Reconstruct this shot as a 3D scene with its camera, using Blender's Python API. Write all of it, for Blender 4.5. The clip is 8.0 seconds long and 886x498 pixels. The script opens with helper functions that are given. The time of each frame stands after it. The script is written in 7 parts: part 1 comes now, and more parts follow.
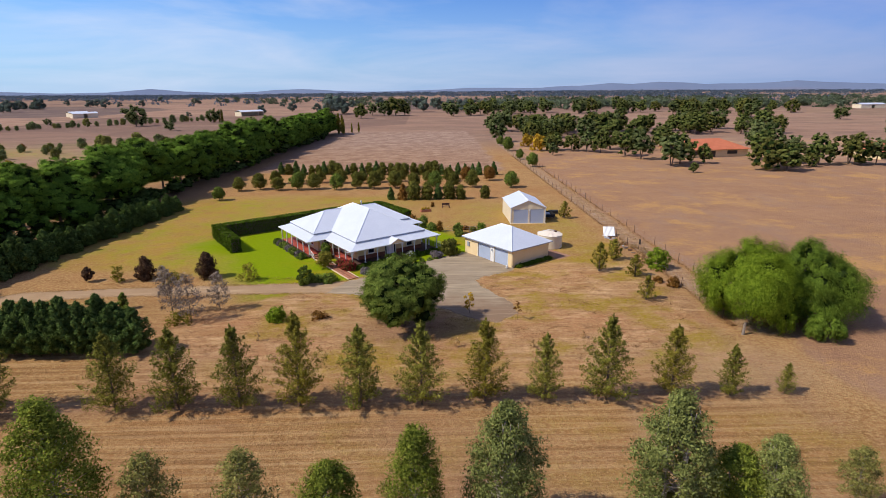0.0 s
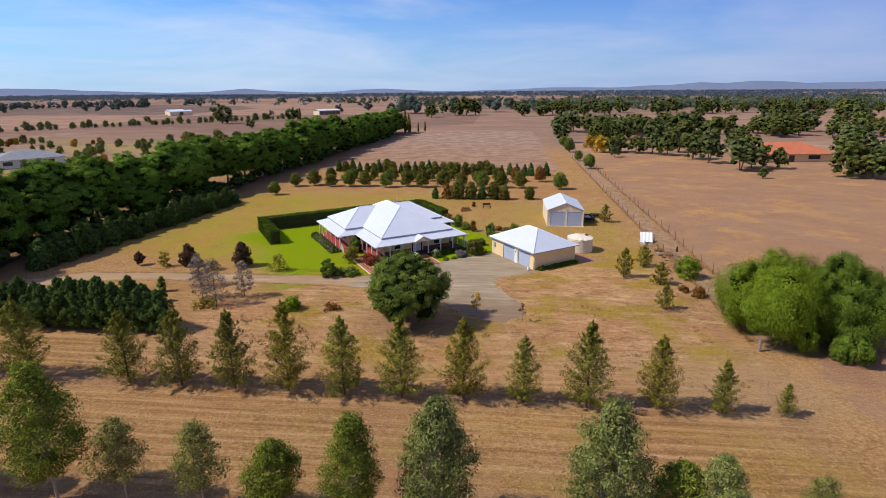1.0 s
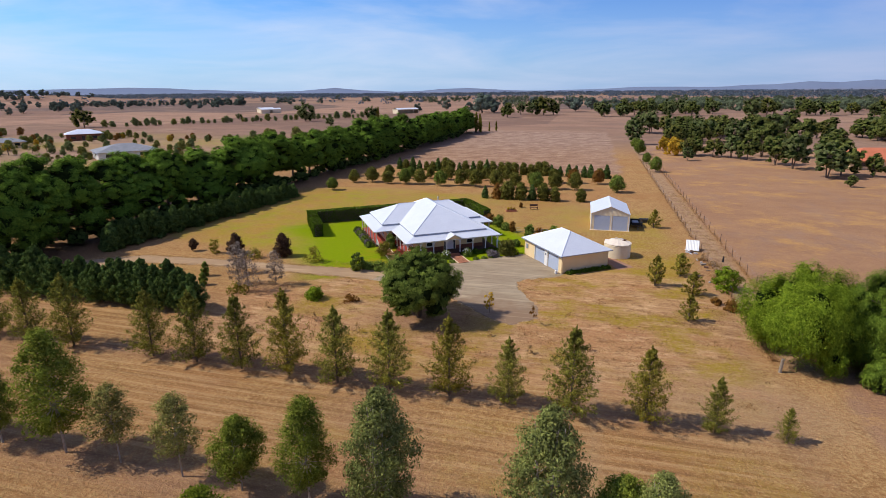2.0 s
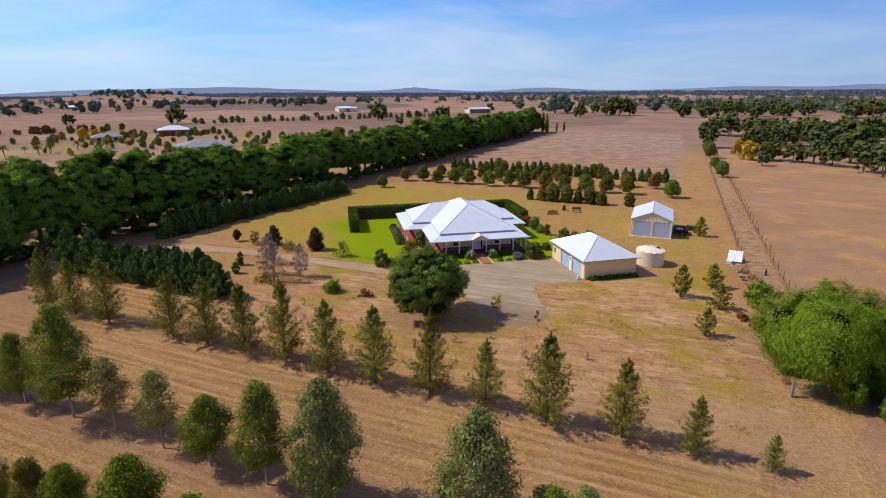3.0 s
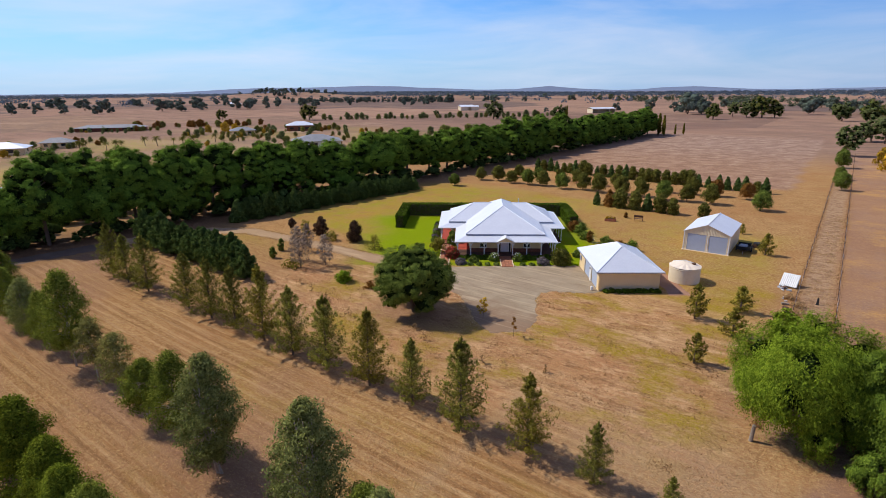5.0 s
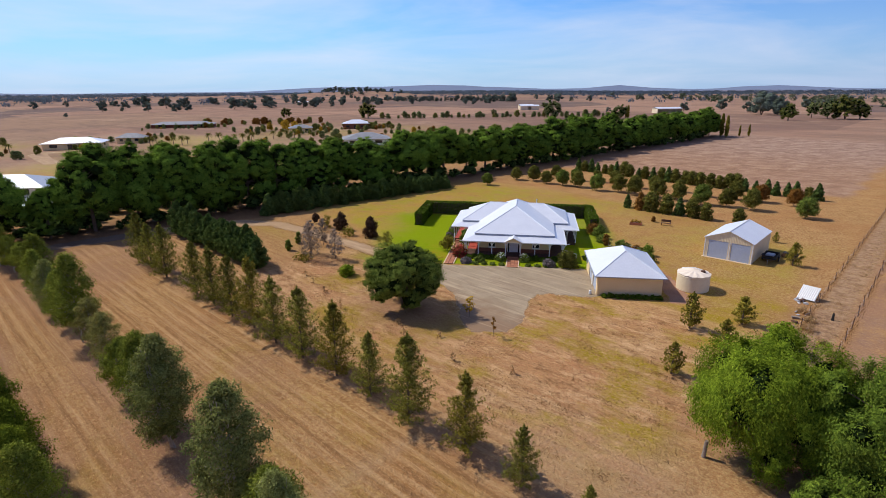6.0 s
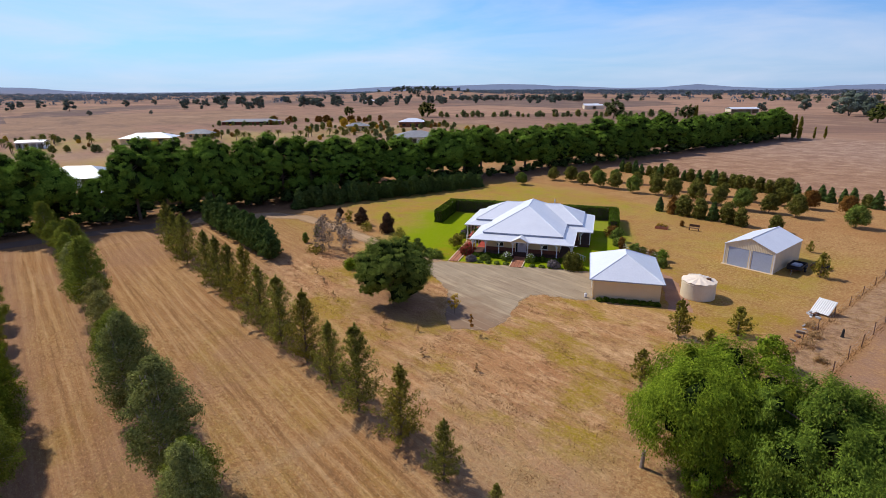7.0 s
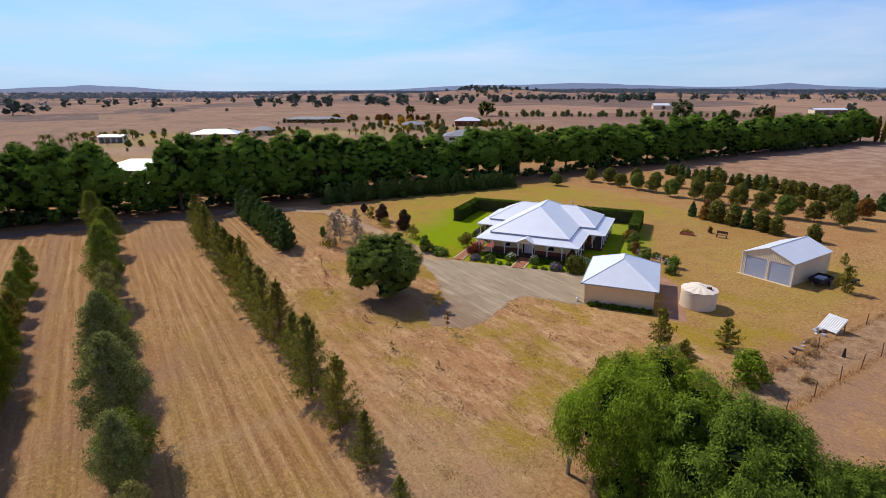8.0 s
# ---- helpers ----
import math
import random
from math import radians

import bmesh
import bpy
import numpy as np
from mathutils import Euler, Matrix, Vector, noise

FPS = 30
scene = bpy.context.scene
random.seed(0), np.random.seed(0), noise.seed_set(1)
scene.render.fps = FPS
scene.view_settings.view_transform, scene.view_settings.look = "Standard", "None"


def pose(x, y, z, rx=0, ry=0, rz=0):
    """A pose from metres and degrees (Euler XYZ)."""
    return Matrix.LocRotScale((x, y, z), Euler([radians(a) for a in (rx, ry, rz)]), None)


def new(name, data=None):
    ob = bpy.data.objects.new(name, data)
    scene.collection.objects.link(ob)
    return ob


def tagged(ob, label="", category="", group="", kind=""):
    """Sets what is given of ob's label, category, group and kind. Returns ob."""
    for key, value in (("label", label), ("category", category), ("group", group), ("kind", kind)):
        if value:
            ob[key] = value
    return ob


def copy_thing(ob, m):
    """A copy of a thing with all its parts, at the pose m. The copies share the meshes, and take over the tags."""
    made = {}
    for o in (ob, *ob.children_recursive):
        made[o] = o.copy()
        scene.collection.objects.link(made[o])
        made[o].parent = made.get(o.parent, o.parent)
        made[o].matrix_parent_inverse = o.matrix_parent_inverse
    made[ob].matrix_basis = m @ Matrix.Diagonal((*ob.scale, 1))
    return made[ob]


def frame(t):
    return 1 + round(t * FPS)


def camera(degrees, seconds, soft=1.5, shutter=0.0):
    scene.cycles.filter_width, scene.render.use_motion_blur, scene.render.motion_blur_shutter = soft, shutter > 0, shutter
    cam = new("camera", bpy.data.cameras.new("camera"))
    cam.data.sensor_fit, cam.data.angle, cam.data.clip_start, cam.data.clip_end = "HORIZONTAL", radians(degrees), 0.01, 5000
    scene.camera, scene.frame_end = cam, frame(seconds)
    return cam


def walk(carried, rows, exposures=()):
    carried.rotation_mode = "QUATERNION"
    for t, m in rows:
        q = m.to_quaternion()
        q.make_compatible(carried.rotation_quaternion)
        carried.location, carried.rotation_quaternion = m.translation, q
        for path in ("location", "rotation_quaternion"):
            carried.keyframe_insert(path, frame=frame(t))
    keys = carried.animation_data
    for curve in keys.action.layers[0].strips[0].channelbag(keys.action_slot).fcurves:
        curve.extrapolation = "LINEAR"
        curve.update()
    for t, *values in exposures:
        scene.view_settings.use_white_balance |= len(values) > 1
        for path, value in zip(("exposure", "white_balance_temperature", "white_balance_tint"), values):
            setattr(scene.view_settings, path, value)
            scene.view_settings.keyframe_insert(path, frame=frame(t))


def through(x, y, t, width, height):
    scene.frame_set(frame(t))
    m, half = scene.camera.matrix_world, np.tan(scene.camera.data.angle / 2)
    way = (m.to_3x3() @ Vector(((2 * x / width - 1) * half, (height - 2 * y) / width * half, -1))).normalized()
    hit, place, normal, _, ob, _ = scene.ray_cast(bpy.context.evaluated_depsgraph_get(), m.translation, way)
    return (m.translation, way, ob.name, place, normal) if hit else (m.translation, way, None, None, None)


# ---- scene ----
cam = camera(79.1, 8.0, soft=0.8)
METRES, EYE, TILT, LEAN, TURN = 58.36, 22.9, -0.4, 1.45, -2.2
ROWS = [
    (0.0, 0.0, 0.0, 0.0, 0.29, -16.26, -1.0),
    (0.5, 0.0585, -0.0044, 0.0023, 4.4, -16.36, -1.0),
    (1.0, 0.1161, -0.0044, 0.0043, 8.4, -16.45, -1.02),
    (1.5, 0.1729, 0.0002, 0.0057, 12.7, -16.56, -1.05),
    (3.0, 0.3382, 0.0471, 0.0111, 25.2, -16.88, -1.1),
    (3.5, 0.3921, 0.0716, 0.0133, 28.85, -16.98, -1.09),
    (4.0, 0.444, 0.0999, 0.0157, 32.52, -17.09, -1.08),
    (4.5, 0.4955, 0.1322, 0.0178, 35.76, -17.18, -1.06),
    (6.0, 0.6496, 0.2499, 0.0217, 45.89, -17.48, -0.96),
    (6.5, 0.7, 0.2968, 0.0222, 49.37, -17.59, -0.91),
    (7.0, 0.7476, 0.3476, 0.0225, 53.02, -17.68, -0.85),
    (7.5, 0.7927, 0.4018, 0.0239, 56.69, -17.78, -0.81),
    (8.0, 0.8346, 0.4605, 0.0251, 60.24, -17.88, -0.76),
]
walk(cam, [(t, pose(0, 0, EYE, TILT, LEAN, TURN) @ pose(METRES * x, METRES * y, METRES * z, 90 + pitch, roll, yaw)) for t, x, y, z, yaw, pitch, roll in ROWS],
     exposures=((0.0, 0.0), (2.5, -0.02), (4.5, -0.04), (8.0, -0.05)))


# ---- sky, sun and light ----
SUN_TURN = math.atan2(-0.965, -0.26)          # compass turn of the sun, from +y towards +x
SUN_UP = radians(47)
world = bpy.data.worlds.new("sky")
scene.world = world
world.use_nodes = True
wn, wl = world.node_tree.nodes, world.node_tree.links
wn.clear()
w_out = wn.new("ShaderNodeOutputWorld")
w_bg = wn.new("ShaderNodeBackground")
w_sky = wn.new("ShaderNodeTexSky")
w_sky.sky_type = "NISHITA"
w_sky.sun_disc = False
w_sky.sun_elevation = SUN_UP
w_sky.sun_rotation = SUN_TURN
w_sky.air_density = 1.0
w_sky.dust_density = 0.1
w_sky.ozone_density = 6.0
w_bg.inputs["Strength"].default_value = 0.103
# thin high cloud, drawn on a flat layer overhead
w_tc = wn.new("ShaderNodeTexCoord")
w_sep = wn.new("ShaderNodeSeparateXYZ")
w_add = wn.new("ShaderNodeMath")
w_add.operation = "ADD"
w_add.inputs[1].default_value = 0.13
w_div = wn.new("ShaderNodeVectorMath")
w_div.operation = "DIVIDE"
w_comb = wn.new("ShaderNodeCombineXYZ")
w_noise = wn.new("ShaderNodeTexNoise")
w_noise.inputs["Scale"].default_value = 0.55
w_noise.inputs["Detail"].default_value = 6.0
w_noise.inputs["Roughness"].default_value = 0.55
w_noise.inputs["Distortion"].default_value = 0.4
w_ramp = wn.new("ShaderNodeValToRGB")
w_ramp.color_ramp.elements[0].position = 0.40
w_ramp.color_ramp.elements[1].position = 0.72
w_mul = wn.new("ShaderNodeMath")
w_mul.operation = "MULTIPLY"
w_mul.inputs[1].default_value = 0.6
w_mix = wn.new("ShaderNodeMix")
w_mix.data_type = "RGBA"
w_mix.inputs[7].default_value = (7.2, 7.8, 9.4, 1)
wl.new(w_tc.outputs["Generated"], w_sep.inputs[0])
wl.new(w_sep.outputs["Z"], w_add.inputs[0])
for i in range(3):
    wl.new(w_add.outputs[0], w_comb.inputs[i])
wl.new(w_tc.outputs["Generated"], w_div.inputs[0])
wl.new(w_comb.outputs[0], w_div.inputs[1])
wl.new(w_div.outputs[0], w_noise.inputs["Vector"])
wl.new(w_noise.outputs["Fac"], w_ramp.inputs["Fac"])
wl.new(w_ramp.outputs["Color"], w_mul.inputs[0])
w_high = wn.new("ShaderNodeMapRange")
w_high.inputs[1].default_value, w_high.inputs[2].default_value, w_high.inputs[3].default_value, w_high.inputs[4].default_value = 0.0, 0.45, 0.5, 1.25
wl.new(w_sep.outputs["Z"], w_high.inputs[0])
wl.new(w_high.outputs[0], w_mul.inputs[1])
wl.new(w_mul.outputs[0], w_mix.inputs[0])
w_tint = wn.new("ShaderNodeMix")
w_tint.data_type, w_tint.blend_type = "RGBA", "MULTIPLY"
w_tint.inputs[0].default_value = 1.0
# the sky pales and turns clearer blue round towards the sun
w_dot = wn.new("ShaderNodeVectorMath")
w_dot.operation = "DOT_PRODUCT"
w_dot.inputs[1].default_value = (-0.87, 0.5, 0.0)
wl.new(w_tc.outputs["Generated"], w_dot.inputs[0])
w_side = wn.new("ShaderNodeMapRange")
w_side.inputs[1].default_value, w_side.inputs[2].default_value = -0.2, 1.0
wl.new(w_dot.outputs["Value"], w_side.inputs[0])
w_hue = wn.new("ShaderNodeMix")
w_hue.data_type = "RGBA"
w_hue.inputs[6].default_value = (0.86, 0.98, 1.32, 1)
w_hue.inputs[7].default_value = (0.76, 1.12, 1.56, 1)
wl.new(w_side.outputs[0], w_hue.inputs[0])
wl.new(w_hue.outputs[2], w_tint.inputs[7])
wl.new(w_sky.outputs["Color"], w_tint.inputs[6])
# pale haze low in the sky
w_low = wn.new("ShaderNodeMapRange")
w_low.inputs[1].default_value, w_low.inputs[2].default_value, w_low.inputs[3].default_value, w_low.inputs[4].default_value = 0.0, 0.15, 0.75, 0.0
wl.new(w_sep.outputs["Z"], w_low.inputs[0])
w_haze = wn.new("ShaderNodeMix")
w_haze.data_type = "RGBA"
w_haze.inputs[7].default_value = (4.3, 5.9, 8.6, 1)
wl.new(w_low.outputs[0], w_haze.inputs[0])
wl.new(w_tint.outputs[2], w_haze.inputs[6])
wl.new(w_haze.outputs[2], w_mix.inputs[6])
w_shade = wn.new("ShaderNodeMix")
w_shade.data_type = "RGBA"
w_shade.inputs[6].default_value = (0.57, 0.59, 0.75, 1)
w_shade.inputs[7].default_value = (1.0, 1.03, 1.04, 1)
wl.new(w_side.outputs[0], w_shade.inputs[0])
w_all = wn.new("ShaderNodeMix")
w_all.data_type, w_all.blend_type = "RGBA", "MULTIPLY"
w_all.inputs[0].default_value = 1.0
wl.new(w_mix.outputs[2], w_all.inputs[6])
wl.new(w_shade.outputs[2], w_all.inputs[7])
wl.new(w_all.outputs[2], w_bg.inputs["Color"])
wl.new(w_bg.outputs[0], w_out.inputs["Surface"])

sun_data = bpy.data.lights.new("sun", "SUN")
sun_data.energy = 4.35
sun_data.angle = radians(0.53)
sun_data.color = (1.0, 0.92, 0.80)
sun = new("sun", sun_data)
SUN_DIR = Vector((math.sin(SUN_TURN) * math.cos(SUN_UP), math.cos(SUN_TURN) * math.cos(SUN_UP), math.sin(SUN_UP)))
sun.matrix_world = Matrix.Translation((0, 0, 80)) @ SUN_DIR.to_track_quat("Z", "Y").to_matrix().to_4x4()


# ---- materials ----
def material(name, dark, light, scale=1.0, rough=0.85, bump=0.0, fine=8.0, metal=0.0, spec=0.3, stain=None, stretch=(1, 1, 1), vary=0.0):
    """A surface of two mixed colours at two scales of noise, with a fine relief; stain: (colour, amount) of broad blotches."""
    m = bpy.data.materials.new(name)
    m.use_nodes = True
    n, l = m.node_tree.nodes, m.node_tree.links
    b = n["Principled BSDF"]
    tc = n.new("ShaderNodeTexCoord")
    mp = n.new("ShaderNodeMapping")
    mp.inputs["Scale"].default_value = stretch
    l.new(tc.outputs["Object"], mp.inputs["Vector"])
    a = n.new("ShaderNodeTexNoise")
    a.inputs["Scale"].default_value = scale
    a.inputs["Detail"].default_value = 5
    c = n.new("ShaderNodeTexNoise")
    c.inputs["Scale"].default_value = scale * fine
    c.inputs["Detail"].default_value = 4
    for t in (a, c):
        l.new(mp.outputs[0], t.inputs["Vector"])
    add = n.new("ShaderNodeMath")
    add.operation = "MULTIPLY_ADD"
    add.inputs[1].default_value = 0.5
    half = n.new("ShaderNodeMath")
    half.operation = "MULTIPLY"
    half.inputs[1].default_value = 0.5
    l.new(c.outputs["Fac"], half.inputs[0])
    l.new(a.outputs["Fac"], add.inputs[0])
    l.new(half.outputs[0], add.inputs[2])
    ramp = n.new("ShaderNodeValToRGB")
    ramp.color_ramp.elements[0].position, ramp.color_ramp.elements[1].position = 0.36, 0.64
    ramp.color_ramp.elements[0].color, ramp.color_ramp.elements[1].color = (*dark, 1), (*light, 1)
    l.new(add.outputs[0], ramp.inputs["Fac"])
    out = ramp.outputs["Color"]
    if stain:
        s = n.new("ShaderNodeTexNoise")
        s.inputs["Scale"].default_value = scale * 0.35
        s.inputs["Detail"].default_value = 6
        l.new(mp.outputs[0], s.inputs["Vector"])
        sr = n.new("ShaderNodeMapRange")
        sr.inputs[1].default_value, sr.inputs[2].default_value = 0.5, 0.75
        sr.inputs[4].default_value = stain[1]
        l.new(s.outputs["Fac"], sr.inputs[0])
        mx = n.new("ShaderNodeMix")
        mx.data_type = "RGBA"
        l.new(sr.outputs[0], mx.inputs[0])
        l.new(out, mx.inputs[6])
        mx.inputs[7].default_value = (*stain[0], 1)
        out = mx.outputs[2]
    if vary:
        oi = n.new("ShaderNodeObjectInfo")
        vr = n.new("ShaderNodeMapRange")
        vr.inputs[3].default_value, vr.inputs[4].default_value = 1 - vary, 1 + vary
        l.new(oi.outputs["Random"], vr.inputs[0])
        hs = n.new("ShaderNodeHueSaturation")
        l.new(vr.outputs[0], hs.inputs["Value"])
        l.new(out, hs.inputs["Color"])
        out = hs.outputs[0]
    l.new(out, b.inputs["Base Color"])
    b.inputs["Roughness"].default_value = rough
    b.inputs["Metallic"].default_value = metal
    b.inputs["Specular IOR Level"].default_value = spec
    if bump:
        bp = n.new("ShaderNodeBump")
        bp.inputs["Strength"].default_value = bump
        bp.inputs["Distance"].default_value = 0.03
        l.new(c.outputs["Fac"], bp.inputs["Height"])
        l.new(bp.outputs[0], b.inputs["Normal"])
    return m


def leaf_material(name, dark, light, through=0.3, vary=0.16):
    """Leaves: each one a shade of its own, whole trees a little apart, some light passing through."""
    m = bpy.data.materials.new(name)
    m.use_nodes = True
    n, l = m.node_tree.nodes, m.node_tree.links
    n.remove(n["Principled BSDF"])
    geo = n.new("ShaderNodeNewGeometry")
    ramp = n.new("ShaderNodeValToRGB")
    ramp.color_ramp.elements[0].color, ramp.color_ramp.elements[1].color = (*dark, 1), (*light, 1)
    l.new(geo.outputs["Random Per Island"], ramp.inputs["Fac"])
    oi = n.new("ShaderNodeObjectInfo")
    vr = n.new("ShaderNodeMapRange")
    vr.inputs[3].default_value, vr.inputs[4].default_value = 1 - vary, 1 + vary
    l.new(oi.outputs["Random"], vr.inputs[0])
    tc = n.new("ShaderNodeTexCoord")
    ns = n.new("ShaderNodeTexNoise")
    ns.inputs["Scale"].default_value = 2.0
    ns.inputs["Detail"].default_value = 3.0
    l.new(tc.outputs["Object"], ns.inputs["Vector"])
    nr = n.new("ShaderNodeMapRange")
    nr.inputs[1].default_value, nr.inputs[2].default_value = 0.3, 0.7
    nr.inputs[3].default_value, nr.inputs[4].default_value = 0.6, 1.4
    l.new(ns.outputs["Fac"], nr.inputs[0])
    mu = n.new("ShaderNodeMath")
    mu.operation = "MULTIPLY"
    l.new(vr.outputs[0], mu.inputs[0])
    l.new(nr.outputs[0], mu.inputs[1])
    hs = n.new("ShaderNodeHueSaturation")
    l.new(mu.outputs[0], hs.inputs["Value"])
    l.new(ramp.outputs["Color"], hs.inputs["Color"])
    d = n.new("ShaderNodeBsdfDiffuse")
    t = n.new("ShaderNodeBsdfTranslucent")
    mix = n.new("ShaderNodeMixShader")
    mix.inputs[0].default_value = through
    l.new(hs.outputs[0], d.inputs["Color"])
    l.new(hs.outputs[0], t.inputs["Color"])
    l.new(d.outputs[0], mix.inputs[1])
    l.new(t.outputs[0], mix.inputs[2])
    l.new(mix.outputs[0], n["Material Output"].inputs["Surface"])
    return m


def ribbed(name, dark, light, axis, pitch, depth, rough=0.4, metal=0.0, spec=0.5):
    """Sheet steel with ribs: relief in waves along one local axis."""
    m = material(name, dark, light, 0.5, rough, 0.0, 10.0, metal, spec)
    n, l = m.node_tree.nodes, m.node_tree.links
    tc = n.new("ShaderNodeTexCoord")
    w = n.new("ShaderNodeTexWave")
    w.wave_type, w.bands_direction = "BANDS", axis
    w.inputs["Scale"].default_value = 0.314 / pitch
    l.new(tc.outputs["Object"], w.inputs["Vector"])
    bp = n.new("ShaderNodeBump")
    bp.inputs["Strength"].default_value = depth
    bp.inputs["Distance"].default_value = 0.03
    l.new(w.outputs["Fac"], bp.inputs["Height"])
    l.new(bp.outputs[0], n["Principled BSDF"].inputs["Normal"])
    return m


ROOF_X = ribbed("pale_roof_steel_a", (0.74, 0.77, 0.82), (0.81, 0.84, 0.885), "X", 0.16, 0.07, 0.44, 0.3, 0.6)
ROOF_Y = ribbed("pale_roof_steel_b", (0.74, 0.77, 0.82), (0.81, 0.84, 0.885), "Y", 0.16, 0.07, 0.44, 0.3, 0.6)
FASCIA = material("grey_blue_fascia", (0.30, 0.33, 0.38), (0.36, 0.39, 0.44), 0.7, 0.5)
CREAM = material("cream_painted_wall", (0.76, 0.58, 0.31), (0.82, 0.65, 0.38), 0.6, 0.8, 0.1, 14, stain=((0.5, 0.4, 0.26), 0.25))
CREAM_RIB = ribbed("cream_wall_steel", (0.70, 0.60, 0.41), (0.78, 0.68, 0.48), "X", 0.2, 0.6, 0.5)
CREAM_RIB_Y = ribbed("cream_wall_steel_side", (0.70, 0.60, 0.41), (0.78, 0.68, 0.48), "Y", 0.2, 0.6, 0.5)
DOOR_GREY = ribbed("blue_grey_roller_door", (0.36, 0.43, 0.56), (0.42, 0.49, 0.62), "Z", 0.09, 0.15, 0.5)
WHITE = material("white_paint", (0.72, 0.72, 0.70), (0.82, 0.82, 0.80), 1.0, 0.5, 0.05)
TANK = material("cream_tank_plastic", (0.74, 0.63, 0.45), (0.80, 0.70, 0.52), 0.5, 0.55, 0.05, 6, stain=((0.5, 0.4, 0.28), 0.3))
GLASS = material("dark_window_glass", (0.02, 0.025, 0.03), (0.035, 0.04, 0.05), 0.5, 0.08, spec=0.6)
LILAC = material("pale_door_paint", (0.66, 0.62, 0.66), (0.74, 0.70, 0.74), 1.0, 0.5)
RED_DECK = material("red_verandah_paint", (0.36, 0.06, 0.04), (0.46, 0.09, 0.06), 1.0, 0.6, 0.1)
BRICK = material("red_brick", (0.34, 0.13, 0.07), (0.48, 0.21, 0.12), 3.0, 0.9, 0.3, vary=0.25)
BRICK_DARK = material("brown_brick_base", (0.16, 0.06, 0.035), (0.26, 0.10, 0.06), 4.0, 0.9, 0.3)
DADO = material("shaded_verandah_brown", (0.065, 0.035, 0.025), (0.11, 0.058, 0.04), 4.0, 0.9, 0.3)
EDGING = material("pale_edging", (0.6, 0.45, 0.28), (0.7, 0.55, 0.36), 2.0, 0.9, 0.2)
GRAVEL = material("pale_gravel", (0.27, 0.205, 0.13), (0.375, 0.295, 0.195), 0.35, 0.95, 0.5, 30, stain=((0.27, 0.19, 0.12), 0.6))


def wheel_marks(m, pale, amount, turn, slim):
    """Long pale streaks of raked gravel over a material."""
    n, l = m.node_tree.nodes, m.node_tree.links
    b = n["Principled BSDF"]
    before = b.inputs["Base Color"].links[0].from_socket
    tc = n.new("ShaderNodeTexCoord")
    mp = n.new("ShaderNodeMapping")
    mp.inputs["Rotation"].default_value = (0, 0, radians(turn))
    mp.inputs["Scale"].default_value = (slim, 1, 1)
    l.new(tc.outputs["Object"], mp.inputs["Vector"])
    t = n.new("ShaderNodeTexNoise")
    t.inputs["Scale"].default_value = 1.5
    t.inputs["Detail"].default_value = 5
    t.inputs["Distortion"].default_value = 0.8
    l.new(mp.outputs[0], t.inputs["Vector"])
    r = n.new("ShaderNodeMapRange")
    r.inputs[1].default_value, r.inputs[2].default_value, r.inputs[4].default_value = 0.52, 0.68, amount
    l.new(t.outputs["Fac"], r.inputs[0])
    mx = n.new("ShaderNodeMix")
    mx.data_type = "RGBA"
    l.new(r.outputs[0], mx.inputs[0])
    l.new(before, mx.inputs[6])
    mx.inputs[7].default_value = (*pale, 1)
    l.new(mx.outputs[2], b.inputs["Base Color"])


def trodden_end(m, y0, y1, colour):
    """Earth trodden into the gravel towards one end, in uneven patches."""
    n, l = m.node_tree.nodes, m.node_tree.links
    b = n["Principled BSDF"]
    before = b.inputs["Base Color"].links[0].from_socket
    tc = n.new("ShaderNodeTexCoord")
    sp = n.new("ShaderNodeSeparateXYZ")
    l.new(tc.outputs["Object"], sp.inputs[0])
    t = n.new("ShaderNodeTexNoise")
    t.inputs["Scale"].default_value = 0.6
    t.inputs["Detail"].default_value = 6
    l.new(tc.outputs["Object"], t.inputs["Vector"])
    k = n.new("ShaderNodeMath")
    k.operation = "MULTIPLY_ADD"
    k.inputs[1].default_value = 9.0
    l.new(t.outputs["Fac"], k.inputs[0])
    l.new(sp.outputs["Y"], k.inputs[2])
    r = n.new("ShaderNodeMapRange")
    r.inputs[1].default_value, r.inputs[2].default_value, r.inputs[3].default_value, r.inputs[4].default_value = y0 + 4.5, y1 + 4.5, 0.9, 0.0
    l.new(k.outputs[0], r.inputs[0])
    mx = n.new("ShaderNodeMix")
    mx.data_type = "RGBA"
    l.new(r.outputs[0], mx.inputs[0])
    l.new(before, mx.inputs[6])
    mx.inputs[7].default_value = (*colour, 1)
    l.new(mx.outputs[2], b.inputs["Base Color"])


trodden_end(GRAVEL, 53.5, 59.0, (0.235, 0.145, 0.085))
wheel_marks(GRAVEL, (0.47, 0.365, 0.235), 0.75, -14, 0.08)
wheel_marks(GRAVEL, (0.22, 0.155, 0.10), 0.5, 31, 0.12)
SOIL = material("garden_soil", (0.09, 0.055, 0.03), (0.15, 0.09, 0.05), 2.0, 1.0, 0.6)
BARK = material("brown_bark", (0.10, 0.07, 0.05), (0.20, 0.15, 0.11), 3.0, 1.0, 0.6, stretch=(1, 1, 0.25))
BARK_PALE = material("pale_gum_bark", (0.28, 0.23, 0.18), (0.48, 0.42, 0.35), 2.0, 0.9, 0.3, stretch=(1, 1, 0.25))
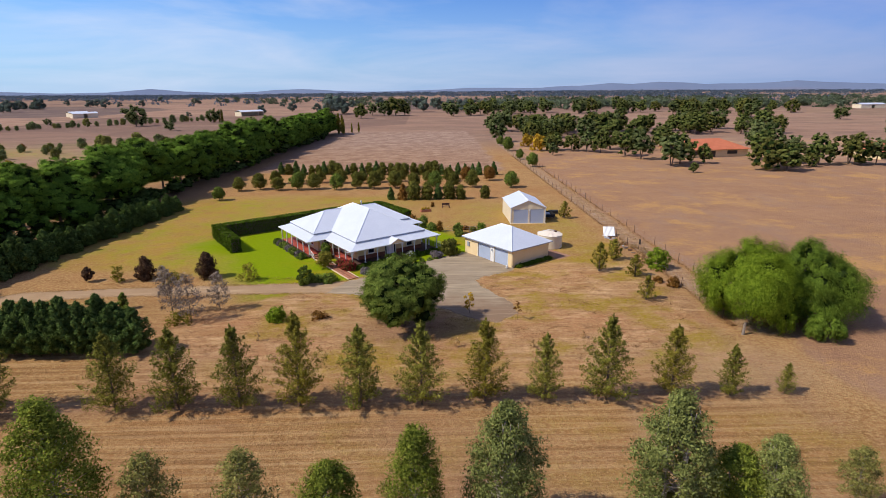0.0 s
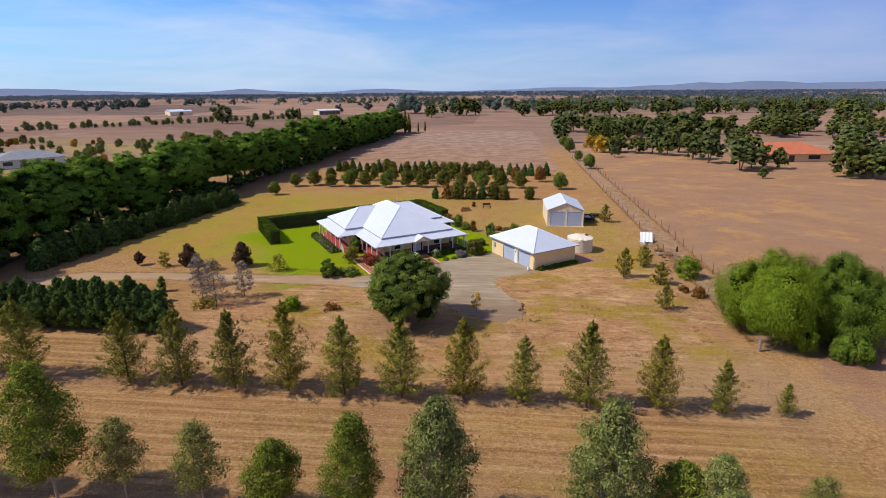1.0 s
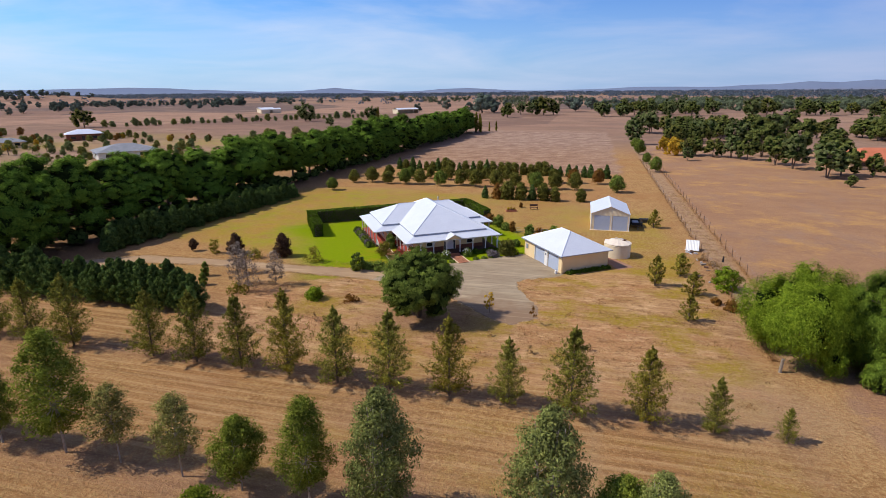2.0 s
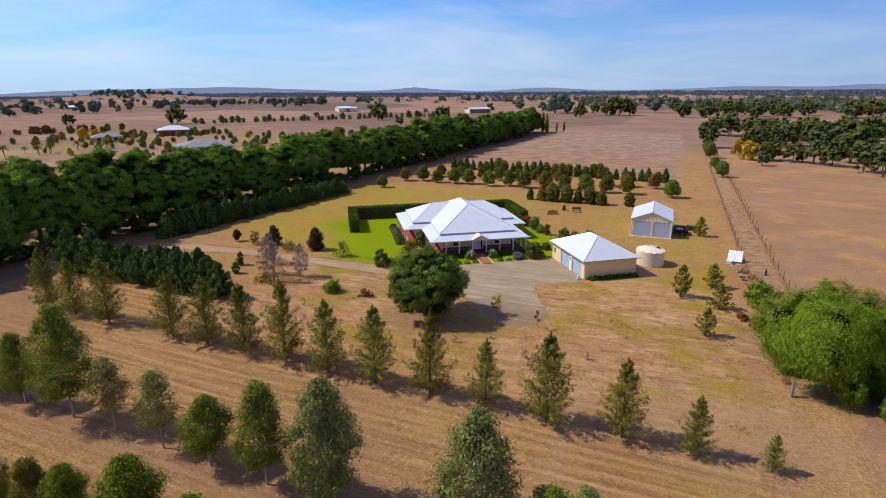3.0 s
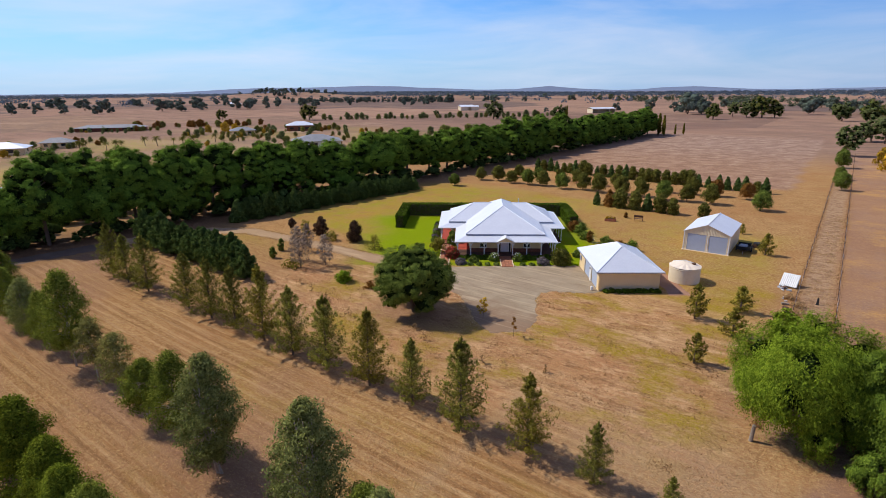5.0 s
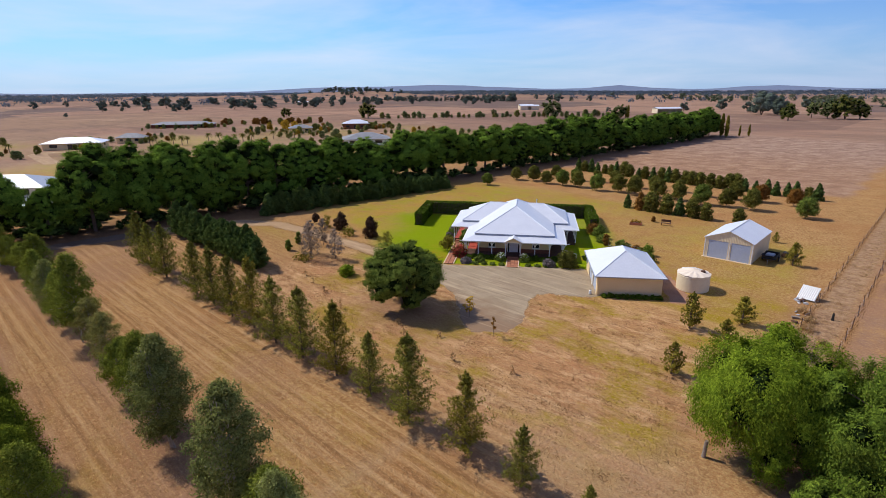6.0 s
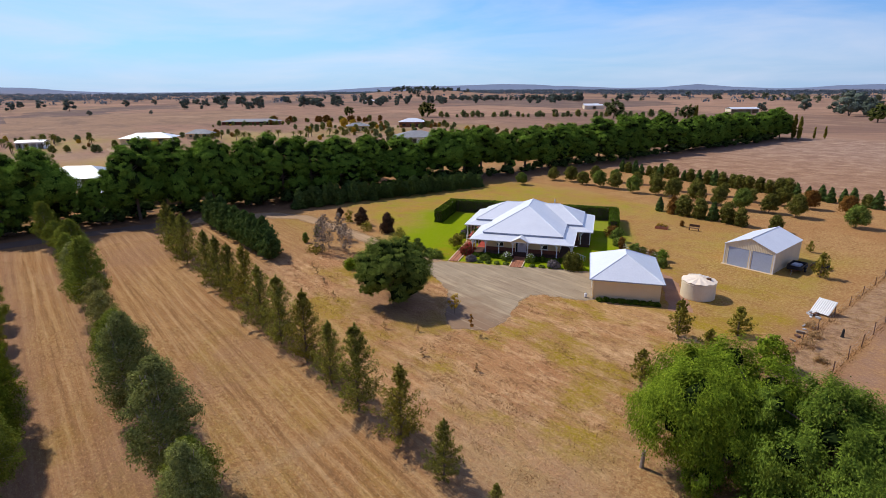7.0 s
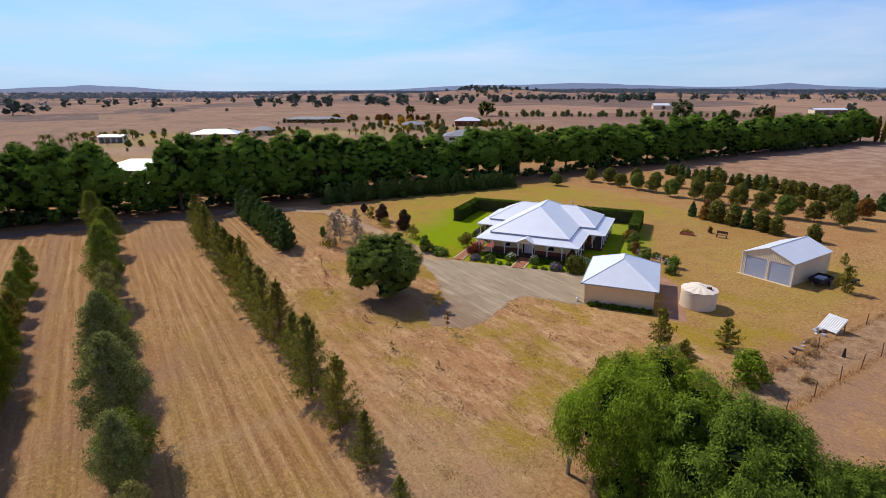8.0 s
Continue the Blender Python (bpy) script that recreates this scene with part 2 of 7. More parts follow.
TIMBER = material("weathered_post_timber", (0.20, 0.16, 0.12), (0.36, 0.30, 0.24), 4.0, 0.95, 0.5, stretch=(1, 1, 0.2))
RUST = material("rusty_steel", (0.09, 0.045, 0.03), (0.17, 0.09, 0.055), 5.0, 0.8, 0.3)
STEEL = material("galvanised_steel", (0.32, 0.33, 0.34), (0.44, 0.45, 0.46), 4.0, 0.45, metal=0.8)
BLACK = material("black_rubber", (0.015, 0.015, 0.016), (0.03, 0.03, 0.032), 3.0, 0.8)
TILE_ORANGE = material("orange_roof_tiles", (0.48, 0.14, 0.065), (0.60, 0.19, 0.095), 0.6, 0.8, 0.4)
ROOF_DULL = ribbed("weathered_roof_steel", (0.36, 0.40, 0.46), (0.43, 0.47, 0.53), "X", 0.16, 0.07, 0.5, 0.3, 0.6)
GREY_ROOF = material("grey_roof_tiles", (0.20, 0.21, 0.23), (0.28, 0.29, 0.31), 0.6, 0.7, 0.3)
DIRT = material("pale_dirt_track", (0.32, 0.205, 0.11), (0.42, 0.28, 0.155), 0.3, 1.0, 0.4, 24, stain=((0.30, 0.19, 0.12), 0.5))
wheel_marks(DIRT, (0.50, 0.355, 0.205), 0.7, 0, 0.08)
PATH_EARTH = material("red_brown_path_earth", (0.27, 0.14, 0.085), (0.38, 0.215, 0.135), 0.6, 1.0, 0.4, 16, stain=((0.20, 0.10, 0.06), 0.5))
# lane dirt with the shade of the pines put into its colour
LANE = material("pine_shaded_lane", (0.11, 0.075, 0.055), (0.18, 0.125, 0.09), 0.4, 1.0, 0.4, 24, stain=((0.09, 0.06, 0.042), 0.5))
BLUE_TARP = material("blue_plastic", (0.05, 0.16, 0.42), (0.09, 0.24, 0.55), 2.0, 0.5)

L_OAK = leaf_material("dark_oak_leaves", (0.072, 0.115, 0.022), (0.235, 0.29, 0.055))
L_SHEOAK = leaf_material("olive_needles", (0.12, 0.128, 0.022), (0.335, 0.315, 0.06))
L_SHEOAK_Y = leaf_material("yellow_green_needles", (0.15, 0.14, 0.02), (0.34, 0.29, 0.05))
L_GUM = leaf_material("green_gum_leaves", (0.105, 0.14, 0.02), (0.30, 0.335, 0.05))
L_GUM_GREY = leaf_material("grey_green_gum_leaves", (0.15, 0.145, 0.04), (0.36, 0.34, 0.10))
L_GUM_MID = leaf_material("dull_green_gum_leaves", (0.135, 0.158, 0.045), (0.345, 0.37, 0.11))
L_PEPPER = leaf_material("bright_green_pepper_leaves", (0.095, 0.16, 0.014), (0.33, 0.44, 0.036), 0.27)
# darker copy of the pepper leaves; on the pepper trees it paints in shade
L_PEPPER_DARK = leaf_material("dark_green_pepper_leaves", (0.062, 0.108, 0.016), (0.21, 0.295, 0.036), 0.24)
L_PINE = leaf_material("pine_needles", (0.056, 0.116, 0.018), (0.235, 0.37, 0.046), 0.08)
# near-black: the shade deep inside the crowns is put into this colour
L_CROWN_SHADE = leaf_material("shaded_inner_leaves", (0.016, 0.028, 0.008), (0.03, 0.048, 0.012), 0.0)
L_CONIFER = leaf_material("dark_conifer_needles", (0.05, 0.09, 0.026), (0.15, 0.215, 0.055))
L_HEDGE = leaf_material("clipped_hedge_leaves", (0.05, 0.09, 0.01), (0.125, 0.185, 0.02))
L_ORCHARD = leaf_material("olive_orchard_leaves", (0.08, 0.09, 0.018), (0.22, 0.21, 0.045))
L_BROWN = leaf_material("bronze_leaves", (0.16, 0.08, 0.02), (0.32, 0.16, 0.04))
L_RED = leaf_material("red_autumn_leaves", (0.22, 0.05, 0.02), (0.38, 0.09, 0.03))
L_PURPLE = leaf_material("purple_black_leaves", (0.055, 0.034, 0.022), (0.14, 0.085, 0.05))
L_GREYPINK = leaf_material("grey_mauve_leaves", (0.17, 0.13, 0.095), (0.42, 0.345, 0.28))
L_YELLOW = leaf_material("yellow_autumn_leaves", (0.35, 0.22, 0.02), (0.6, 0.4, 0.05))
L_WATTLE = leaf_material("yellow_green_wattle_leaves", (0.085, 0.12, 0.011), (0.235, 0.275, 0.026), 0.18)
L_FARBLUE = leaf_material("blue_green_gum_leaves", (0.10, 0.135, 0.05), (0.27, 0.30, 0.11))
# distance haze is mixed into the leaf colour of the far gums
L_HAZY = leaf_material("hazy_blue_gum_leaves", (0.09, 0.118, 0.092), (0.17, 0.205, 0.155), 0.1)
L_FAR = leaf_material("bush_leaves", (0.105, 0.135, 0.035), (0.285, 0.31, 0.085))
L_BUSH_OLIVE = leaf_material("olive_gum_leaves", (0.12, 0.13, 0.03), (0.29, 0.285, 0.075))
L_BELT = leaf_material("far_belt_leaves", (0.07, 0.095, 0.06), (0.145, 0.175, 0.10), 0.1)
L_BRONZE = leaf_material("olive_bronze_leaves", (0.11, 0.105, 0.014), (0.28, 0.235, 0.035), 0.2)
# bluer still: the haze over the horizon woods is painted into their leaves
L_DISTANT = leaf_material("hazed_distant_leaves", (0.105, 0.14, 0.175), (0.16, 0.20, 0.235))
L_LAVENDER = leaf_material("lavender_flowers", (0.11, 0.11, 0.08), (0.26, 0.21, 0.23))
L_WHITE = leaf_material("white_rose_flowers", (0.62, 0.62, 0.58), (0.85, 0.85, 0.82))
L_PINKRED = leaf_material("red_flowers", (0.06, 0.09, 0.02), (0.5, 0.05, 0.06))
L_RUSTY = leaf_material("rusty_dead_grass", (0.23, 0.125, 0.055), (0.42, 0.25, 0.115), 0.35)
L_STRAW = leaf_material("pale_straw_litter", (0.46, 0.32, 0.17), (0.68, 0.52, 0.33), 0.1)
L_DRY = leaf_material("dry_grass_stalks", (0.36, 0.23, 0.105), (0.62, 0.42, 0.205), 0.4)


# ---- building blocks ----
def part(name, bm, mat, parent, label=""):
    me = bpy.data.meshes.new(name)
    bm.to_mesh(me)
    bm.free()
    me.materials.append(mat)
    ob = new(name, me)
    ob.parent = parent
    return tagged(ob, label)


def thing(name, m, label, category, group="", kind=""):
    ob = new(name)
    ob.empty_display_size = 0.3
    ob.matrix_basis = m
    return tagged(ob, label, category, group, kind)


def box(bm, x0, y0, z0, x1, y1, z1):
    v = [bm.verts.new((x, y, z)) for z in (z0, z1) for x, y in ((x0, y0), (x1, y0), (x1, y1), (x0, y1))]
    for f in ((3, 2, 1, 0), (4, 5, 6, 7), (0, 1, 5, 4), (1, 2, 6, 5), (2, 3, 7, 6), (3, 0, 4, 7)):
        bm.faces.new([v[i] for i in f])
    return v


def boxed(*spans, soft=0.0):
    bm = bmesh.new()
    for s in spans:
        box(bm, *s)
    if soft:
        bmesh.ops.bevel(bm, geom=bm.edges[:], offset=soft, segments=1, affect="EDGES")
    return bm


def tube(bm, a, b, r0, r1, sides=8, caps=True):
    a, b = Vector(a), Vector(b)
    q = (b - a).to_track_quat("Z", "Y")
    rings = []
    for c, r in ((a, r0), (b, r1)):
        rings.append([bm.verts.new(c + q @ Vector((r * math.cos(k * math.tau / sides), r * math.sin(k * math.tau / sides), 0))) for k in range(sides)])
    for k in range(sides):
        bm.faces.new((rings[0][k], rings[0][(k + 1) % sides], rings[1][(k + 1) % sides], rings[1][k]))
    if caps:
        bm.faces.new(rings[0][::-1])
        bm.faces.new(rings[1])


def slab(bm, points, z0, z1):
    """An upright prism over a plan outline (counter-clockwise)."""
    lo = [bm.verts.new((x, y, z0)) for x, y in points]
    hi = [bm.verts.new((x, y, z1)) for x, y in points]
    bm.faces.new(lo[::-1])
    bm.faces.new(hi)
    for k in range(len(points)):
        j = (k + 1) % len(points)
        bm.faces.new((lo[k], lo[j], hi[j], hi[k]))


def sheet(bm, corners, thick):
    """A flat plate of that thickness below its upper face."""
    c = [Vector(p) for p in corners]
    up = (c[1] - c[0]).cross(c[2] - c[0]).normalized()
    if up.z < 0:
        c, up = c[::-1], -up
    top = [bm.verts.new(p) for p in c]
    low = [bm.verts.new(p - up * thick) for p in c]
    bm.faces.new(top)
    bm.faces.new(low[::-1])
    for k in range(len(c)):
        j = (k + 1) % len(c)
        bm.faces.new((low[k], low[j], top[j], top[k]))


# ---- foliage ----
def leaves_mesh(name, clumps, per, size, rng, long=1.6, shell=0.5, droop=0.0, dome=0.7):
    """Many small leaves round clump centres (x, y, z, rx, ry, rz), as one mesh of loose quads."""
    c = np.array(clumps, float)
    k = np.repeat(np.arange(len(c)), per)
    n = len(k)
    d = rng.normal(size=(n, 3))
    d /= np.linalg.norm(d, axis=1)[:, None]
    rad = shell + (1 - shell) * rng.random(n) ** 0.6
    p = c[k, :3] + d * c[k, 3:6] * rad[:, None]
    out = p - c[:, :3].mean(0)
    out /= np.linalg.norm(out, axis=1)[:, None] + 1e-6
    nor = d + dome * out + rng.normal(size=(n, 3)) * 0.55 + np.array((0, 0, 0.25))
    nor /= np.linalg.norm(nor, axis=1)[:, None]
    a = np.cross(nor, rng.normal(size=(n, 3)))
    a[:, 2] -= droop * np.linalg.norm(a, axis=1)
    a /= np.linalg.norm(a, axis=1)[:, None]
    b = np.cross(nor, a)
    b /= np.linalg.norm(b, axis=1)[:, None]
    s = size * (0.55 + 0.9 * rng.random(n))[:, None]
    a, b = a * s * long * 0.5, b * s * 0.5
    return quads_mesh(name, p, a, b)


def quads_mesh(name, p, a, b):
    """Loose diamond leaves at points p with half axes a and b, as one mesh."""
    n = len(p)
    v = np.stack([p - a, p + b, p + a, p - b], 1).reshape(-1, 3)
    me = bpy.data.meshes.new(name)
    me.vertices.add(4 * n)
    me.vertices.foreach_set("co", v.ravel())
    me.loops.add(4 * n)
    me.loops.foreach_set("vertex_index", np.arange(4 * n))
    me.polygons.add(n)
    me.polygons.foreach_set("loop_start", np.arange(0, 4 * n, 4))
    me.update(calc_edges=True)
    return me


def crown(name, me, mat, parent, label=""):
    me.materials.append(mat)
    ob = new(name, me)
    ob.parent = parent
    return tagged(ob, label)


def stems(parent, lines, mat, name="trunk"):
    """Trunk and limbs as one tapered mesh: lines of ((x, y, z), (x, y, z), r0, r1)."""
    bm = bmesh.new()
    for a, b, r0, r1 in lines:
        tube(bm, a, b, r0, r1, 6)
    bm.verts.ensure_lookup_table()
    for k in range(1, len(lines)):
        bm.edges.new((bm.verts[0], bm.verts[12 * k]))
    return part(name, bm, mat, parent)


def grow(name, seed, mat, label, category, height, radius, base, clumps, per, leaf, shape="round", bark=None, stems_n=1, long=1.6, droop=0.0, clump=0.32, squash=0.75, group="", through=0.5, trunk_r=0.0, dome=0.7, heart=0.0, heart_mat=None):
    """A tree at the origin: trunk, limbs that reach the clumps of its crown, and leaves. base: height of the crown's foot."""
    rng = np.random.default_rng(seed)
    t = thing(name, Matrix(), label, category, group)
    lines, cl = [], []
    tr = trunk_r or 0.01 * height
    tops = []
    for s in range(stems_n):
        a = rng.random() * math.tau
        sp = 0.0 if stems_n == 1 else radius * 0.35
        foot = (0.08 * s, 0.05 * s, -0.1)
        mid = (math.cos(a) * sp * 0.5, math.sin(a) * sp * 0.5, base + (height - base) * 0.25)
        top = (math.cos(a) * sp, math.sin(a) * sp, height * 0.88)
        lines += [(foot, mid, tr, tr * 0.7), (mid, top, tr * 0.7, tr * 0.15)]
        tops.append((mid, top))
    lobes = []
    count = max(6, clumps // 8)
    for j in range(count):
        h = (j + 0.5) / count
        e = math.sqrt(max(0.05, 1 - (2 * h - 0.55) ** 2 / 2.2)) * radius * 0.66 * (0.75 + 0.4 * rng.random())
        b = j * 2.39996 + rng.normal() * 0.3
        lobes.append((e * math.cos(b), e * math.sin(b), base + (height - base) * (0.06 + 0.8 * h), radius * (0.30 + 0.16 * rng.random())))
    for i in range(clumps):
        f = (i + 0.5) / clumps
        a = i * 2.39996 + rng.random() * 0.6
        if shape == "cone":
            h = f ** 1.15
            env = (1 - h) ** 0.8 * 0.95 + 0.06
            r = radius * env * (0.45 + 0.55 * rng.random())
            cr = radius * clump * (0.45 + 0.75 * (1 - h)) * (0.7 + 0.6 * rng.random())
        elif shape == "tall":
            h = f
            env = min(1.0, 0.45 + 1.9 * h) * (1 - h ** 1.7) ** 0.7 + 0.08
            r = radius * env * math.sqrt(rng.random()) * 0.95
            cr = radius * clump * (0.55 + 0.7 * rng.random()) * (0.6 + 0.4 * env)
        else:
            h = f
            env = math.sqrt(max(0.03, 1 - (2 * h - 0.85) ** 2 / 1.35))
            r = radius * env * (rng.random() ** 0.35) * 0.82
            cr = radius * clump * (0.65 + 0.7 * rng.random())
        z = base + (height - base) * (0.06 + 0.9 * h) - cr * 0.4
        x, y = r * math.cos(a), r * math.sin(a)
        if shape == "lobes":
            c = lobes[i % len(lobes)]
            d = rng.normal(size=3)
            d[2] = abs(d[2]) * 0.85 - 0.45
            d /= np.linalg.norm(d)
            cr = radius * clump * (0.6 + 0.6 * rng.random())
            x, y, z = (c[j] + d[j] * c[3] * 0.85 for j in range(3))
            z = max(z, base + cr * 0.5)
        cl.append((x, y, z, cr, cr, cr * squash))
        m, tp = tops[i % len(tops)]
        g = min(1.0, max(0.0, (z - m[2]) / max(0.1, tp[2] - m[2]) - 0.25))
        st = tuple(m[j] + (tp[j] - m[j]) * g for j in range(3))
        lines.append((st, (x, y, z), tr * 0.28, tr * 0.08))
    stems(t, lines, bark or BARK)
    if heart:
        # lumpy balls in each lobe, standing in for its dense, shaded inside
        bm = bmesh.new()
        for x, y, z, r in lobes:
            ball = bmesh.ops.create_icosphere(bm, subdivisions=3, radius=r * heart, matrix=Matrix.Translation((x, y, max(z, base + r * heart))))
            for v in ball["verts"]:
                v.co += Vector(rng.normal(size=3)) * 0.06 * r
        part("inner_foliage", bm, heart_mat or L_CONIFER, t, "inner balls standing in for shaded crown depth")
    crown("crown", leaves_mesh("leaves", cl, per, leaf, rng, long, through, droop, dome), mat, t)
    return t


def billow(name, seed, mat, label, height, radius, base, lobes_n, leaves, leaf, group="", long=2.4, weep=0.0, tufts=26, stems_n=1, bark=None, inner=None, trunk_r=0.0, spread=1.0, low=-0.45, open_=0.0, rough=0.3, skirt=0.3, heart=0.8, lobe=1.0):
    """A broad-crowned tree: lobes heaped over a dome, each lobe set with tufts of small leaves that may hang; limbs reach every lobe.
    low: how far down the sides the lobes go (-1 to 1); open_: share of the tufts left out; rough: how uneven the dome is; skirt: how wide it stays towards its foot."""
    rng = np.random.default_rng(seed)
    t = thing(name, Matrix(), label, "tree", group)
    half = (height - base) / 2
    mid = np.array((0, 0, base + half))
    lobes = []
    for j in range(lobes_n):
        z = low + (1 - low) * (j + 0.5) / lobes_n
        a = j * 2.39996 + rng.normal() * 0.35
        wide = max(0.0, 1 - z * z) ** (0.5 if z > 0 else 0.5 * (1 - skirt))
        d = np.array((wide * math.cos(a), wide * math.sin(a), z))
        r = lobe * radius * rng.uniform(0.22, 0.46) * (1.0 - 0.15 * abs(z))
        k = rng.uniform(1 - rough, 1.0 + 0.35 * rough)
        c = mid + d * np.array(((radius - r * 0.8) * k * spread, (radius - r * 0.8) * k * spread, (half - r * 0.8) * k))
        c[2] = max(c[2], base + r * 0.55)
        lobes.append((*c, r))
    lb = np.array(lobes)
    tr = trunk_r or 0.02 * height
    lines = []
    tops = []
    for k in range(stems_n):
        a = k * math.tau / stems_n + 0.6
        sp = 0.0 if stems_n == 1 else radius * 0.22
        fork = (math.cos(a) * sp * 0.6, math.sin(a) * sp * 0.6, base + half * 0.55)
        top = (math.cos(a) * sp, math.sin(a) * sp, base + half * 1.5)
        lines += [((math.cos(a) * 0.12, math.sin(a) * 0.12, -0.1), fork, tr, tr * 0.75), (fork, top, tr * 0.75, tr * 0.25)]
        tops.append((fork, top))
    for j, (x, y, z, r) in enumerate(lobes):
        f, tp = tops[j % len(tops)]
        g = min(1.0, max(0.0, (z - f[2]) / max(0.2, tp[2] - f[2]) - 0.3))
        lines.append((tuple(f[i] + (tp[i] - f[i]) * g for i in range(3)), (x, y, z), tr * 0.34, tr * 0.1))
    stems(t, lines, bark or BARK)
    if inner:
        # rough balls behind the leaves carry the crown's inner shade as dark colour
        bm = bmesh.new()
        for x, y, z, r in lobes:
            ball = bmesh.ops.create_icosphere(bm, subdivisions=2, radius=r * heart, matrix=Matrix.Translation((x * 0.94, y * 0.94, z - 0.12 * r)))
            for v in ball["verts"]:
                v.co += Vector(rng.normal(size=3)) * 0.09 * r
        part("inner_foliage", bm, inner, t, "inner balls standing in for shaded crown depth")
    # tufts over the outer side of every lobe
    td, tl = [], []
    for j in range(lobes_n):
        n = max(6, int(tufts * (lb[j, 3] / (0.34 * radius)) ** 2))
        d = rng.normal(size=(n * 2, 3))
        d /= np.linalg.norm(d, axis=1)[:, None]
        out = (lb[j, :3] - mid) / (np.linalg.norm(lb[j, :3] - mid) + 1e-6)
        d = d[(d @ out) + 0.35 * d[:, 2] > -0.35][:n]
        td.append(d)
        tl.append(np.full(len(d), j))
    td, tl = np.concatenate(td), np.concatenate(tl)
    tp = lb[tl, :3] + td * lb[tl, 3:4] * rng.uniform(0.82, 1.08, (len(tl), 1))
    gap = np.linalg.norm(tp[:, None] - lb[None, :, :3], axis=2) / lb[None, :, 3]
    gap[np.arange(len(tl)), tl] = 9
    keep = (gap.min(1) > 0.8) & (rng.random(len(tl)) > open_)
    td, tl, tp = td[keep], tl[keep], tp[keep]
    k = rng.integers(0, len(tl), leaves)
    size = lb[tl[k], 3] * 0.27
    p = tp[k] + rng.normal(size=(leaves, 3)) * size[:, None] * np.array((0.62, 0.62, 0.42))
    p[:, 2] -= weep * np.abs(rng.normal(size=leaves)) * size * 1.5
    p[:, 2] = np.maximum(p[:, 2], 0.05)
    nor = td[k] * 0.9 + (p - mid) / (np.linalg.norm(p - mid, axis=1)[:, None] + 1e-6) * 0.5 + rng.normal(size=(leaves, 3)) * 0.4 + np.array((0, 0, 0.3))
    nor /= np.linalg.norm(nor, axis=1)[:, None]
    a = rng.normal(size=(leaves, 3))
    a[:, 2] -= weep * 2.2
    a -= nor * (a * nor).sum(1)[:, None]
    a /= np.linalg.norm(a, axis=1)[:, None]
    b = np.cross(nor, a)
    s = leaf * (0.6 + 0.8 * rng.random(leaves))[:, None]
    crown("crown", quads_mesh("leaves", p, a * s * long * 0.5, b * s * 0.5), mat, t)
    return t


def grow_plume(name, seed, mat, label, height, radius, branches, per, leaf, group):
    """A slender feathery tree: a straight stem with many rising branches that carry sprays of needles."""
    rng = np.random.default_rng(seed)
    t = thing(name, Matrix(), label, "tree", group)
    lines = [((0, 0, -0.1), (0, 0, height * 0.55), 0.1, 0.06), ((0, 0, height * 0.55), (0.05, 0, height * 0.99), 0.06, 0.012)]
    cl = []
    for i in range(branches):
        f = ((i + rng.random()) / branches) ** 1.3
        z = height * (0.04 + 0.9 * f)
        ln = radius * ((1 - f) ** 0.75 * (0.65 + 0.6 * rng.random()) + 0.1)
        if f < 0.12:
            ln *= 0.8
        a = i * 2.39996 + rng.normal() * 0.5
        rise = 0.35 + 0.9 * f + 0.25 * rng.random()
        d = np.array((math.cos(a), math.sin(a), rise))
        d /= np.linalg.norm(d)
        tip = np.array((0, 0, z)) + d * ln * 1.15
        lines.append(((0, 0, z), tuple(tip), 0.02, 0.006))
        for s in (0.3, 0.55, 0.8, 1.0):
            c = np.array((0, 0, z)) + d * ln * 1.15 * s
            r = (0.10 + 0.16 * ln) * (1.15 - 0.45 * s)
            cl.append((*c, r, r, r * 1.15))
    for s in range(5):
        cl.append((0.02, 0, height * (0.9 + 0.025 * s), 0.08, 0.08, 0.16))
    stems(t, lines, BARK)
    crown("crown", leaves_mesh("leaves", cl, per, leaf, rng, 3.4, 0.2, -0.5), mat, t)
    return t


def plant(kinds, x, y, turn, size, stretch=1.0, z=0.0):
    """A copy of one of the kinds of tree at a place."""
    return copy_thing(kinds, Matrix.LocRotScale((x, y, z), Euler((0, 0, turn)), (size, size, size * stretch)))


def retire(*trees):
    """Take the patterns from which copies were made out of the scene."""
    for t in trees:
        for o in (*t.children_recursive, t):
            bpy.data.objects.remove(o)


# ---- ground ----
from mathutils import geometry


def axis_steps(lo, hi, near_lo, near_hi, step, growth):
    """Grid lines: even between near_lo and near_hi, then ever wider out to lo and hi."""
    up, w = [near_hi], step
    while up[-1] < hi:
        w *= growth
        up.append(min(hi, up[-1] + w))
    down, w = [near_lo], step
    while down[-1] > lo:
        w *= growth
        down.append(max(lo, down[-1] - w))
    return np.array(down[::-1][:-1] + list(np.arange(near_lo, near_hi, step)) + up)


HOUSE = pose(-10.0, 67.7, 0, 0, 0, 34.2)
HU, HV = math.cos(radians(34.2)), math.sin(radians(34.2))


def soft_step(v, a, b):
    s = np.clip((v - a) / (b - a), 0, 1)
    return s * s * (3 - 2 * s)


def ripple(x, y, size, seed):
    """Smooth irregular waves, about -1 to 1."""
    r = np.random.default_rng(seed)
    out = np.zeros_like(x, dtype=float)
    for i in range(7):
        a, p = r.random() * math.tau, r.random() * math.tau
        s = size * (0.5 + r.random())
        out += np.sin((x * math.cos(a) + y * math.sin(a)) / s + p)
    return out / 3.2


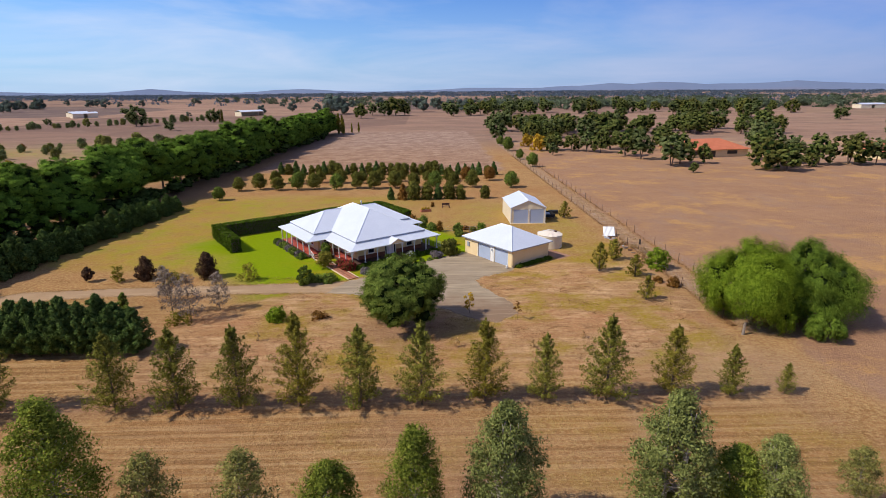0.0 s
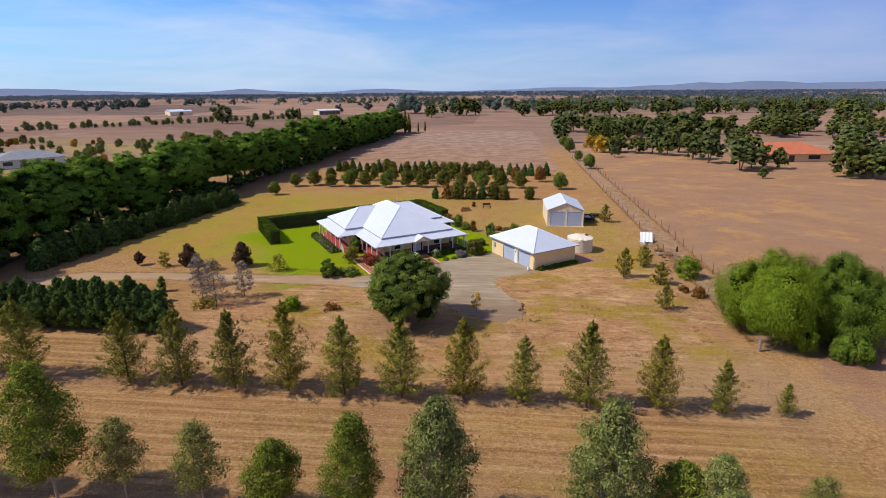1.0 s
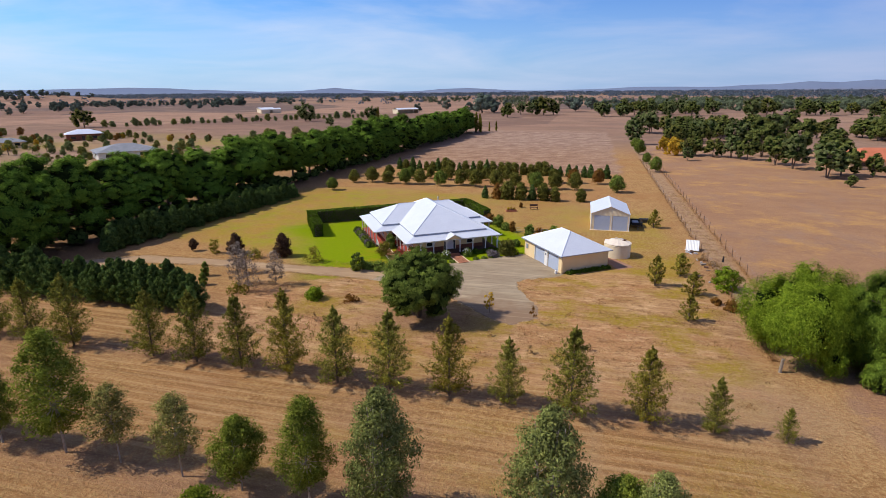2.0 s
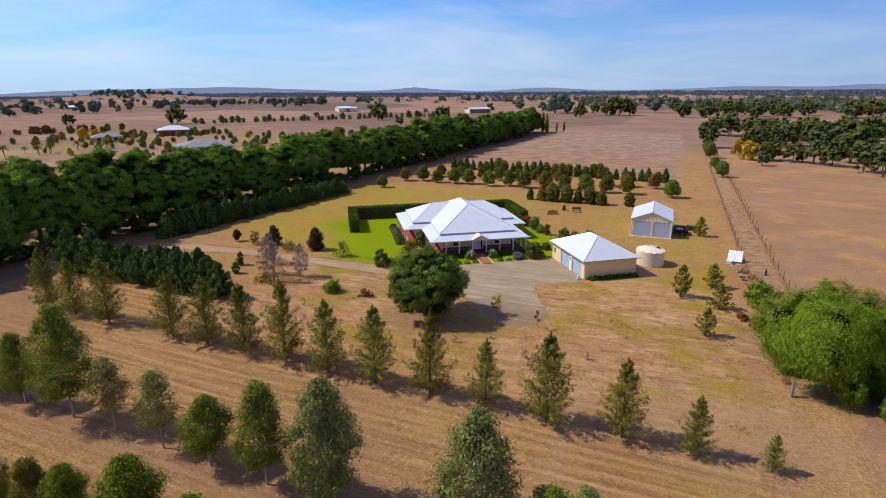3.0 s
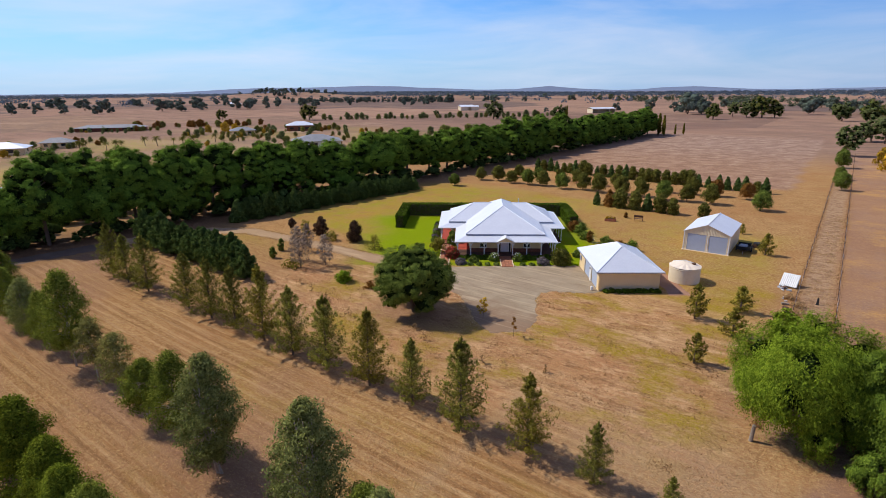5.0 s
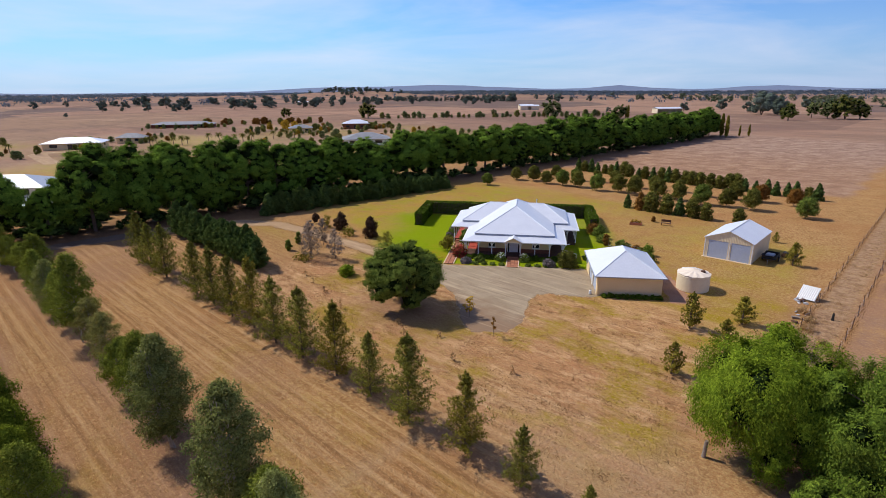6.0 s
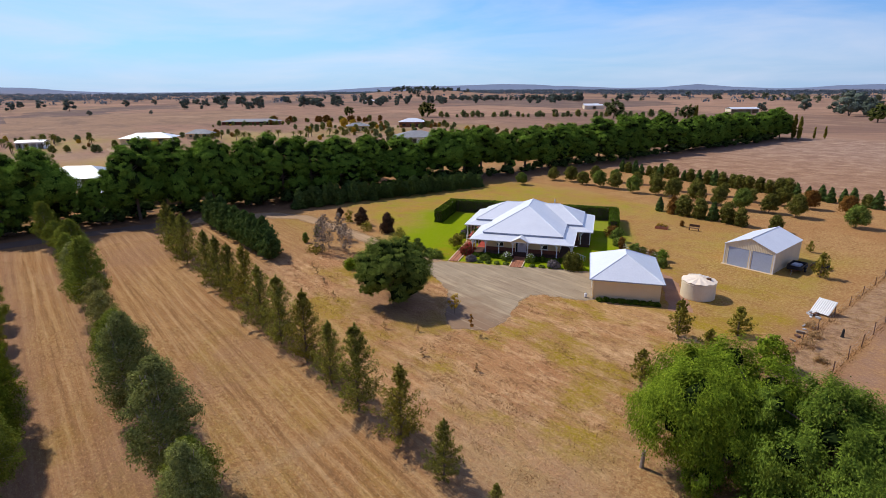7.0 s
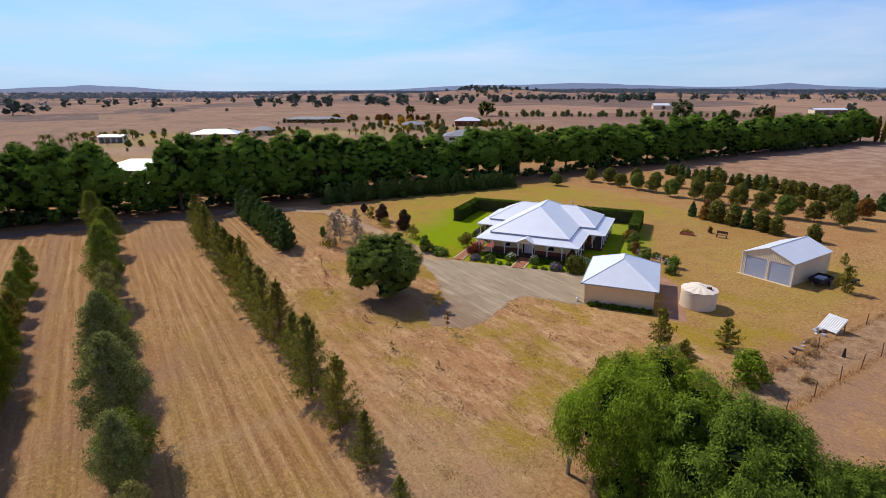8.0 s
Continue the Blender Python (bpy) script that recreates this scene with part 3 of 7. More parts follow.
def land_height(x, y):
    """Flat home paddocks, a wooded knoll to the north-west and low ranges near the horizon."""
    d = np.hypot(x, y)
    a = np.degrees(np.arctan2(x, y))
    far = soft_step(d, 700, 2600)
    h = 4.0 * far * ripple(x, y, 420.0, 3)
    h += 18.0 * np.exp(-(((x + 1290) / 170) ** 2 + ((y - 1020) / 150) ** 2))
    for turn, wide, high in ((27, 9, 40), (33, 2.5, 20), (24, 2, 14), (38, 8, 30), (18, 5, 26), (-46, 8, 46), (-38, 3, 14), (-25.5, 3.5, 36), (-56, 5, 25), (-90, 6, 44), (8, 9, 26), (-13, 4, 34), (-105, 12, 26)):
        h += high * np.exp(-((a - turn) / wide) ** 2) * soft_step(d, 3000, 3900) * (0.78 + 0.22 * ripple(x, y, 110.0, 9))
    return h - 0.0


gx = axis_steps(-4400, 4400, -80, 62, 1.0, 1.13)
gy = axis_steps(-900, 4500, 4, 160, 1.0, 1.13)
GX, GY = np.meshgrid(gx, gy)
fx, fy = GX.ravel(), GY.ravel()
nx, ny = len(gx), len(gy)
near = 1 - soft_step(np.hypot(fx, fy - 60), 120, 200)
fz = land_height(fx, fy) + near * 0.01 * ripple(fx, fy, 3.0, 5)
me = bpy.data.meshes.new("ground")
ii = np.arange(nx * ny).reshape(ny, nx)
quads = np.stack([ii[:-1, :-1], ii[:-1, 1:], ii[1:, 1:], ii[1:, :-1]], -1).reshape(-1, 4)
me.from_pydata(np.stack([fx, fy, fz], 1).tolist(), [], quads.tolist())
# what grows where: green, lawn, bare earth, mown stubble; then haze on the far hills, brown paddock, pale strip
hu = (fx + 10.0) * HU + (fy - 67.7) * HV
hv = -(fx + 10.0) * HV + (fy - 67.7) * HU
w1, w2 = ripple(fx, fy, 6.0, 11), ripple(fx, fy, 2.2, 12)
yard = soft_step(fx + 1.5 * w1, -57, -52) * (1 - soft_step(fx + 1.5 * w1, 25, 30)) * soft_step(fy + 1.5 * w1 + 0.1 * fx, 62, 66) * (1 - soft_step(fy + 3 * w1, 112, 124))
lawn_in = soft_step(hu + 1.2 * w2, -19, -9) * (1 - soft_step(hu + 0.5 * w2, 20, 23)) * soft_step(hv + 0.3 * w2, -3.6, -3.0) * (1 - soft_step(hv, 26, 27))
greenness = np.clip(0.3 * yard + 0.74 * yard * (1 - soft_step(fx, -16, 2)) + 0.4 * yard * w1 + 0.6 * yard * np.exp(-((hu + 14) / 9) ** 2 - ((hv - 14) / 14) ** 2), 0, 1)
garage_patch = 1.3 * np.exp(-((fx - 14.0) / 3.6) ** 2 - ((fy - 66.2) / 1.7) ** 2)
trees_green = 0.35 * np.exp(-((fy - 52) / 5) ** 2) * np.clip(w1, 0, 1) * (np.abs(fx) < 28) + 0.7 * np.exp(-((fy - 57) / 2.5) ** 2) * np.clip(0.4 + w1, 0, 1) * (fx < -16) * (fx > -50)
gardens = soft_step(fx, -290, -260) * (1 - soft_step(fx, -92, -84)) * soft_step(fy, 0, 20) * (1 - soft_step(fy, 240, 270)) * np.clip(0.3 + 0.5 * ripple(fx, fy, 9.0, 21), 0, 0.75)
greenness = np.clip(greenness + gardens + 0.7 * garage_patch + trees_green, 0, 1)
mown = soft_step(fx, -56, -54) * (1 - soft_step(fx + 0.02 * (fy - 20), 29, 31)) * (1 - 0.45 * soft_step(fy + 0.8 * w1, 44, 48) - 0.55 * soft_step(fy + 0.8 * w1, 54, 60))
under_rows = (np.exp(-((fy - 36.3 + 0.4 * w2) / 0.9) ** 2) + 0.95 * np.exp(-((fy - 22.6 + 0.5 * w2) / 1.7) ** 2) + 0.9 * np.exp(-((fy - 16.2 + 0.5 * w2) / 1.1) ** 2)) * (fx > -56) * (fx < 30)
track = np.exp(-((fx - 28.6 - 0.6 * np.sin(fy / 9)) / 0.8) ** 2) * (fy > 30) * (fy < 84) * 0.4
headland = np.exp(-((fx - 15.1 + 0.5 * w2) / 0.7) ** 2) * (fy > 23) * (fy < 43) * 0.8
worn = np.clip(headland + np.exp(-((fy - 38.6 - 0.02 * fx + 1.5 * w1) / 3.5) ** 2) * soft_step(fx, 14, 24) * (1 - soft_step(fx, 30, 36)), 0, 1)
# belt of ground under the windbreak, bare and darkened for the pines' shade
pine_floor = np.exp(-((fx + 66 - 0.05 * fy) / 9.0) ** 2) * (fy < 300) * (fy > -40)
oak_earth = 1.1 * np.exp(-((fx + 0.3 + 0.8 * w2) / 5.2) ** 2 - ((fy - 49.6 + 0.6 * w2) / 3.4) ** 2)
bare = np.clip(oak_earth + 0.75 * under_rows + track + 0.7 * pine_floor + 0.25 * np.clip(w1, 0, 1) * mown, 0, 1)
dist = np.hypot(fx, fy)
sand = soft_step(fx, -330, -300) * (1 - soft_step(fx, -100, -88)) * soft_step(fy, 10, 30) * (1 - soft_step(fy, 215, 240)) * np.clip(0.05 + 0.55 * ripple(fx, fy, 11.0, 27), 0, 0.55)
flushes = soft_step(fy, 36, 44) * (1 - soft_step(fy, 80, 90)) * soft_step(fx, -22, -14) * (1 - soft_step(fx, 27, 30)) + 0.35 * (fy < 34) * (fx > -8) * (fx < 30)
home = soft_step(fy + 0.7 * w1, 37.5, 40) * (1 - soft_step(fy + 0.04 * fx + w1, 66, 72)) * soft_step(fx, -30, -22) * (1 - soft_step(fx, 29, 30.5))
# how much blue distance haze is put into the far ground's colour
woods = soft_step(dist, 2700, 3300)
east = soft_step(fx + 0.6 * w2, 33.6, 34.4) * (1 - soft_step(fy, 230, 250))
north = soft_step(fy + w1, 153, 157) * (1 - soft_step(fy, 296, 306)) * soft_step(fx, -52, -48) * (1 - soft_step(fx + w2, 22, 24))
strip = soft_step(fx, 30.0, 30.6) * (1 - soft_step(fx, 33.4, 34.0)) * soft_step(fy, 44, 50) * (1 - soft_step(fy, 230, 250))
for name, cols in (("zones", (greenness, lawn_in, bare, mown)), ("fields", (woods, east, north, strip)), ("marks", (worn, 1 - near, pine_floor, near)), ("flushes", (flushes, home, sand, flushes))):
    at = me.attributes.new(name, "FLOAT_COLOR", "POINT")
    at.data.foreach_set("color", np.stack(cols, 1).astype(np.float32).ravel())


def ground_material():
    m = bpy.data.materials.new("dry_grass_ground")
    m.use_nodes = True
    n, l = m.node_tree.nodes, m.node_tree.links
    b = n["Principled BSDF"]
    b.inputs["Roughness"].default_value = 1.0
    b.inputs["Specular IOR Level"].default_value = 0.05
    tc = n.new("ShaderNodeTexCoord")

    def noise_at(scale, detail=5, stretch=(1, 1, 1), rough=0.6):
        mp = n.new("ShaderNodeMapping")
        mp.inputs["Scale"].default_value = stretch
        l.new(tc.outputs["Object"], mp.inputs["Vector"])
        t = n.new("ShaderNodeTexNoise")
        t.inputs["Scale"].default_value = scale
        t.inputs["Detail"].default_value = detail
        t.inputs["Roughness"].default_value = rough
        l.new(mp.outputs[0], t.inputs["Vector"])
        return t.outputs["Fac"]

    def span(v, lo, hi, a=0.0, z=1.0):
        r = n.new("ShaderNodeMapRange")
        r.inputs[1].default_value, r.inputs[2].default_value, r.inputs[3].default_value, r.inputs[4].default_value = lo, hi, a, z
        l.new(v, r.inputs[0])
        return r.outputs[0]

    def times(a, b_):
        k = n.new("ShaderNodeMath")
        k.operation = "MULTIPLY"
        l.new(a, k.inputs[0])
        l.new(b_, k.inputs[1])
        return k.outputs[0]

    def mix(f, a, c):
        k = n.new("ShaderNodeMix")
        k.data_type = "RGBA"
        l.new(f, k.inputs[0])
        for v, i in ((a, 6), (c, 7)):
            if isinstance(v, tuple):
                k.inputs[i].default_value = (*v, 1)
            else:
                l.new(v, k.inputs[i])
        return k.outputs[2]

    def mask(name):
        a = n.new("ShaderNodeAttribute")
        a.attribute_name = name
        s = n.new("ShaderNodeSeparateColor")
        l.new(a.outputs["Color"], s.inputs[0])
        return s.outputs[0], s.outputs[1], s.outputs[2], a.outputs["Alpha"]

    green, lawn, bare_, mown_ = mask("zones")
    far_haze_, east_, north_, strip_ = mask("fields")
    worn_, far_, pine_shade_, near_ = mask("marks")
    flush_, home_, sand_ = mask("flushes")[:3]
    home_ = times(home_, span(lawn, 0.0, 0.3, 1.0, 0.0))
    fine = noise_at(2.6, 6, rough=0.75)
    mid = noise_at(0.45, 5)
    broad = noise_at(0.07, 5)
    grit = noise_at(9.0, 4, rough=0.8)
    # straw and earth
    col = mix(span(mid, 0.35, 0.65), (0.265, 0.135, 0.058), (0.40, 0.22, 0.098))
    col = mix(span(fine, 0.44, 0.62), col, (0.51, 0.335, 0.15))
    col = mix(times(span(broad, 0.46, 0.68), span(fine, 0.3, 0.6)), col, (0.35, 0.165, 0.075))
    # paddocks farther off, field by field
    vo = n.new("ShaderNodeTexVoronoi")
    vo.inputs["Scale"].default_value = 0.005
    vo.distance = "CHEBYCHEV"
    l.new(tc.outputs["Object"], vo.inputs["Vector"])
    sep = n.new("ShaderNodeSeparateColor")
    l.new(vo.outputs["Color"], sep.inputs[0])
    fields = mix(sep.outputs[0], (0.37, 0.21, 0.13), (0.21, 0.12, 0.085))
    fields = mix(span(sep.outputs[2], 0.72, 0.74), fields, (0.30, 0.18, 0.108))
    fields = mix(span(sep.outputs[1], 0.70, 0.72), fields, (0.155, 0.105, 0.09))
    fields = mix(times(span(noise_at(0.012, 6), 0.5, 0.7), span(mid, 0.2, 0.8)), fields, (0.28, 0.18, 0.11))
    fields = mix(span(noise_at(0.02, 7, (0.25, 1.4, 1), 0.7), 0.54, 0.64, 0.0, 0.6), fields, (0.18, 0.115, 0.08))
    fields = mix(span(noise_at(0.045, 8, (0.5, 1.2, 1), 0.8), 0.47, 0.62, 0.0, 0.6), fields, (0.17, 0.108, 0.08))
    fields = mix(span(noise_at(0.03, 8, (0.6, 1, 1), 0.8), 0.52, 0.66, 0.0, 0.6), fields, (0.42, 0.27, 0.165))
    col = mix(far_, col, fields)
    col = mix(times(sand_, span(mid, 0.3, 0.6, 0.5, 1.0)), col, (0.46, 0.31, 0.19))
    # long brown grass of the paddocks beyond the fence and the orchard
    eastc = mix(span(noise_at(0.13, 7, (0.7, 1, 1), 0.7), 0.42, 0.66), (0.32, 0.18, 0.112), (0.39, 0.228, 0.135))
    eastc = mix(times(span(noise_at(0.07, 8, (0.8, 1, 1), 0.75), 0.51, 0.60), span(fine, 0.35, 0.55)), eastc, (0.54, 0.31, 0.12))
    eastc = mix(span(noise_at(0.1, 7, (1, 0.6, 1), 0.75), 0.5, 0.64, 0.0, 0.75), eastc, (0.32, 0.205, 0.15))
    eastc = mix(span(noise_at(0.8, 6, (0.4, 1, 1), 0.8), 0.57, 0.68, 0.0, 0.4), eastc, (0.20, 0.115, 0.075))
    eastc = mix(span(noise_at(0.42, 8, (0.9, 1, 1), 0.82), 0.48, 0.64, 0.0, 0.45), eastc, (0.43, 0.255, 0.125))
    eastc = mix(span(noise_at(1.3, 8, (0.9, 1, 1), 0.85), 0.53, 0.66, 0.0, 0.5), eastc, (0.26, 0.15, 0.10))
    col = mix(east_, col, eastc)
    northc = mix(span(noise_at(0.2, 6, (1, 0.8, 1)), 0.4, 0.62), (0.27, 0.16, 0.11), (0.37, 0.235, 0.16))
    northc = mix(span(noise_at(0.6, 7, (0.8, 1, 1), 0.8), 0.54, 0.68, 0.0, 0.6), northc, (0.22, 0.135, 0.09))
    northc = mix(span(noise_at(0.22, 8, (0.7, 1, 1), 0.85), 0.5, 0.62, 0.0, 0.75), northc, (0.50, 0.345, 0.235))
    northc = mix(span(noise_at(0.35, 8, (0.75, 1, 1), 0.85), 0.53, 0.64, 0.0, 0.6), northc, (0.17, 0.10, 0.07))
    col = mix(north_, col, northc)
    col = mix(times(strip_, span(fine, 0.3, 0.7, 0.5, 1.0)), col, mix(span(noise_at(0.9, 7, rough=0.8), 0.44, 0.6), (0.45, 0.31, 0.20), (0.20, 0.125, 0.085)))
    # mowing lines along the tree rows
    lines = noise_at(1.5, 6, (0.045, 1.5, 1), 0.7)
    col = mix(times(mown_, span(lines, 0.52, 0.61, 0.0, 0.8)), col, (0.235, 0.125, 0.058))
    col = mix(times(mown_, span(lines, 0.47, 0.38, 0.0, 0.55)), col, (0.57, 0.385, 0.21))
    wv = n.new("ShaderNodeTexWave")
    wv.wave_type, wv.bands_direction = "BANDS", "Y"
    wv.inputs["Scale"].default_value = 0.29
    wv.inputs["Distortion"].default_value = 2.2
    wv.inputs["Detail"].default_value = 3.0
    wv.inputs["Detail Scale"].default_value = 0.35
    l.new(tc.outputs["Object"], wv.inputs["Vector"])
    rows_ = times(mown_, span(noise_at(0.08, 4), 0.4, 0.6, 0.15, 0.75))
    col = mix(times(rows_, span(wv.outputs["Fac"], 0.55, 0.95, 0.0, 0.55)), col, (0.27, 0.15, 0.078))
    col = mix(times(rows_, span(wv.outputs["Fac"], 0.4, 0.05, 0.0, 0.5)), col, (0.57, 0.39, 0.21))
    col = mix(times(mown_, span(noise_at(0.055, 5, rough=0.6), 0.5, 0.64, 0.0, 0.6)), col, (0.34, 0.20, 0.125))
    # green
    greenc = mix(span(noise_at(0.13, 6, rough=0.65), 0.42, 0.62), (0.30, 0.285, 0.028), (0.39, 0.255, 0.05))
    greenc = mix(span(noise_at(0.33, 7, (0.8, 1, 1), 0.75), 0.5, 0.66, 0.0, 0.6), greenc, (0.36, 0.205, 0.08))
    greenc = mix(span(noise_at(1.6, 6, rough=0.8), 0.5, 0.68, 0.0, 0.55), greenc, (0.22, 0.165, 0.03))
    col = mix(times(green, span(mid, 0.3, 0.62, 0.3, 1.0)), col, greenc)
    lawnc = mix(span(fine, 0.3, 0.7), (0.165, 0.245, 0.010), (0.265, 0.33, 0.02))
    lawnc = mix(span(broad, 0.5, 0.8), lawnc, (0.28, 0.27, 0.06))
    col = mix(times(lawn, span(mid, 0.2, 0.4, 0.75, 1.0)), col, lawnc)
    # sun-bleached straw, worn pinkish earth and pale dead grass of the home paddock
    col = mix(times(home_, span(noise_at(0.22, 6, (0.7, 1, 1), 0.7), 0.36, 0.62, 0.0, 0.5)), col, (0.62, 0.39, 0.205))
    col = mix(times(home_, span(noise_at(0.11, 6, (0.55, 1, 1), 0.65), 0.42, 0.60, 0.0, 0.7)), col, (0.45, 0.225, 0.115))
    col = mix(times(home_, span(noise_at(0.6, 8, (0.38, 1, 1), 0.82), 0.5, 0.6, 0.0, 0.75)), col, (0.67, 0.445, 0.245))
    col = mix(times(home_, span(noise_at(1.1, 7, (0.6, 1, 1), 0.8), 0.52, 0.61, 0.0, 0.7)), col, (0.21, 0.105, 0.055))
    hw = n.new("ShaderNodeTexWave")
    hw.wave_type, hw.bands_direction = "BANDS", "Y"
    for key, v in (("Scale", 0.27), ("Distortion", 11.0), ("Detail", 4.0), ("Detail Scale", 0.5), ("Detail Roughness", 0.65)):
        hw.inputs[key].default_value = v
    l.new(tc.outputs["Object"], hw.inputs["Vector"])
    swathe = times(home_, span(noise_at(0.1, 4), 0.42, 0.6, 0.0, 1.0))
    col = mix(times(swathe, span(hw.outputs["Fac"], 0.75, 0.97, 0.0, 0.25)), col, (0.62, 0.45, 0.27))
    col = mix(times(swathe, span(hw.outputs["Fac"], 0.3, 0.05, 0.0, 0.2)), col, (0.26, 0.14, 0.075))
    # green flushes in the dry grass of the home paddock
    flush = times(span(noise_at(0.16, 6, (0.6, 1, 1), 0.65), 0.475, 0.585), span(fine, 0.3, 0.55))
    col = mix(times(times(flush, near_), flush_), col, (0.32, 0.232, 0.028))
    # bare and littered ground
    col = mix(times(bare_, span(fine, 0.25, 0.65, 0.4, 1.0)), col, (0.295, 0.17, 0.118))
    col = mix(times(worn_, span(fine, 0.3, 0.7, 0.2, 0.9)), col, (0.43, 0.295, 0.175))
    # pine shade painted as dark brown into the ground below the windbreak
    col = mix(times(pine_shade_, span(mid, 0.2, 0.7, 0.6, 1.0)), col, (0.13, 0.08, 0.05))
    # blue-grey haze painted over the ground near the horizon
    col = mix(far_haze_, col, (0.155, 0.20, 0.30))
    # tufts
    rough_ = times(near_, span(lawn, 0.0, 0.8, 1.0, 0.15))
    col = mix(times(rough_, span(grit, 0.53, 0.64, 0.0, 0.5)), col, (0.19, 0.10, 0.05))
    col = mix(times(rough_, span(noise_at(3.2, 6, (0.7, 1, 1), 0.85), 0.53, 0.62, 0.0, 0.3)), col, (0.21, 0.112, 0.055))
    col = mix(times(rough_, span(noise_at(5.0, 5, (0.6, 1, 1), 0.8), 0.53, 0.65, 0.0, 0.5)), col, (0.66, 0.43, 0.215))
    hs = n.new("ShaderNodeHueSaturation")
    # far ground loses saturation, imitating haze in its colour
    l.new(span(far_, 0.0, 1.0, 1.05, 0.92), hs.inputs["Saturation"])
    hs.inputs["Value"].default_value = 1.0
    l.new(col, hs.inputs["Color"])
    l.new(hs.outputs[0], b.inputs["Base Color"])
    bp = n.new("ShaderNodeBump")
    bp.inputs["Strength"].default_value = 0.85
    bp.inputs["Distance"].default_value = 0.22
    l.new(fine, bp.inputs["Height"])
    l.new(bp.outputs[0], b.inputs["Normal"])
    return m


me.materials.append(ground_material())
tagged(new("ground", me), "dry straw-coloured grass paddocks with green lawn patches", "ground", kind="structure")


def ragged(points, step, rough, seed):
    """An outline with uneven edges, from a few corner points."""
    r = np.random.default_rng(seed)
    out = []
    for (x0, y0), (x1, y1) in zip(points, points[1:] + points[:1]):
        k = max(1, int(math.hypot(x1 - x0, y1 - y0) / step))
        for i in range(k):
            f = i / k
            out.append((x0 + (x1 - x0) * f + r.normal() * rough, y0 + (y1 - y0) * f + r.normal() * rough))
    return out


def flat_sheet(name, points, z, mat, label, category, kind="structure"):
    bm = bmesh.new()
    vs = [bm.verts.new((x, y, z)) for x, y in points]
    for tri in geometry.tessellate_polygon([[Vector((x, y, 0)) for x, y in points]]):
        f = bm.faces.new([vs[i] for i in tri])
        f.normal_update()
        if f.normal.z < 0:
            f.normal_flip()
    turn = 1 if sum(x0 * y1 - x1 * y0 for (x0, y0), (x1, y1) in zip(points, points[1:] + points[:1])) > 0 else -1
    rim = []
    for k, (x, y) in enumerate(points):
        (xa, ya), (xb, yb) = points[k - 2], points[(k + 2) % len(points)]
        d = math.hypot(xb - xa, yb - ya) or 1.0
        rim.append(bm.verts.new((x + turn * (yb - ya) / d * 0.3, y - turn * (xb - xa) / d * 0.3, -0.03)))
    for k in range(len(points)):
        j = (k + 1) % len(points)
        bm.faces.new((vs[k], vs[j], rim[j], rim[k])[::-turn])
    ob = part(name, bm, mat, None)
    return tagged(ob, label, category, kind=kind)


lane = [(-62.5, -30), (-58.6, -30), (-58.0, 8), (-57.6, 30), (-56.2, 42), (-59.6, 44.5), (-61.0, 32), (-62, 8)]
flat_sheet("lane", ragged(lane, 0.45, 0.15, 6), 0.028, LANE, "dirt lane coloured dark for the shade of the pines", "lane")
track = [(-56.0, 42.2), (-55.0, 46), (-52.5, 53), (-47, 58.2), (-36.7, 59.4), (-23.7, 59.6), (-12.0, 59.4), (-10.0, 63.0), (-21, 62.4), (-38, 62.0), (-48, 61.2), (-55, 57), (-59.3, 47), (-59.5, 44.7)]
court = [(-11.9, 59.4), (-7.5, 58.6), (-3.6, 57.6), (-0.6, 56.2), (1.4, 54.2), (4.2, 51.6), (7.0, 50.2), (9.6, 52.4), (9.3, 55.0), (8.2, 57.0), (6.3, 60.6), (5.7, 62.6), (6.6, 63.9), (10.9, 66.4), (11.3, 67.2), (5.6, 74.6), (2.2, 72.4), (-3, 68.4), (-6.8, 65.2), (-9.9, 63.0)]
beside = [(18.6, 70.9), (20.3, 72.0), (16.6, 77.6), (13.4, 80.4), (9.4, 82.4), (6.2, 80.6), (6.9, 79.5), (9.6, 80.4), (12.0, 78.9), (14.6, 76.6)]
flat_sheet("garage_path", ragged(beside, 0.45, 0.1, 8), 0.02, PATH_EARTH, "red-brown earth path behind the garage", "path")
flat_sheet("neighbour_drive", ragged([(-176, 50), (-174, 54), (-205, 56.5), (-213, 58), (-211, 65), (-216, 66), (-219, 56), (-212, 51.5)], 1.5, 0.12, 9), 0.03, DIRT, "pale curving drive of the house beyond the windbreak", "driveway")
flat_sheet("driveway", ragged(track, 0.45, 0.12, 4), 0.025, DIRT, "pale dirt driveway through dry grass", "driveway")
flat_sheet("forecourt", ragged(court, 0.5, 0.13, 5), 0.03, GRAVEL, "grey-tan gravel forecourt before the house", "driveway")


# ---- house ----
def wall_run(bm, along, start, end, fixed, thick, z0, z1, holes):
    """A straight wall with openings cut through; along: 'u' or 'v'; holes: (from, to, sill, head)."""
    def blk(a, b, za, zb):
        if b - a > 0.001 and zb - za > 0.001:
            if along == "u":
                box(bm, a, fixed, za, b, fixed + thick, zb)
            else:
                box(bm, fixed, a, za, fixed + thick, b, zb)
    at = start
    for a, b, sill, head in sorted(holes):
        blk(at, a, z0, z1)
        blk(a, b, z0, sill)
        blk(a, b, head, z1)
        at = b
    blk(at, end, z0, z1)


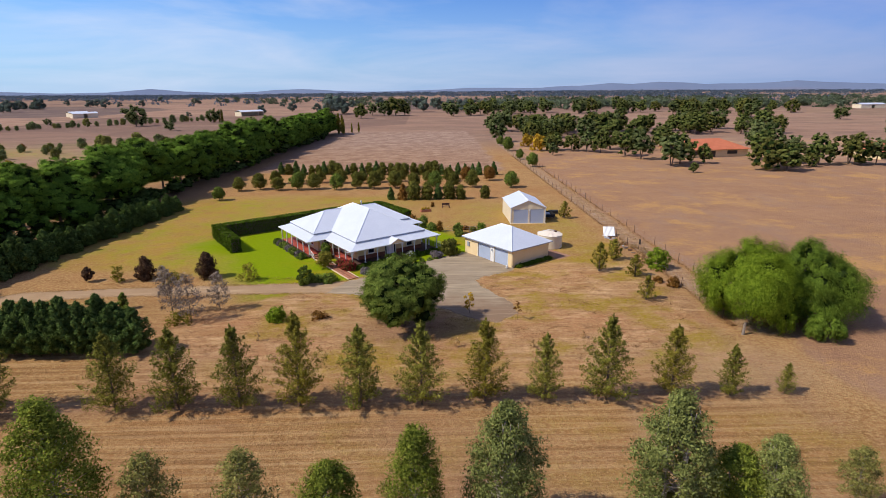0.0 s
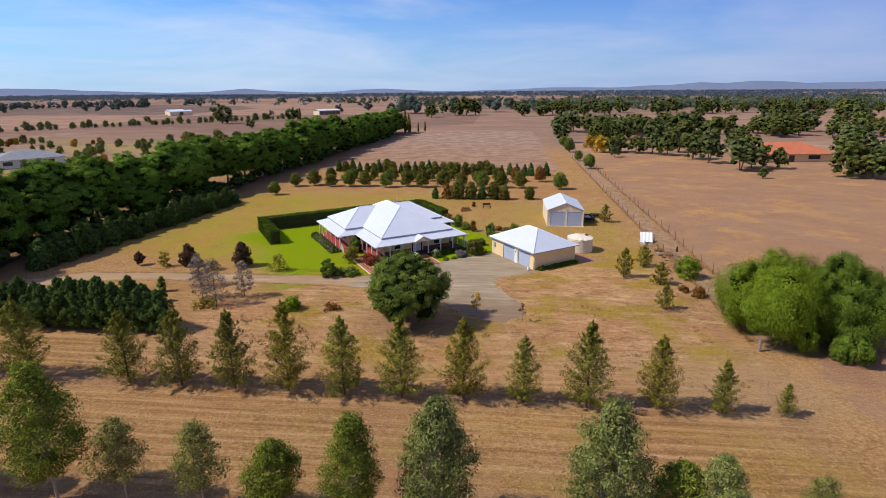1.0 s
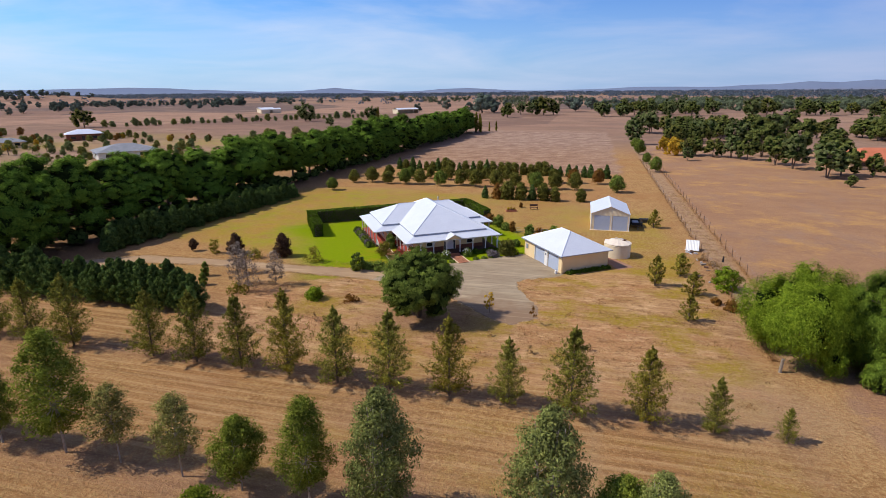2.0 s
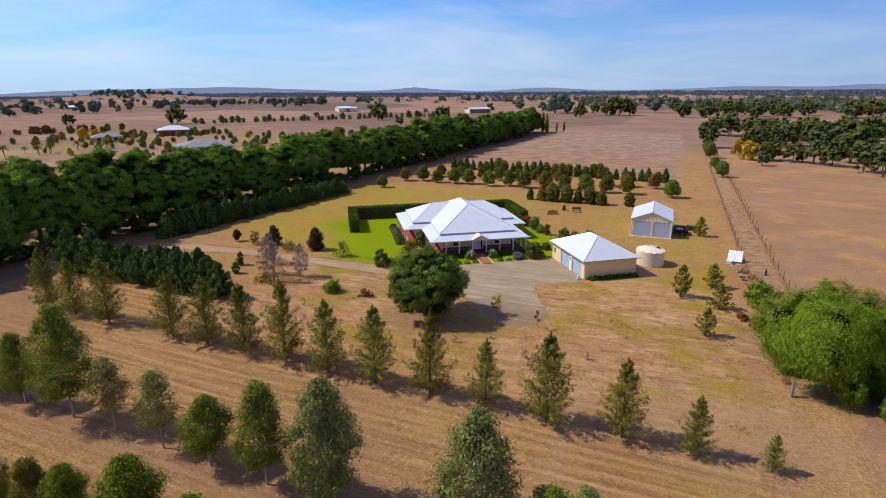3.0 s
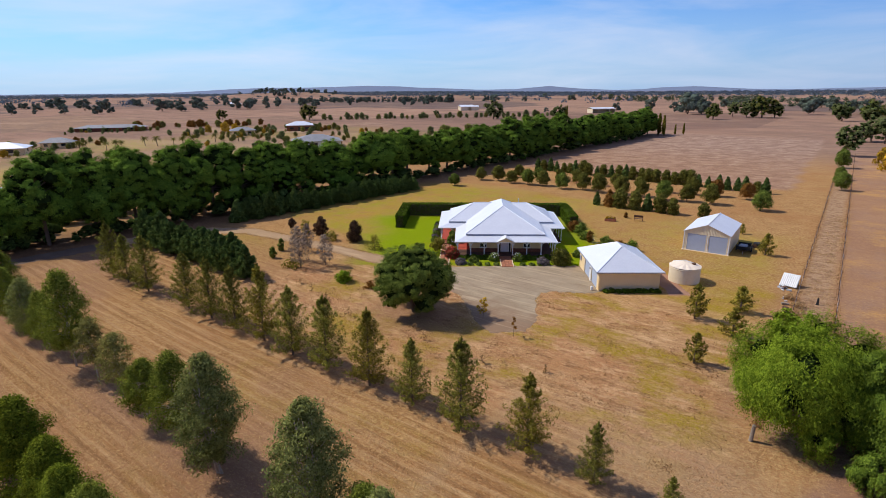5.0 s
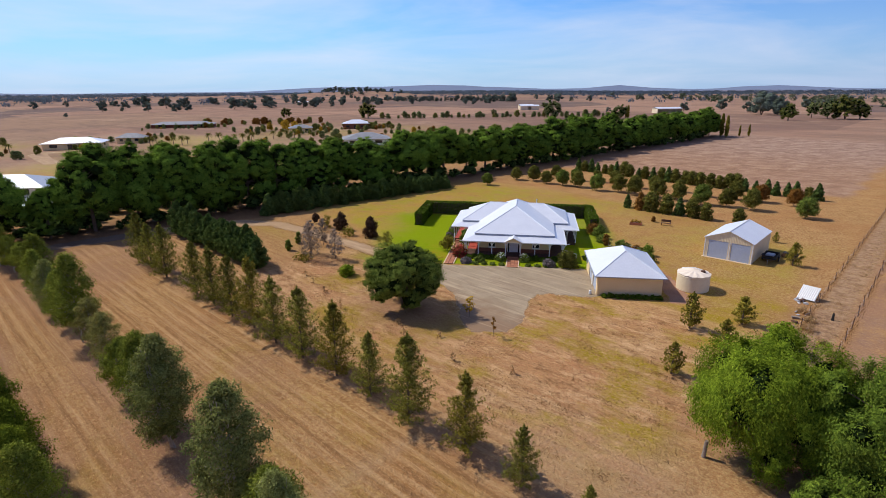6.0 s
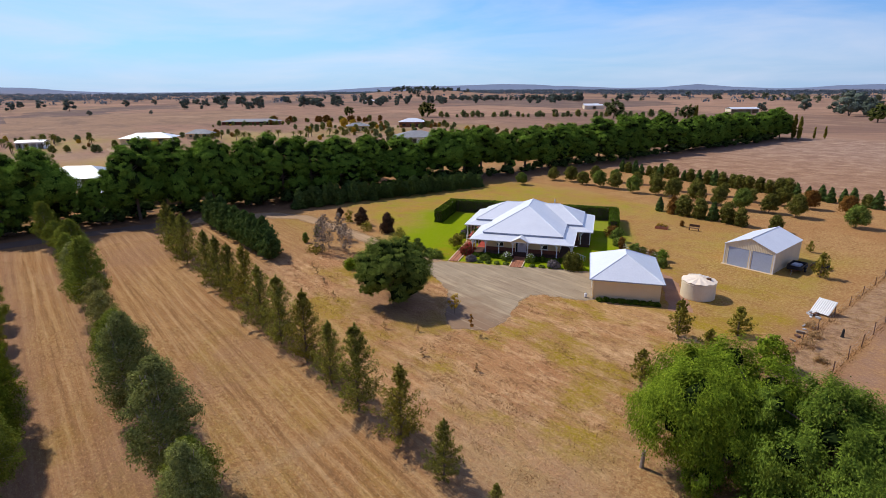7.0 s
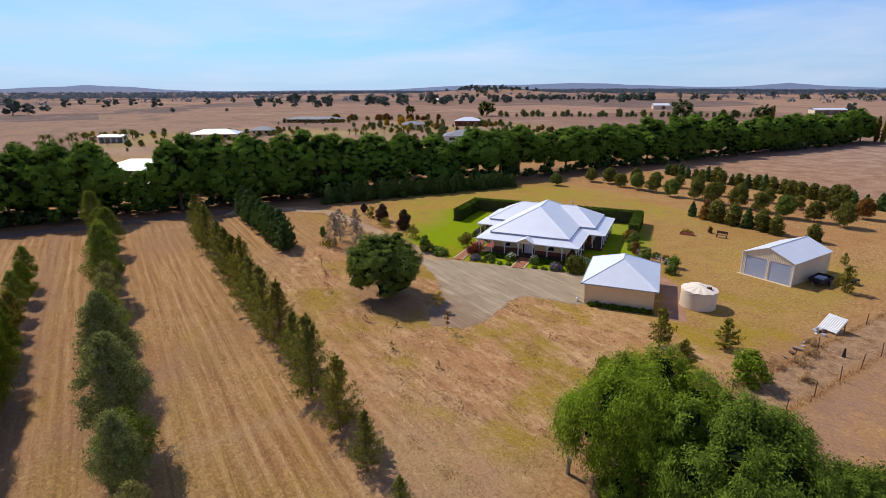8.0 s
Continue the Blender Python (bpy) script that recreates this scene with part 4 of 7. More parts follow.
def window(parent, m, wide, high, name="window"):
    """A sash window filling an opening: frame, glazing bar, pane, sill. Local x along the wall, y out of it is negative."""
    w = new(name)
    w.parent = parent
    w.matrix_basis = m
    f = 0.07
    part("frame", boxed((0, -0.03, 0, f, 0.09, high), (wide - f, -0.03, 0, wide, 0.09, high), (f, -0.03, 0, wide - f, 0.09, f), (f, -0.03, high - f, wide - f, 0.09, high),
                        (f, -0.01, high * 0.5 - 0.025, wide - f, 0.06, high * 0.5 + 0.025)), WHITE, w)
    part("pane", boxed((f, 0.03, f, wide - f, 0.045, high - f)), GLASS, w)
    part("sill", boxed((-0.08, -0.12, -0.06, wide + 0.08, -0.035, -0.002)), WHITE, w)
    return w



def hip(bm, r, z0, ridge_a, ridge_b, thick):
    """A hip roof over a rectangle with its ridge between two points."""
    u0, v0, u1, v1 = r
    a, b = Vector(ridge_a), Vector(ridge_b)
    c = [Vector((u0, v0, z0)), Vector((u1, v0, z0)), Vector((u1, v1, z0)), Vector((u0, v1, z0))]
    if abs(a.x - b.x) > abs(a.y - b.y):
        faces = ((c[0], c[1], b, a), (c[1], c[2], b), (c[2], c[3], a, b), (c[3], c[0], a))
    else:
        faces = ((c[0], c[1], a), (c[1], c[2], b, a), (c[2], c[3], b), (c[3], c[0], a, b))
    for f in faces:
        sheet(bm, f, thick)


def caps(bm, lines, r=0.07):
    for a, b in lines:
        tube(bm, a, b, r, r, 6)


def build_house():
    h = thing("homestead", HOUSE, "cream homestead with pale steel hip roof and wraparound verandah", "house")
    part("verandah_floor", boxed((0.35, 3.0, 0, 2.6, 8.4, 0.42), (-2.35, 8.4, 0, 2.6, 19.1, 0.42)), RED_DECK, h, "red painted verandah floor")
    # rest of the floor in darker brown, which includes the verandah roof's shade
    part("verandah_floor", boxed((0.35, 0.35, 0, 13.95, 2.998, 0.42), (2.602, 3.0, 0, 13.95, 8.4, 0.42), (2.602, 8.402, 0, 16.15, 19.1, 0.42)), DADO, h, "verandah floor coloured dark brown for its roof's shade")
    part("base", boxed((0.3, 0.28, 0, 14.0, 0.35, 0.36), (0.28, 0.35, 0, 0.35, 8.3, 0.36), (13.95, 0.35, 0, 14.02, 8.3, 0.36), (-2.42, 8.33, 0, -2.35, 19.1, 0.36), (16.15, 8.33, 0, 16.22, 19.1, 0.36), (-2.42, 8.33, 0, 0.28, 8.4, 0.36)), DADO, h, "dark brick edge of the verandah")
    F, T = 0.42, 3.0
    bm = bmesh.new()
    wall_run(bm, "u", 2.0, 12.3, 1.9, 0.24, F, T, [(3.5, 4.5, 1.1, 2.35), (6.2, 8.0, F, 2.55), (9.75, 10.75, 1.1, 2.35)])
    part("front_wall", bm, CREAM, h)
    for a, b in ((1.98, 6.15), (8.05, 12.32)):
        part("dado", boxed((a, 1.87, F, b, 1.898, 0.98)), BRICK_DARK, h, "dark brick lower wall")
    bm = bmesh.new()
    wall_run(bm, "v", 2.14, 9.5, 2.0, 0.24, F, T, [(3.6, 4.6, 0.9, 2.35), (6.6, 7.5, F, 2.5)])
    part("west_wall", bm, CREAM, h)
    bm = bmesh.new()
    wall_run(bm, "v", 2.14, 9.5, 12.06, 0.24, F, T, [(3.6, 4.6, 0.9, 2.35), (6.6, 7.5, F, 2.5)])
    part("east_wall", bm, CREAM, h)
    bm = bmesh.new()
    wall_run(bm, "u", -0.6, 2.0, 9.5, 0.24, F, T, [(0.3, 1.2, 0.9, 2.35)])
    wall_run(bm, "v", 9.74, 17.8, -0.6, 0.24, F, T, [(11.0, 12.2, 0.9, 2.35), (13.4, 14.4, F, 2.5), (15.6, 16.8, 0.9, 2.35)])
    wall_run(bm, "v", 9.74, 17.8, 14.26, 0.24, F, T, [(11.0, 12.2, 0.9, 2.35), (13.4, 14.4, F, 2.5), (15.6, 16.8, 0.9, 2.35)])
    wall_run(bm, "u", -0.6, 14.5, 17.8, 0.24, F, T, [(3.0, 4.5, 0.9, 2.35), (9.0, 10.5, 0.9, 2.35)])
    part("wing_wall", bm, CREAM, h)
    bm = bmesh.new()
    wall_run(bm, "u", 12.3, 14.5, 9.5, 0.24, F, T, [(13.0, 13.9, 0.9, 2.35)])
    part("wing_front", bm, BRICK_DARK, h, "dark red-brown brick wall of the wing")
    front = lambda u: Matrix.Translation((u, 1.9, 1.1))
    for u in (3.5, 9.75):
        window(h, front(u), 1.0, 1.25)
    for v, z, hi in ((3.6, 0.9, 1.45),):
        window(h, Matrix.Translation((2.0, v + 1.0, z)) @ pose(0, 0, 0, 0, 0, -90), 1.0, hi)
        window(h, Matrix.Translation((12.3, v, z)) @ pose(0, 0, 0, 0, 0, 90), 1.0, hi)
    for v in (11.0, 15.6):
        window(h, Matrix.Translation((-0.6, v + 1.2, 0.9)) @ pose(0, 0, 0, 0, 0, -90), 1.2, 1.45)
        window(h, Matrix.Translation((14.5, v, 0.9)) @ pose(0, 0, 0, 0, 0, 90), 1.2, 1.45)
    window(h, Matrix.Translation((0.3, 9.5, 0.9)), 0.9, 1.45)
    window(h, Matrix.Translation((13.0, 9.5, 0.9)), 0.9, 1.45)
    for u in (3.0, 9.0):
        window(h, Matrix.Translation((u + 1.5, 18.04, 0.9)) @ pose(0, 0, 0, 0, 0, 180), 1.5, 1.45)
    # front door with sidelights
    d = new("front_door")
    d.parent = h
    d.matrix_basis = Matrix.Translation((6.2, 1.95, F))
    part("frame", boxed((0, 0, 0, 0.07, 0.12, 2.13), (1.73, 0, 0, 1.8, 0.12, 2.13), (0.07, 0, 2.06, 1.73, 0.12, 2.13), (0.30, 0, 0, 0.36, 0.12, 2.06), (1.44, 0, 0, 1.50, 0.12, 2.06)), WHITE, d)
    part("leaf", boxed((0.36, 0.05, 0.01, 1.44, 0.1, 2.05), (0.46, 0.035, 0.2, 0.84, 0.05, 0.95), (0.96, 0.035, 0.2, 1.34, 0.05, 0.95), (0.46, 0.035, 1.1, 0.84, 0.05, 1.9), (0.96, 0.035, 1.1, 1.34, 0.05, 1.9)), LILAC, d, "pale lilac-grey panelled door")
    part("sidelight", boxed((0.07, 0.05, 0.02, 0.30, 0.07, 2.05)), GLASS, d)
    part("sidelight", boxed((1.50, 0.05, 0.02, 1.73, 0.07, 2.05)), GLASS, d)
    part("knob", boxed((0.40, 0.0, 1.0, 0.45, 0.05, 1.06)), STEEL, d)
    for u, v, turn in ((2.0, 7.5, -90), (12.3, 6.6, 90), (-0.6, 14.4, -90), (14.5, 13.4, 90)):
        sd = new("side_door")
        sd.parent = h
        sd.matrix_basis = Matrix.Translation((u, v, F)) @ pose(0, 0, 0, 0, 0, turn)
        w = 0.9 if abs(v - 7) < 1 else 1.0
        part("leaf", boxed((0.06, 0.06, 0.01, w - 0.06, 0.11, 2.02)), LILAC, sd)
        part("frame", boxed((0, 0, 0, 0.06, 0.14, 2.08), (w - 0.06, 0, 0, w, 0.14, 2.08), (0.06, 0, 2.02, w - 0.06, 0.14, 2.08)), WHITE, sd)
    # roofs
    E0, E1 = 2.46, 3.0
    bm = bmesh.new()
    sheet(bm, ((0, 0, E0), (14.3, 0, E0), (12.6, 1.7, E1), (1.7, 1.7, E1)), 0.05)
    part("verandah_roof", bm, ROOF_X, h, "pale steel verandah roof")
    bm = bmesh.new()
    sheet(bm, ((0, 0, E0), (1.7, 1.7, E1), (1.7, 9.6, E1), (0, 9.6, E0)), 0.05)
    part("verandah_roof", bm, ROOF_Y, h)
    bm = bmesh.new()
    sheet(bm, ((14.3, 0, E0), (14.3, 9.6, E0), (12.6, 9.6, E1), (12.6, 1.7, E1)), 0.05)
    part("verandah_roof", bm, ROOF_Y, h)
    o, i = (-2.75, 7.9, 16.55, 19.4), (-1.05, 9.3, 14.85, 18.1)
    for mat, face in ((ROOF_X, ((o[0], o[1], E0), (o[2], o[1], E0), (i[2], i[1], E1), (i[0], i[1], E1))), (ROOF_X, ((o[0], o[3], E0), (i[0], i[3], E1), (i[2], i[3], E1), (o[2], o[3], E0))),
                      (ROOF_Y, ((o[0], o[1], E0), (i[0], i[1], E1), (i[0], i[3], E1), (o[0], o[3], E0))), (ROOF_Y, ((o[2], o[1], E0), (o[2], o[3], E0), (i[2], i[3], E1), (i[2], i[1], E1)))):
        bm = bmesh.new()
        sheet(bm, face, 0.05)
        part("wing_verandah_roof", bm, mat, h)
    Z = 3.2
    P1, P2 = Vector((7.1, 7.6, 6.0)), Vector((7.1, 13.0, 6.0))
    c = [(1.5, 1.5), (12.8, 1.5), (12.8, 18.3), (1.5, 18.3)]
    bm = bmesh.new()
    sheet(bm, ((*c[0], Z), (*c[1], Z), P1), 0.06)
    sheet(bm, ((*c[2], Z), (*c[3], Z), P2), 0.06)
    part("main_roof", bm, ROOF_X, h, "pale steel hip roof")
    bm = bmesh.new()
    sheet(bm, ((*c[1], Z), (*c[2], Z), P2, P1), 0.06)
    sheet(bm, ((*c[3], Z), (*c[0], Z), P1, P2), 0.06)
    part("main_roof", bm, ROOF_Y, h)
    W1, W2 = Vector((2.7, 13.8, 5.25)), Vector((11.3, 13.8, 5.25))
    k = [(-1.25, 9.1), (15.05, 9.1), (15.05, 18.45), (-1.25, 18.45)]
    bm = bmesh.new()
    for mat, face in ((ROOF_X, ((*k[0], Z), (*k[1], Z), W2, W1)), (ROOF_X, ((*k[2], Z), (*k[3], Z), W1, W2)), (ROOF_Y, ((*k[1], Z), (*k[2], Z), W2)), (ROOF_Y, ((*k[3], Z), (*k[0], Z), W1))):
        bm = bmesh.new()
        sheet(bm, face, 0.06)
        part("wing_roof", bm, mat, h)
    bm = bmesh.new()
    q = lambda p: Vector((*p, Z))
    for line in ((q(c[0]), P1), (q(c[1]), P1), (P1, P2), (q(c[2]), P2), (q(c[3]), P2), (q(k[0]), W1), (q(k[1]), W2), (W1, W2)):
        bm = bmesh.new()
        caps(bm, (line,), 0.06)
        part("ridge_capping", bm, ROOF_X, h)
    part("fascia", boxed((1.55, 1.52, 2.98, 12.75, 1.62, 3.17), (1.52, 1.62, 2.98, 1.62, 9.2, 3.17), (12.68, 1.62, 2.98, 12.78, 9.2, 3.17), (-1.2, 9.13, 2.98, 1.52, 9.23, 3.17), (12.78, 9.13, 2.98, 15.0, 9.23, 3.17),
                        (-1.22, 9.23, 2.98, -1.12, 18.4, 3.17), (14.92, 9.23, 2.98, 15.02, 18.4, 3.17)), FASCIA, h, "blue-grey gutter board under the upper roof")
    part("gutter", boxed((-0.06, -0.09, 2.36, 14.36, 0.0, 2.47), (-0.09, 0.0, 2.36, 0.0, 7.9, 2.47), (14.3, 0.0, 2.36, 14.39, 7.9, 2.47), (-2.84, 7.81, 2.36, -0.09, 7.9, 2.47), (14.39, 7.81, 2.36, 16.64, 7.9, 2.47),
                        (-2.84, 7.9, 2.36, -2.75, 19.4, 2.47), (16.55, 7.9, 2.36, 16.64, 19.4, 2.47)), WHITE, h, "white gutter")
    # posts with curved brackets
    bm = bmesh.new()
    box(bm, -0.06, -0.06, 0, 0.06, 0.06, 2.0)
    box(bm, -0.09, -0.09, 0, 0.09, 0.09, 0.18)
    box(bm, -0.08, -0.08, 1.5, 0.08, 0.08, 1.55)
    for s in (-1, 1):
        for a in range(4):
            t0, t1 = a * math.pi / 8, (a + 1) * math.pi / 8
            p0 = (s * (0.06 + 0.72 * (1 - math.cos(t0))), 0, 1.38 + 0.58 * math.sin(t0))
            p1 = (s * (0.06 + 0.72 * (1 - math.cos(t1))), 0, 1.38 + 0.58 * math.sin(t1))
            tube(bm, p0, p1, 0.05, 0.05, 5)
    post_mesh = bpy.data.meshes.new("post")
    bm.to_mesh(post_mesh)
    bm.free()
    post_mesh.materials.append(WHITE)
    spots = [(u, 0.3, 0) for u in (0.3, 2.2, 4.1, 6.05, 8.1, 10.1, 12.1, 14.0)] + [(0.3, v, 90) for v in (2.3, 4.3, 6.3)] + [(14.0, v, 90) for v in (2.3, 4.3, 6.3)]
    spots += [(-2.4, v, 90) for v in (8.3, 10.5, 12.7, 14.9, 17.0, 19.0)] + [(16.2, v, 90) for v in (8.3, 10.5, 12.7, 14.9, 17.0, 19.0)] + [(-0.6, 8.3, 0), (14.9, 8.3, 0)]
    for u, v, turn in spots:
        p = new("post", post_mesh)
        p.parent = h
        p.matrix_basis = pose(u, v, 0.42, 0, 0, turn)
    part("verandah_beam", boxed((0.25, 0.26, 2.34, 14.05, 0.34, 2.44), (0.26, 0.34, 2.34, 0.34, 8.25, 2.44), (13.96, 0.34, 2.34, 14.04, 8.25, 2.44), (-2.44, 8.26, 2.34, 0.26, 8.34, 2.44), (14.04, 8.26, 2.34, 16.24, 8.34, 2.44),
                                (-2.44, 8.34, 2.34, -2.36, 19.05, 2.44), (16.16, 8.34, 2.34, 16.24, 19.05, 2.44)), WHITE, h)
    # entrance gable
    bm = bmesh.new()
    sheet(bm, ((5.85, -0.2, 2.5), (7.1, -0.2, 3.12), (7.1, 1.5, 3.12), (5.85, 1.2, 2.5)), 0.05)
    sheet(bm, ((8.35, -0.2, 2.5), (8.35, 1.2, 2.5), (7.1, 1.5, 3.12), (7.1, -0.2, 3.12)), 0.05)
    part("gable_roof", bm, ROOF_Y, h)
    bm = bmesh.new()
    v = [bm.verts.new(p) for p in ((6.05, -0.12, 2.46), (8.15, -0.12, 2.46), (7.1, -0.12, 3.0), (6.05, -0.06, 2.46), (8.15, -0.06, 2.46), (7.1, -0.06, 3.0))]
    for f in ((0, 1, 2), (5, 4, 3), (0, 3, 4, 1), (1, 4, 5, 2), (2, 5, 3, 0)):
        bm.faces.new([v[j] for j in f])
    part("gable_front", bm, CREAM, h)
    bm = bmesh.new()
    tube(bm, (5.85, -0.24, 2.47), (7.1, -0.24, 3.1), 0.06, 0.06, 5)
    tube(bm, (8.35, -0.24, 2.47), (7.1, -0.24, 3.1), 0.06, 0.06, 5)
    part("bargeboard", bm, WHITE, h)
    # steps and rails
    part("front_steps", boxed((6.3, -0.55, 0, 7.9, 0.28, 0.14), (6.35, -0.25, 0.14, 7.85, 0.28, 0.28)), BRICK, h, "brick front steps")
    part("side_steps", boxed((-2.2, 7.35, 0, -0.8, 8.33, 0.14), (-2.15, 7.75, 0.14, -0.85, 8.33, 0.28)), BRICK, h)
    bm = bmesh.new()
    for u in (-2.3, -0.7):
        tube(bm, (u, 7.0, 0.75), (u, 8.3, 1.25), 0.03, 0.03, 5)
        tube(bm, (u, 7.0, 0.25), (u, 8.3, 0.65), 0.025, 0.025, 5)
        for f in range(6):
            tube(bm, (u, 7.0 + 0.26 * f, 0.0 + 0.08 * f), (u, 7.0 + 0.26 * f, 0.75 + 0.1 * f), 0.025, 0.025, 5)
    part("stair_rail", bm, WHITE, h, "white stair balustrade")
    bm = bmesh.new()
    for f in range(9):
        tube(bm, (14.3 + 0.2 * f, 1.2, 0.42 - 0.05 * f), (14.3 + 0.2 * f, 1.2, 1.25 - 0.06 * f), 0.025, 0.025, 5)
    tube(bm, (14.2, 1.2, 1.28), (15.95, 1.2, 0.75), 0.03, 0.03, 5)
    part("side_rail", bm, WHITE, h)
    bm = bmesh.new()
    tube(bm, (10.2, 16.2, 3.8), (10.2, 16.2, 5.3), 0.09, 0.09, 8)
    tube(bm, (10.2, 16.2, 5.3), (10.2, 16.2, 5.45), 0.16, 0.05, 8)
    part("flue", bm, STEEL, h, "steel chimney flue")
    return h


build_house()


# ---- garage ----
def build_garage():
    g = thing("garage", pose(11.15, 67.2, 0, 0, 0, 36.0), "cream brick double garage with pale hip roof", "garage")
    W, D, H = 7.2, 9.5, 2.42
    bm = bmesh.new()
    wall_run(bm, "v", 0, D, 0, 0.22, 0, H, [(0.75, 3.3, 0, 2.15), (4.15, 6.7, 0, 2.15)])
    part("door_wall", bm, CREAM, g)
    bm = bmesh.new()
    wall_run(bm, "u", 0.22, W, 0, 0.22, 0, H, [])
    wall_run(bm, "v", 0.22, D, W - 0.22, 0.22, 0, H, [])
    wall_run(bm, "u", 0.22, W - 0.22, D - 0.22, 0.22, 0, H, [])
    part("wall", bm, CREAM, g)
    for y in (0.75, 4.15):
        d = part("roller_door", boxed((0.08, y + 0.02, 0.01, 0.13, y + 2.53, 2.14)), DOOR_GREY, g, "blue-grey roller door")
        part("door_trim", boxed((-0.025, y - 0.06, 0, 0.0, y, 2.2), (-0.025, y + 2.55, 0, 0.0, y + 2.61, 2.2), (-0.025, y, 2.15, 0.0, y + 2.55, 2.2)), WHITE, d)
    part("pillar", boxed((-0.05, 3.42, 0, -0.002, 4.03, 2.15)), WHITE, g, "white pillar between the doors")
    part("wall_lamp", boxed((-0.17, 3.66, 1.5, -0.05, 3.8, 1.78), soft=0.02), FASCIA, g)
    part("meter_box", boxed((-0.12, 8.5, 1.1, 0.0, 8.95, 1.75), soft=0.02), FASCIA, g)
    e = 0.32
    r = (-e, -e, W + e, D + e)
    a, b = Vector((W / 2, W / 2 + 0.1, 4.4)), Vector((W / 2, D - W / 2 - 0.1, 4.4))
    c = [Vector((r[0], r[1], H)), Vector((r[2], r[1], H)), Vector((r[2], r[3], H)), Vector((r[0], r[3], H))]
    bm = bmesh.new()
    sheet(bm, (c[0], c[1], a), 0.05)
    sheet(bm, (c[2], c[3], b), 0.05)
    part("roof", bm, ROOF_X, g, "pale corrugated steel roof")
    bm = bmesh.new()
    sheet(bm, (c[1], c[2], b, a), 0.05)
    sheet(bm, (c[3], c[0], a, b), 0.05)
    part("roof", bm, ROOF_Y, g)
    bm = bmesh.new()
    for line in ((c[0], a), (c[1], a), (c[2], b), (c[3], b), (a, b)):
        bm = bmesh.new()
        caps(bm, (line,), 0.06)
        part("ridge_capping", bm, ROOF_X, g)
    part("gutter", boxed((r[0] - 0.08, r[1] - 0.08, H - 0.1, r[2] + 0.08, r[1], H + 0.01), (r[0] - 0.08, r[3], H - 0.1, r[2] + 0.08, r[3] + 0.08, H + 0.01),
                         (r[0] - 0.08, r[1], H - 0.1, r[0], r[3], H + 0.01), (r[2], r[1], H - 0.1, r[2] + 0.08, r[3], H + 0.01)), FASCIA, g)
    part("soffit", boxed((r[0], r[1], H - 0.09, 0, r[3], H - 0.06), (W, r[1], H - 0.09, r[2], r[3], H - 0.06), (0, r[1], H - 0.09, W, 0, H - 0.06), (0, D, H - 0.09, W, r[3], H - 0.06)), CREAM, g)
    bm = bmesh.new()
    tube(bm, (0.1, -0.06, 0), (0.1, -0.06, H - 0.1), 0.04, 0.04, 6)
    part("downpipe", bm, CREAM, g)


build_garage()


